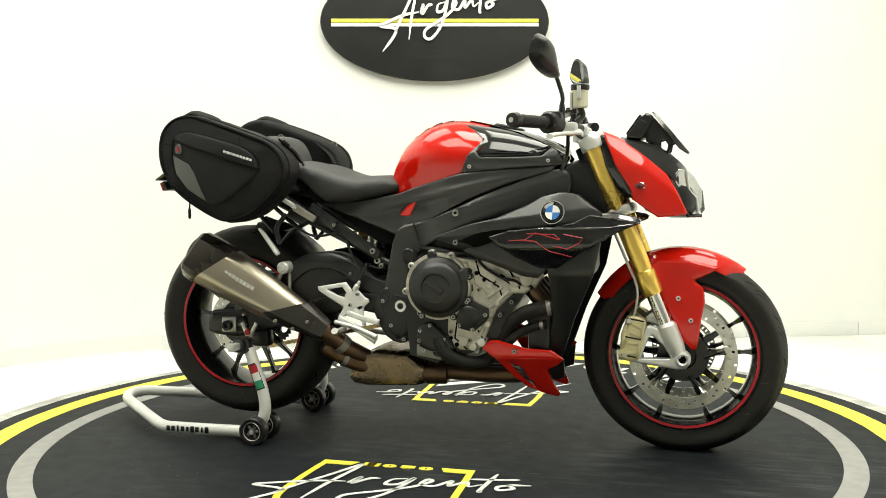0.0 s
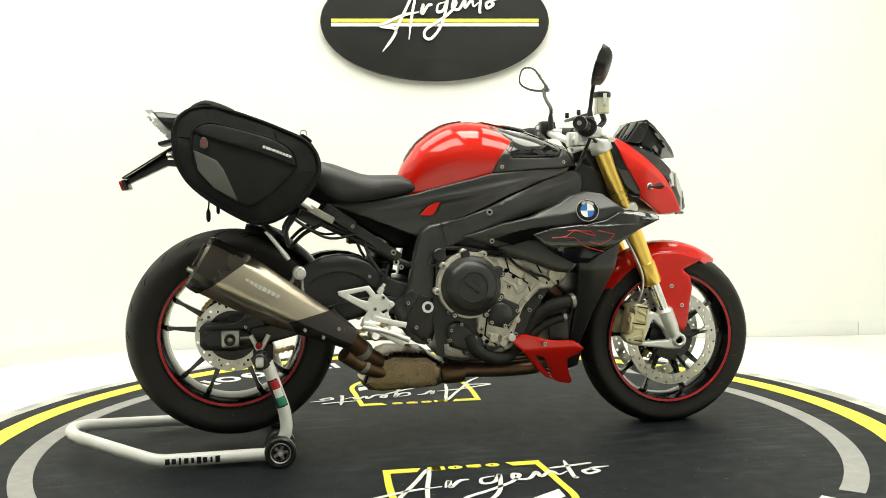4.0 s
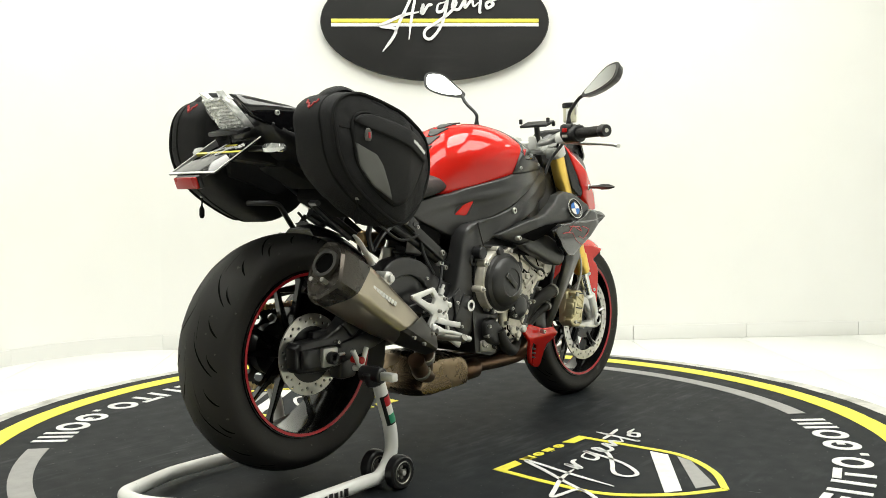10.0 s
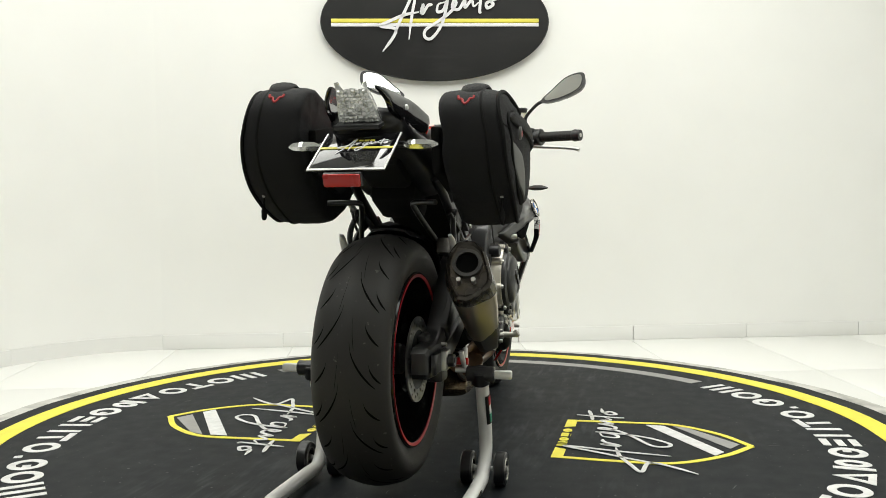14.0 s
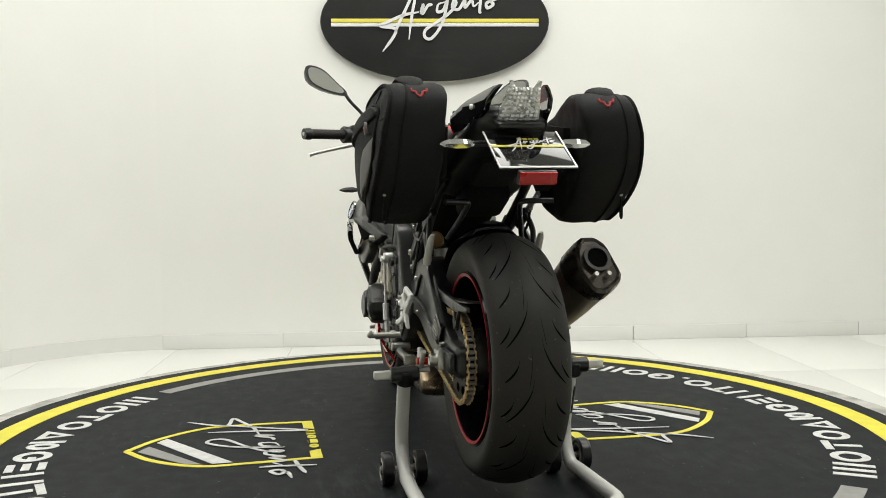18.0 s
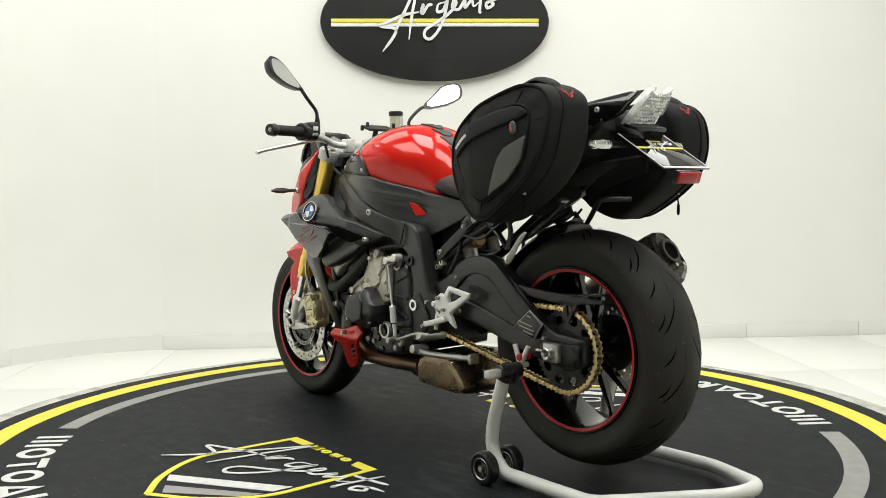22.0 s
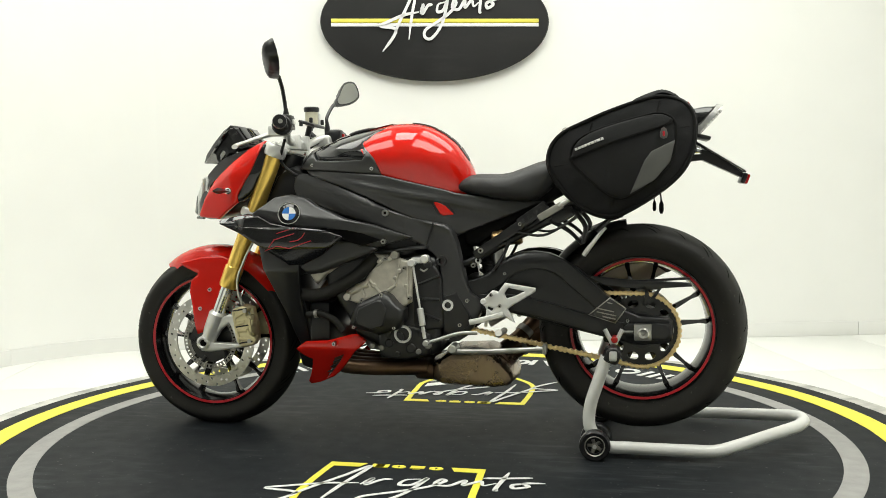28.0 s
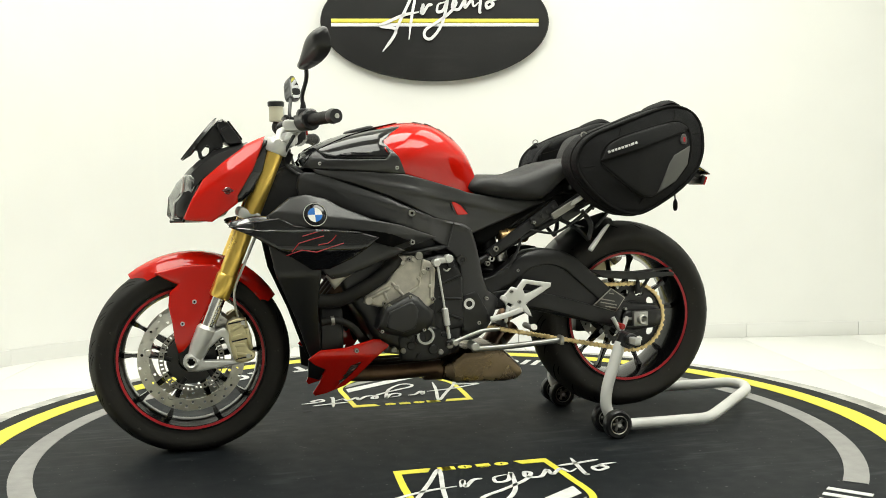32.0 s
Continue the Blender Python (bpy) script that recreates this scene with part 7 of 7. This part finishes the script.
# headlight cluster
for s in (-1, 1):
    P("headlight_cheek", shell([(0.553, 0.966), (0.575, 0.958), (0.612, 0.940), (0.682, 0.885), (0.738, 0.836), (0.768, 0.785), (0.797, 0.722), (0.790, 0.716), (0.714, 0.710), (0.640, 0.764), (0.638, 0.788), (0.593, 0.862), (0.566, 0.928)], s,
                               lambda x, z: 0.150 - 0.30 * max(0, x - 0.66) - 0.25 * max(0, z - 0.86) - 0.6 * max(0, (x - 0.66) * 0.6 + (z - 0.86) * 0.8), 0.016, 0.006, 0.010), RED, "gloss red headlight cheek")
    P("cheek_lining", shell([(0.536, 0.950), (0.556, 0.955), (0.600, 0.862), (0.642, 0.788), (0.642, 0.766), (0.622, 0.770), (0.592, 0.797), (0.560, 0.865)], s, lambda x, z: 0.146 - 0.25 * max(0, z - 0.86) - 0.4 * max(0, 0.60 + 0.5 * (0.86 - z) - x), 0.02, 0.006, 0.010), GLOSS_BLACK, "gloss black inner cheek")
    lens = lambda x, z: 0.094 - 0.85 * max(0, x - 0.765)
    P("headlight_lens", shell([(0.762, 0.850), (0.790, 0.852), (0.815, 0.828), (0.840, 0.785), (0.846, 0.730), (0.835, 0.716), (0.804, 0.712), (0.792, 0.752), (0.757, 0.818)], s, lens, 0.06, 0.006, 0.009), LAMP_GLASS, "clear headlight lens with silver reflector")
    P("lamp_brow", tube([(x, s * (lens(x, z) + 0.002), z) for x, z in ((0.748, 0.822), (0.782, 0.752), (0.798, 0.712), (0.835, 0.712))], 0.0055, 8, 1), GLOSS_BLACK, "black headlight surround")
    P("lamp_bezel", tube([(x, s * (lens(x, z) + 0.003), z) for x, z in ((0.793, 0.845), (0.800, 0.79), (0.822, 0.765), (0.826, 0.722))], 0.004, 8, 1), ALLOY, "bright facet in the headlight")
    sig = P("front_indicator", loft([[(0.668 + dx * q, s * y, 0.802 + dz * q) for dx, dz in ((-0.018, 0.0), (0, 0.011), (0.018, 0.0), (0, -0.010))] for y, q in ((0.14, 0.5), (0.19, 0.6), (0.21, 1.0), (0.24, 0.9), (0.262, 0.25))]), PLASTIC_BLACK, "slim black front indicator")
    part("base", rod((0.668, s * 0.135, 0.802), (0.668, s * 0.160, 0.802), 0.011, bevel=0.003), CHROME, sig, "chrome indicator base")
P("headlight_nose", [inflate([(0.60, 0.925), (0.66, 0.915), (0.745, 0.855), (0.815, 0.80), (0.828, 0.735), (0.795, 0.705), (0.70, 0.715), (0.65, 0.76)], 0, lambda x, z: 0.112 - 0.30 * max(0, x - 0.70), 0.04, 2.4, 0.014, 2)], PLASTIC_BLACK, "black headlight nose", sharp=60)
P("nose_cover", [loft([[(x, -w * 1.06, z - 0.058), (x, -w * 0.98, z - 0.012), (x + 0.006, -w * 0.5, z), (x + 0.008, 0, z + 0.002), (x + 0.006, w * 0.5, z), (x, w * 0.98, z - 0.012), (x, w * 1.06, z - 0.058)] for x, z, w in ((0.598, 0.950, 0.112), (0.650, 0.938, 0.114), (0.704, 0.920, 0.106), (0.740, 0.895, 0.098), (0.770, 0.868, 0.088), (0.785, 0.850, 0.06))])], PLASTIC_GREY, "satin grey nose cover", sharp=30)
P("instrument", [inflate([(0.614, 0.946), (0.638, 0.980), (0.666, 1.018), (0.684, 1.021), (0.699, 1.007), (0.693, 0.990), (0.681, 0.968), (0.672, 0.948), (0.655, 0.940)], 0, 0.085, 0.006, 4.0, 0.008, 0)], PLASTIC_BLACK, "black instrument housing", sharp=40)
P("instrument_band", inflate([(0.650, 0.994), (0.657, 1.004), (0.690, 0.987), (0.686, 0.977)], 0, 0.0865, 0.004, 4.0, 0.008, 0), FRAME_GREY, "grey band round the instrument")
for s in (-1, 1):
    P("screen_stay", shell([(0.676, 0.988), (0.699, 1.004), (0.762, 0.932), (0.751, 0.926), (0.748, 0.907), (0.738, 0.895), (0.725, 0.898), (0.703, 0.928), (0.676, 0.934)], s, 0.064, 0.010, 0.003, 0.008, 1, holes=[[(0.728, 0.940), (0.740, 0.924), (0.737, 0.907), (0.727, 0.906), (0.716, 0.921), (0.716, 0.937)]]), PLASTIC_BLACK, "black screen stay with a round opening")
P("instrument_face", box(0.640, 0, 0.985, 0.006, 0.15, 0.07, 0.004, Matrix.Rotation(radians(36), 4, "Y")), GLOSS_BLACK, "dark display glass")


def screen_ring(x, z, w, d):
    nx, nz = 0.797, 0.607
    return [(x - nx * d, -w, z - nz * d), (x, -w * 0.93, z), (x + 0.003 * nx, 0, z + 0.003 * nz), (x, w * 0.93, z), (x - nx * d, w, z - nz * d), (x - nx * (0.004), w * 0.86, z - nz * 0.004), (x - nx * 0.002, 0, z - nz * 0.002), (x - nx * 0.004, -w * 0.86, z - nz * 0.004)]


P("fly_screen", [loft([screen_ring(*r) for r in ((0.696, 1.023, 0.066, 0.003), (0.716, 1.003, 0.078, 0.008), (0.750, 0.962, 0.084, 0.012), (0.780, 0.925, 0.076, 0.014), (0.801, 0.899, 0.050, 0.004))])], SMOKED, "smoked fly screen", sharp=25)

# handlebar, controls, mirrors
BAR = [(0.344, -0.405, 0.984), (0.412, -0.265, 0.985), (0.455, -0.17, 0.985), (0.475, -0.10, 0.965), (0.48, 0, 0.960), (0.475, 0.10, 0.965), (0.455, 0.17, 0.985), (0.430, 0.265, 1.003), (0.386, 0.405, 1.004)]
P("handlebar", tube(BAR, 0.0125, 14), ALLOY, "silver tapered handlebar")
for s in (-1, 1):
    P("bar_clamp", box(0.48, s * 0.045, 0.962, 0.045, 0.035, 0.05, 0.006), ALLOY, "silver bar clamp")
for s in (-1, 1):
    zc = 1.003 if s > 0 else 0.984
    gx = 0.430 if s > 0 else 0.412
    ex = 0.390 if s > 0 else 0.350
    g = P("grip", [tube([(gx, s * 0.265, zc), (ex, s * 0.392, zc)], 0.0175, 18, 1)] + [tube([(gx + (ex - gx) * q, s * (0.265 + 0.127 * q), zc), (gx + (ex - gx) * (q + 0.05), s * (0.265 + 0.127 * (q + 0.05)), zc)], 0.0180, 18, 1) for q in (0.08, 0.2, 0.32, 0.44, 0.56, 0.68, 0.8)], RUBBER, "black rubber grip")
    part("bar_end", [tube([(ex + 0.001, s * 0.390, zc), (ex - 0.002, s * 0.398, zc), (ex - 0.010, s * 0.418, zc)], [0.0185, 0.022, 0.0195], 18, 1)], PLASTIC_BLACK, g, "black bar end weight")
    part("end_screw", rod((ex - 0.009, s * 0.412, zc), (ex - 0.0125, s * 0.4195, zc), 0.007), STEEL, g)
    P("switch_housing", [tube([(gx + 0.018, s * 0.212, zc), (gx + 0.002, s * 0.265, zc)], 0.030, 16, 1), box(gx + 0.010, s * 0.225, zc + 0.010, 0.058, 0.05, 0.05, 0.012), rod((gx + 0.006, s * 0.260, zc), (gx, s * 0.274, zc), 0.031, bevel=0.004)], PLASTIC_BLACK, "black switch housing")
    P("switch_button", box(gx - 0.021, s * 0.225, zc + 0.012, 0.008, 0.018, 0.014, 0.002), RED_LENS if s < 0 else WHITE_PLASTIC)
    P("switch_rocker", box(gx - 0.018, s * 0.225, zc - 0.008, 0.008, 0.022, 0.010, 0.002), ALLOY_DULL)
    if s < 0:
        reach = [(0.465, 0.175, zc - 0.018), (0.493, 0.20, zc - 0.024), (0.491, 0.25, zc - 0.030), (0.462, 0.33, zc - 0.036), (0.445, 0.385, zc - 0.042), (0.441, 0.405, zc - 0.047)]
    else:
        reach = [(0.480, 0.175, zc - 0.018), (0.510, 0.20, zc - 0.026), (0.522, 0.25, zc - 0.038), (0.530, 0.32, zc - 0.053), (0.536, 0.368, zc - 0.064), (0.537, 0.386, zc - 0.070)]
    P("lever", tube([(x, s * y, z) for x, y, z in reach], [0.013, 0.012, 0.0095, 0.008, 0.0085, 0.0105], 12, 4, flat=0.7), ALLOY, "polished hand lever")
    P("lever_perch", [box(gx + 0.045, s * 0.185, zc - 0.012, 0.06, 0.05, 0.034, 0.008)], ALLOY, "silver lever perch")
    P("master_cylinder", tube([(gx + 0.05, s * 0.19, zc - 0.005), (gx + 0.075, s * 0.12, zc - 0.010)], 0.015, 12, 1), PLASTIC_BLACK, "black master cylinder")
    MB, MC = Vector((0.446, s * (0.208 if s < 0 else 0.195), 1.033 if s < 0 else 1.05)), (Vector((0.417, -0.362, 1.160)) if s < 0 else Vector((0.422, 0.343, 1.198)))
    stem = P("mirror", [tube([MB - Vector((0, 0, 0.045)), MB - Vector((0, 0, 0.01)), MB + Vector((0, 0, 0.012))], [0.010, 0.010, 0.006], 12, 1), tube([MB, MB + Vector((0.002, s * 0.004, 0.03)), MB + Vector((-0.006, s * 0.045, 0.072)), MC + Vector((0.020, -s * 0.080, -0.043))], 0.0062, 10)], PLASTIC_BLACK, "black mirror stem")
    # an egg-shaped head: outline in its own plane, glass towards the rider
    head = [(-0.100, -0.010), (-0.060, -0.027), (-0.01, -0.039), (0.042, -0.040), (0.068, -0.022), (0.078, 0.012), (0.050, 0.032), (0.005, 0.038), (-0.055, 0.021), (-0.100, 0.008)]
    # its long axis runs from the stem to the tip, its glass looks back and inwards
    along = (Vector((0.168, 0.873, -0.45)) if s < 0 else Vector((-0.298, 0.845, 0.44))).normalized()
    facing = (Vector((-0.85, 0.35, 0.36)) if s < 0 else Vector((-0.83, -0.42, 0.245))).normalized()
    third = along.cross(facing).normalized()
    facing = third.cross(along).normalized()
    hm = Matrix.Translation(MC) @ Matrix((along, facing, third)).transposed().to_4x4()
    if s < 0:
        head = [(-a, b) for a, b in head]
    Qh, fh, dh = fill_plan(smooth_plan(head, 4), (), 0.010)
    bm = bmesh.new()
    mx = dh.max()
    tp = [bm.verts.new((x, 0.004, z)) for x, z in Qh]
    bt = [bm.verts.new((x, -0.038 * (1 - (1 - min(1, q / 0.038)) ** 2) ** 0.5 + 0.002, z)) for (x, z), q in zip(Qh, dh)]
    part("mirror_head", close_faces(bm, fh, tp, bt), PLASTIC_BLACK, stem, "black mirror housing", hm, 50)
    inner_o = [(x * 0.85, z * 0.83) for x, z in smooth_plan(head, 4)]
    Qg, fg, dg = fill_plan(inner_o, (), 0.05)
    bm = bmesh.new()
    part("mirror_glass", close_faces(bm, fg, [bm.verts.new((x, 0.0062, z)) for x, z in Qg], [bm.verts.new((x, 0.003, z)) for x, z in Qg]), MIRROR, stem, "mirror glass", hm)
P("brake_reservoir", [rod((0.495, -0.182, 1.030), (0.495, -0.182, 1.084), 0.0235, bevel=0.003)], RESERVOIR, "milky brake fluid reservoir")
P("reservoir_cap", [rod((0.495, -0.182, 1.080), (0.495, -0.182, 1.098), 0.0275, bevel=0.003)], PLASTIC_BLACK, "black reservoir cap")
P("reservoir_clamp", [box(0.495, -0.2075, 1.074, 0.012, 0.004, 0.036, 0.001), box(0.470, -0.19, 1.05, 0.006, 0.014, 0.05, 0.001)], ALLOY, "thin silver reservoir clamp")
P("reservoir_hose", tube([(0.495, -0.182, 1.032), (0.502, -0.180, 1.008), (0.485, -0.185, 0.990)], 0.009, 8), PLASTIC_BLACK)
P("phone_mount", [box(0.455, -0.070, 1.028, 0.060, 0.115, 0.010, 0.004, Matrix.Rotation(radians(-18), 4, "Y")), rod((0.475, -0.06, 0.965), (0.460, -0.065, 1.022), 0.010)] + [box(0.455 + q, y, 1.033 - q * 0.3, 0.012, 0.010, 0.018, 0.003) for q, y in ((-0.018, -0.128), (0.018, -0.128), (-0.018, -0.012), (0.018, -0.012))], PLASTIC_BLACK, "black phone holder")
for pts, r in (([(0.47, 0.15, 0.965), (0.50, 0.11, 0.90), (0.47, 0.09, 0.86), (0.42, 0.08, 0.84)], 0.005), ([(0.47, -0.15, 0.965), (0.53, -0.10, 0.91), (0.55, -0.06, 0.84), (0.56, -0.05, 0.76)], 0.005),
               ([(0.46, -0.18, 0.96), (0.45, -0.13, 0.90), (0.43, -0.12, 0.85)], 0.0055), ([(-0.18, -0.15, 0.57), (-0.20, -0.16, 0.52), (-0.22, -0.165, 0.49)], 0.005)):
    P("cable", tube(pts, r, 8), PLASTIC_BLACK, "black cable")

# ---- panniers ----
BAG = [(-0.797, 0.920), (-0.795, 0.984), (-0.764, 1.024), (-0.708, 1.040), (-0.651, 1.030), (-0.570, 1.003), (-0.495, 0.974), (-0.432, 0.945), (-0.397, 0.905), (-0.390, 0.854), (-0.418, 0.797), (-0.474, 0.740), (-0.520, 0.714), (-0.560, 0.705), (-0.600, 0.713), (-0.688, 0.764), (-0.753, 0.818), (-0.785, 0.869)]
BAG_X, BAG_Z = -0.60, 0.88


def pannier(s):
    t = thing("pannier", "black soft nylon pannier hung beside the seat", "saddlebag", "panniers")
    # the outer side is domed; the left bag hangs a little higher and closer in
    dome = lambda x, z: (0.036 if s < 0 else 0.044) * max(0, 1 - ((x + 0.60) / 0.26) ** 2 - ((z - 0.88) / 0.24) ** 2)
    mid = lambda x, z: s * ((0.257 if s < 0 else 0.238) - (0.14 if s < 0 else 0.12) * max(0, z - 0.93) - 0.22 * max(0, x + 0.56) + dome(x, z) / 2)
    half = lambda x, z: 0.067 + dome(x, z) / 2 - 0.05 * max(0, 0.80 - z) - 0.07 * max(0, x + 0.56)
    lift = (lambda x, z: (x, z)) if s < 0 else (lambda x, z: (-0.594 + (x + 0.594) * 1.045, 0.712 + (z - 0.707) * 1.046))
    BAG_S = [lift(*q) for q in BAG]
    shape = inflate(BAG_S, mid, half, 0.020, 3.4, 0.010, 3)
    for v in shape.verts:
        v.co.y += 0.005 * noise.noise(v.co * 16 + Vector((s * 3, 0, 0))) + 0.0025 * noise.noise(v.co * 41)
        v.co.z += 0.003 * noise.noise(v.co * 19)
    part("body", shape, FABRIC, t, "black nylon bag body", sharp=70)
    top = lambda x, z: s * mid(x, z) + half(x, z)
    scale_to = lambda f: [(BAG_X + (x - BAG_X) * f, BAG_Z + (z - BAG_Z) * f) for x, z in smooth_plan(BAG_S, 4)]
    rim = scale_to(0.955)
    part("piping", [tube([(x, s * (top(x, z) - 0.001), z) for x, z in rim], 0.0050, 8, 1, True)], PIPING, t, "black raised piping")
    part("zip_seam", [tube([(BAG_X + (x - BAG_X) * 0.988, mid(x, z) + s * 0.034, BAG_Z + (z - BAG_Z) * 0.988) for x, z in scale_to(1.0)], 0.0042, 8, 1, True)], PIPING, t, "black zip seam")
    POCKET = [lift(*q) for q in ((-0.742, 0.935), (-0.731, 0.972), (-0.697, 0.986), (-0.659, 0.980), (-0.585, 0.960), (-0.512, 0.937), (-0.474, 0.912), (-0.461, 0.880), (-0.470, 0.850), (-0.544, 0.783), (-0.588, 0.760), (-0.624, 0.768), (-0.684, 0.808), (-0.730, 0.860))]
    part("pocket", shell(POCKET, s, lambda x, z: top(x, z) + 0.003 + 0.008 * math.sin((x + 0.72) * 12), 0.03, 0.008, 0.013, 3), FABRIC_PANEL, t, "charcoal nylon pocket")
    part("pocket_piping", tube([(x, s * (top(x, z) + 0.001), z) for x, z in smooth_plan(POCKET, 4)], 0.004, 8, 1, True), PIPING, t)
    part("flap", shell([lift(*q) for q in ((-0.733, 0.962), (-0.720, 0.976), (-0.697, 0.983), (-0.659, 0.977), (-0.585, 0.957), (-0.512, 0.934), (-0.478, 0.910), (-0.466, 0.880), (-0.468, 0.870), (-0.59, 0.914), (-0.68, 0.942))], s, lambda x, z: top(x, z) + 0.012 + 0.008 * math.sin((x + 0.72) * 12), 0.03, 0.004, 0.012, 2), FABRIC_PANEL, t, "charcoal nylon pocket flap")
    part("reflective_patch", shell([lift(*q) for q in ((-0.738, 0.914), (-0.676, 0.884), (-0.658, 0.859), (-0.621, 0.772), (-0.684, 0.808), (-0.726, 0.856))], s, lambda x, z: top(x, z) + 0.0055 + 0.008 * math.sin((x + 0.72) * 12), 0.012, 0.003, 0.014), REFLECTIVE, t, "grey reflective patch")
    run = 0.0
    marks = []
    for wide in (0.0075, 0.011, 0.004, 0.010, 0.008, 0.008, 0.007, 0.0085, 0.008):
        mx, mz = lift(-0.552 + run + wide / 2, 0.921 - 0.36 * (run + wide / 2))
        marks.append(box(mx, s * (top(mx, mz) + 0.013 + 0.008 * math.sin((mx + 0.72) * 12)), mz, wide, 0.003, 0.0072, 0.0005, Matrix.Rotation(radians(20), 4, "Y")))
        run += wide * 0.92 + 0.0014
    for bar in marks:
        part("mark", bar, MAT_WHITE, t, "small white woven bar")
    gx, gz = lift(-0.708, 0.930)
    tag = part("zip_tag", [shell([(gx - 0.008, gz - 0.012), (gx - 0.010, gz + 0.004), (gx - 0.004, gz + 0.016), (gx + 0.004, gz + 0.016), (gx + 0.010, gz + 0.004), (gx + 0.008, gz - 0.012)], s, top(gx, gz) + 0.018, 0.006, 0.002, 0.006, 2)], REFLECTIVE, t, "grey teardrop zip tag")
    part("tag_mark", [box(gx, s * (top(gx, gz) + 0.0185), gz, 0.006, 0.002, 0.014, 0.0006)], RED_STRIPE, tag, "red mark")
    px, pz = lift(-0.704, 0.760)
    pull = s * top(-0.69, 0.785) - s * 0.030
    part("zip_pull", [tube([(px, pull, pz - 0.008), (px, pull, pz - 0.018), (px, pull, pz - 0.036), (px, pull, pz - 0.044)], [0.003, 0.0075, 0.0075, 0.004], 10, 2, flat=0.6), rod((px, pull, pz - 0.010), (px + 0.004, pull, pz + 0.022), 0.0022)], PIPING, t, "black zip pull")
    part("zip_slider", box(px + 0.004, pull, pz + 0.020, 0.014, 0.008, 0.010, 0.002), ALLOY_DULL, t)
    part("carry_handle", [tube([(hx2, mid(hx2, 1.0), hz2) for hx2, hz2 in [lift(*q) for q in ((-0.758, 1.018), (-0.738, 1.034), (-0.705, 1.044), (-0.668, 1.034), (-0.635, 1.022), (-0.615, 1.008))]], [0.014, 0.028, 0.036, 0.036, 0.028, 0.014], 12, 5, flat=0.34)], FABRIC, t, "black padded carry handle")
    # stitched seams between the panels of the side
    seams = ([(-0.775, 0.950), (-0.742, 0.945)], [(-0.700, 1.020), (-0.690, 0.988)], [(-0.520, 0.965), (-0.512, 0.940)], [(-0.415, 0.850), (-0.468, 0.858)], [(-0.560, 0.722), (-0.585, 0.762)], [(-0.750, 0.838), (-0.722, 0.850)])
    for l in seams:
        part("stitched_seam", tube([(x, s * (top(x, z) - 0.0012), z) for x, z in [lift(*q) for q in l]], 0.0022, 6, 1), PIPING, t)
    hx, hz = lift(-0.7810, 1.010)
    hc = mid(-0.78, 1.02)
    part("emblem", [tube([(hx + 0.008, hc + g * 0.019, hz + 0.009), (hx + 0.0025, hc + g * 0.017, hz + 0.002), (hx + 0.0015, hc + g * 0.009, hz + 0.001), (hx - 0.004, hc + g * 0.006, hz - 0.006), (hx - 0.008, hc, hz - 0.011)], 0.0030, 6, 4) for g in (-1, 1)], RED_CLOTH, t, "red embroidered emblem")
    part("strap", [tube([(-0.47, s * 0.16, 0.965), (-0.42, s * 0.145, 0.925), (-0.395, s * 0.14, 0.88)], 0.011, 8, 4, flat=0.35)], FABRIC, t, "black webbing strap")
    part("buckle_strap", [tube([(-0.440, s * 0.225, 0.962), (-0.412, s * 0.200, 0.930), (-0.392, s * 0.165, 0.890)], 0.010, 8, 4, flat=0.3)], FABRIC, t, "black buckled strap at the front")
    bk = part("buckle", [box(-0.424, s * 0.212, 0.946, 0.026, 0.016, 0.018, 0.004, Matrix.Rotation(radians(40), 4, "Y"))], PIPING, t, "black plastic buckle")
    part("buckle_ring", lathe([(0.008, -0.002), (0.011, -0.002), (0.011, 0.002), (0.008, 0.002)], (-0.435, s * 0.220, 0.966), 16), ALLOY_DULL, bk)
    return t


bag_right, bag_left = pannier(-1), pannier(1)

# ---- floor tiles ----
TILE_W, TILE_L = 0.61, 1.20
wall_turn = math.degrees(math.atan(WALL_TILT))
ca, sa = math.cos(radians(wall_turn)), math.sin(radians(wall_turn))
U0, V0 = 1.66 * ca + 2.02 * sa, -1.693 * sa + 1.082 * ca
tile = None
for i in range(-10, 4):
    for j in range(-5, 2):
        u, v = U0 + (i + 0.5) * TILE_W, V0 + (j + 0.5) * TILE_L
        X0, Y0 = u * ca - v * sa, u * sa + v * ca
        if Y0 - 0.62 > back_y(X0) or Y0 < -5.2 or abs(X0) > 4.1 or math.hypot(X0, Y0) < 0.9:
            continue
        at = pose(X0, Y0, FLOOR_Z, 0, 0, wall_turn)
        if tile is None:
            tile = part("tile", box(0, 0, -0.005, TILE_W - 0.0025, TILE_L - 0.0025, 0.01, 0.001), TILE, floor, m=at)
        else:
            again(tile, at)


def motions():
    """The turntable turns evenly and carries the stand, the motorcycle and its panniers."""
    spin = [(t, -16.341 + 6.5669 * t) for t in range(0, 33)]
    walk(turntable, [(t, pose(0, 0, 0, 0, 0, a)) for t, a in spin])
    for ob in (stand, bike, bag_right, bag_left):
        walk(ob, [(t, pose(0, 0, 0, 0, 0, a) @ pose(0, -0.021, 0, 0, 0, 0.45)) for t, a in spin])


motions()
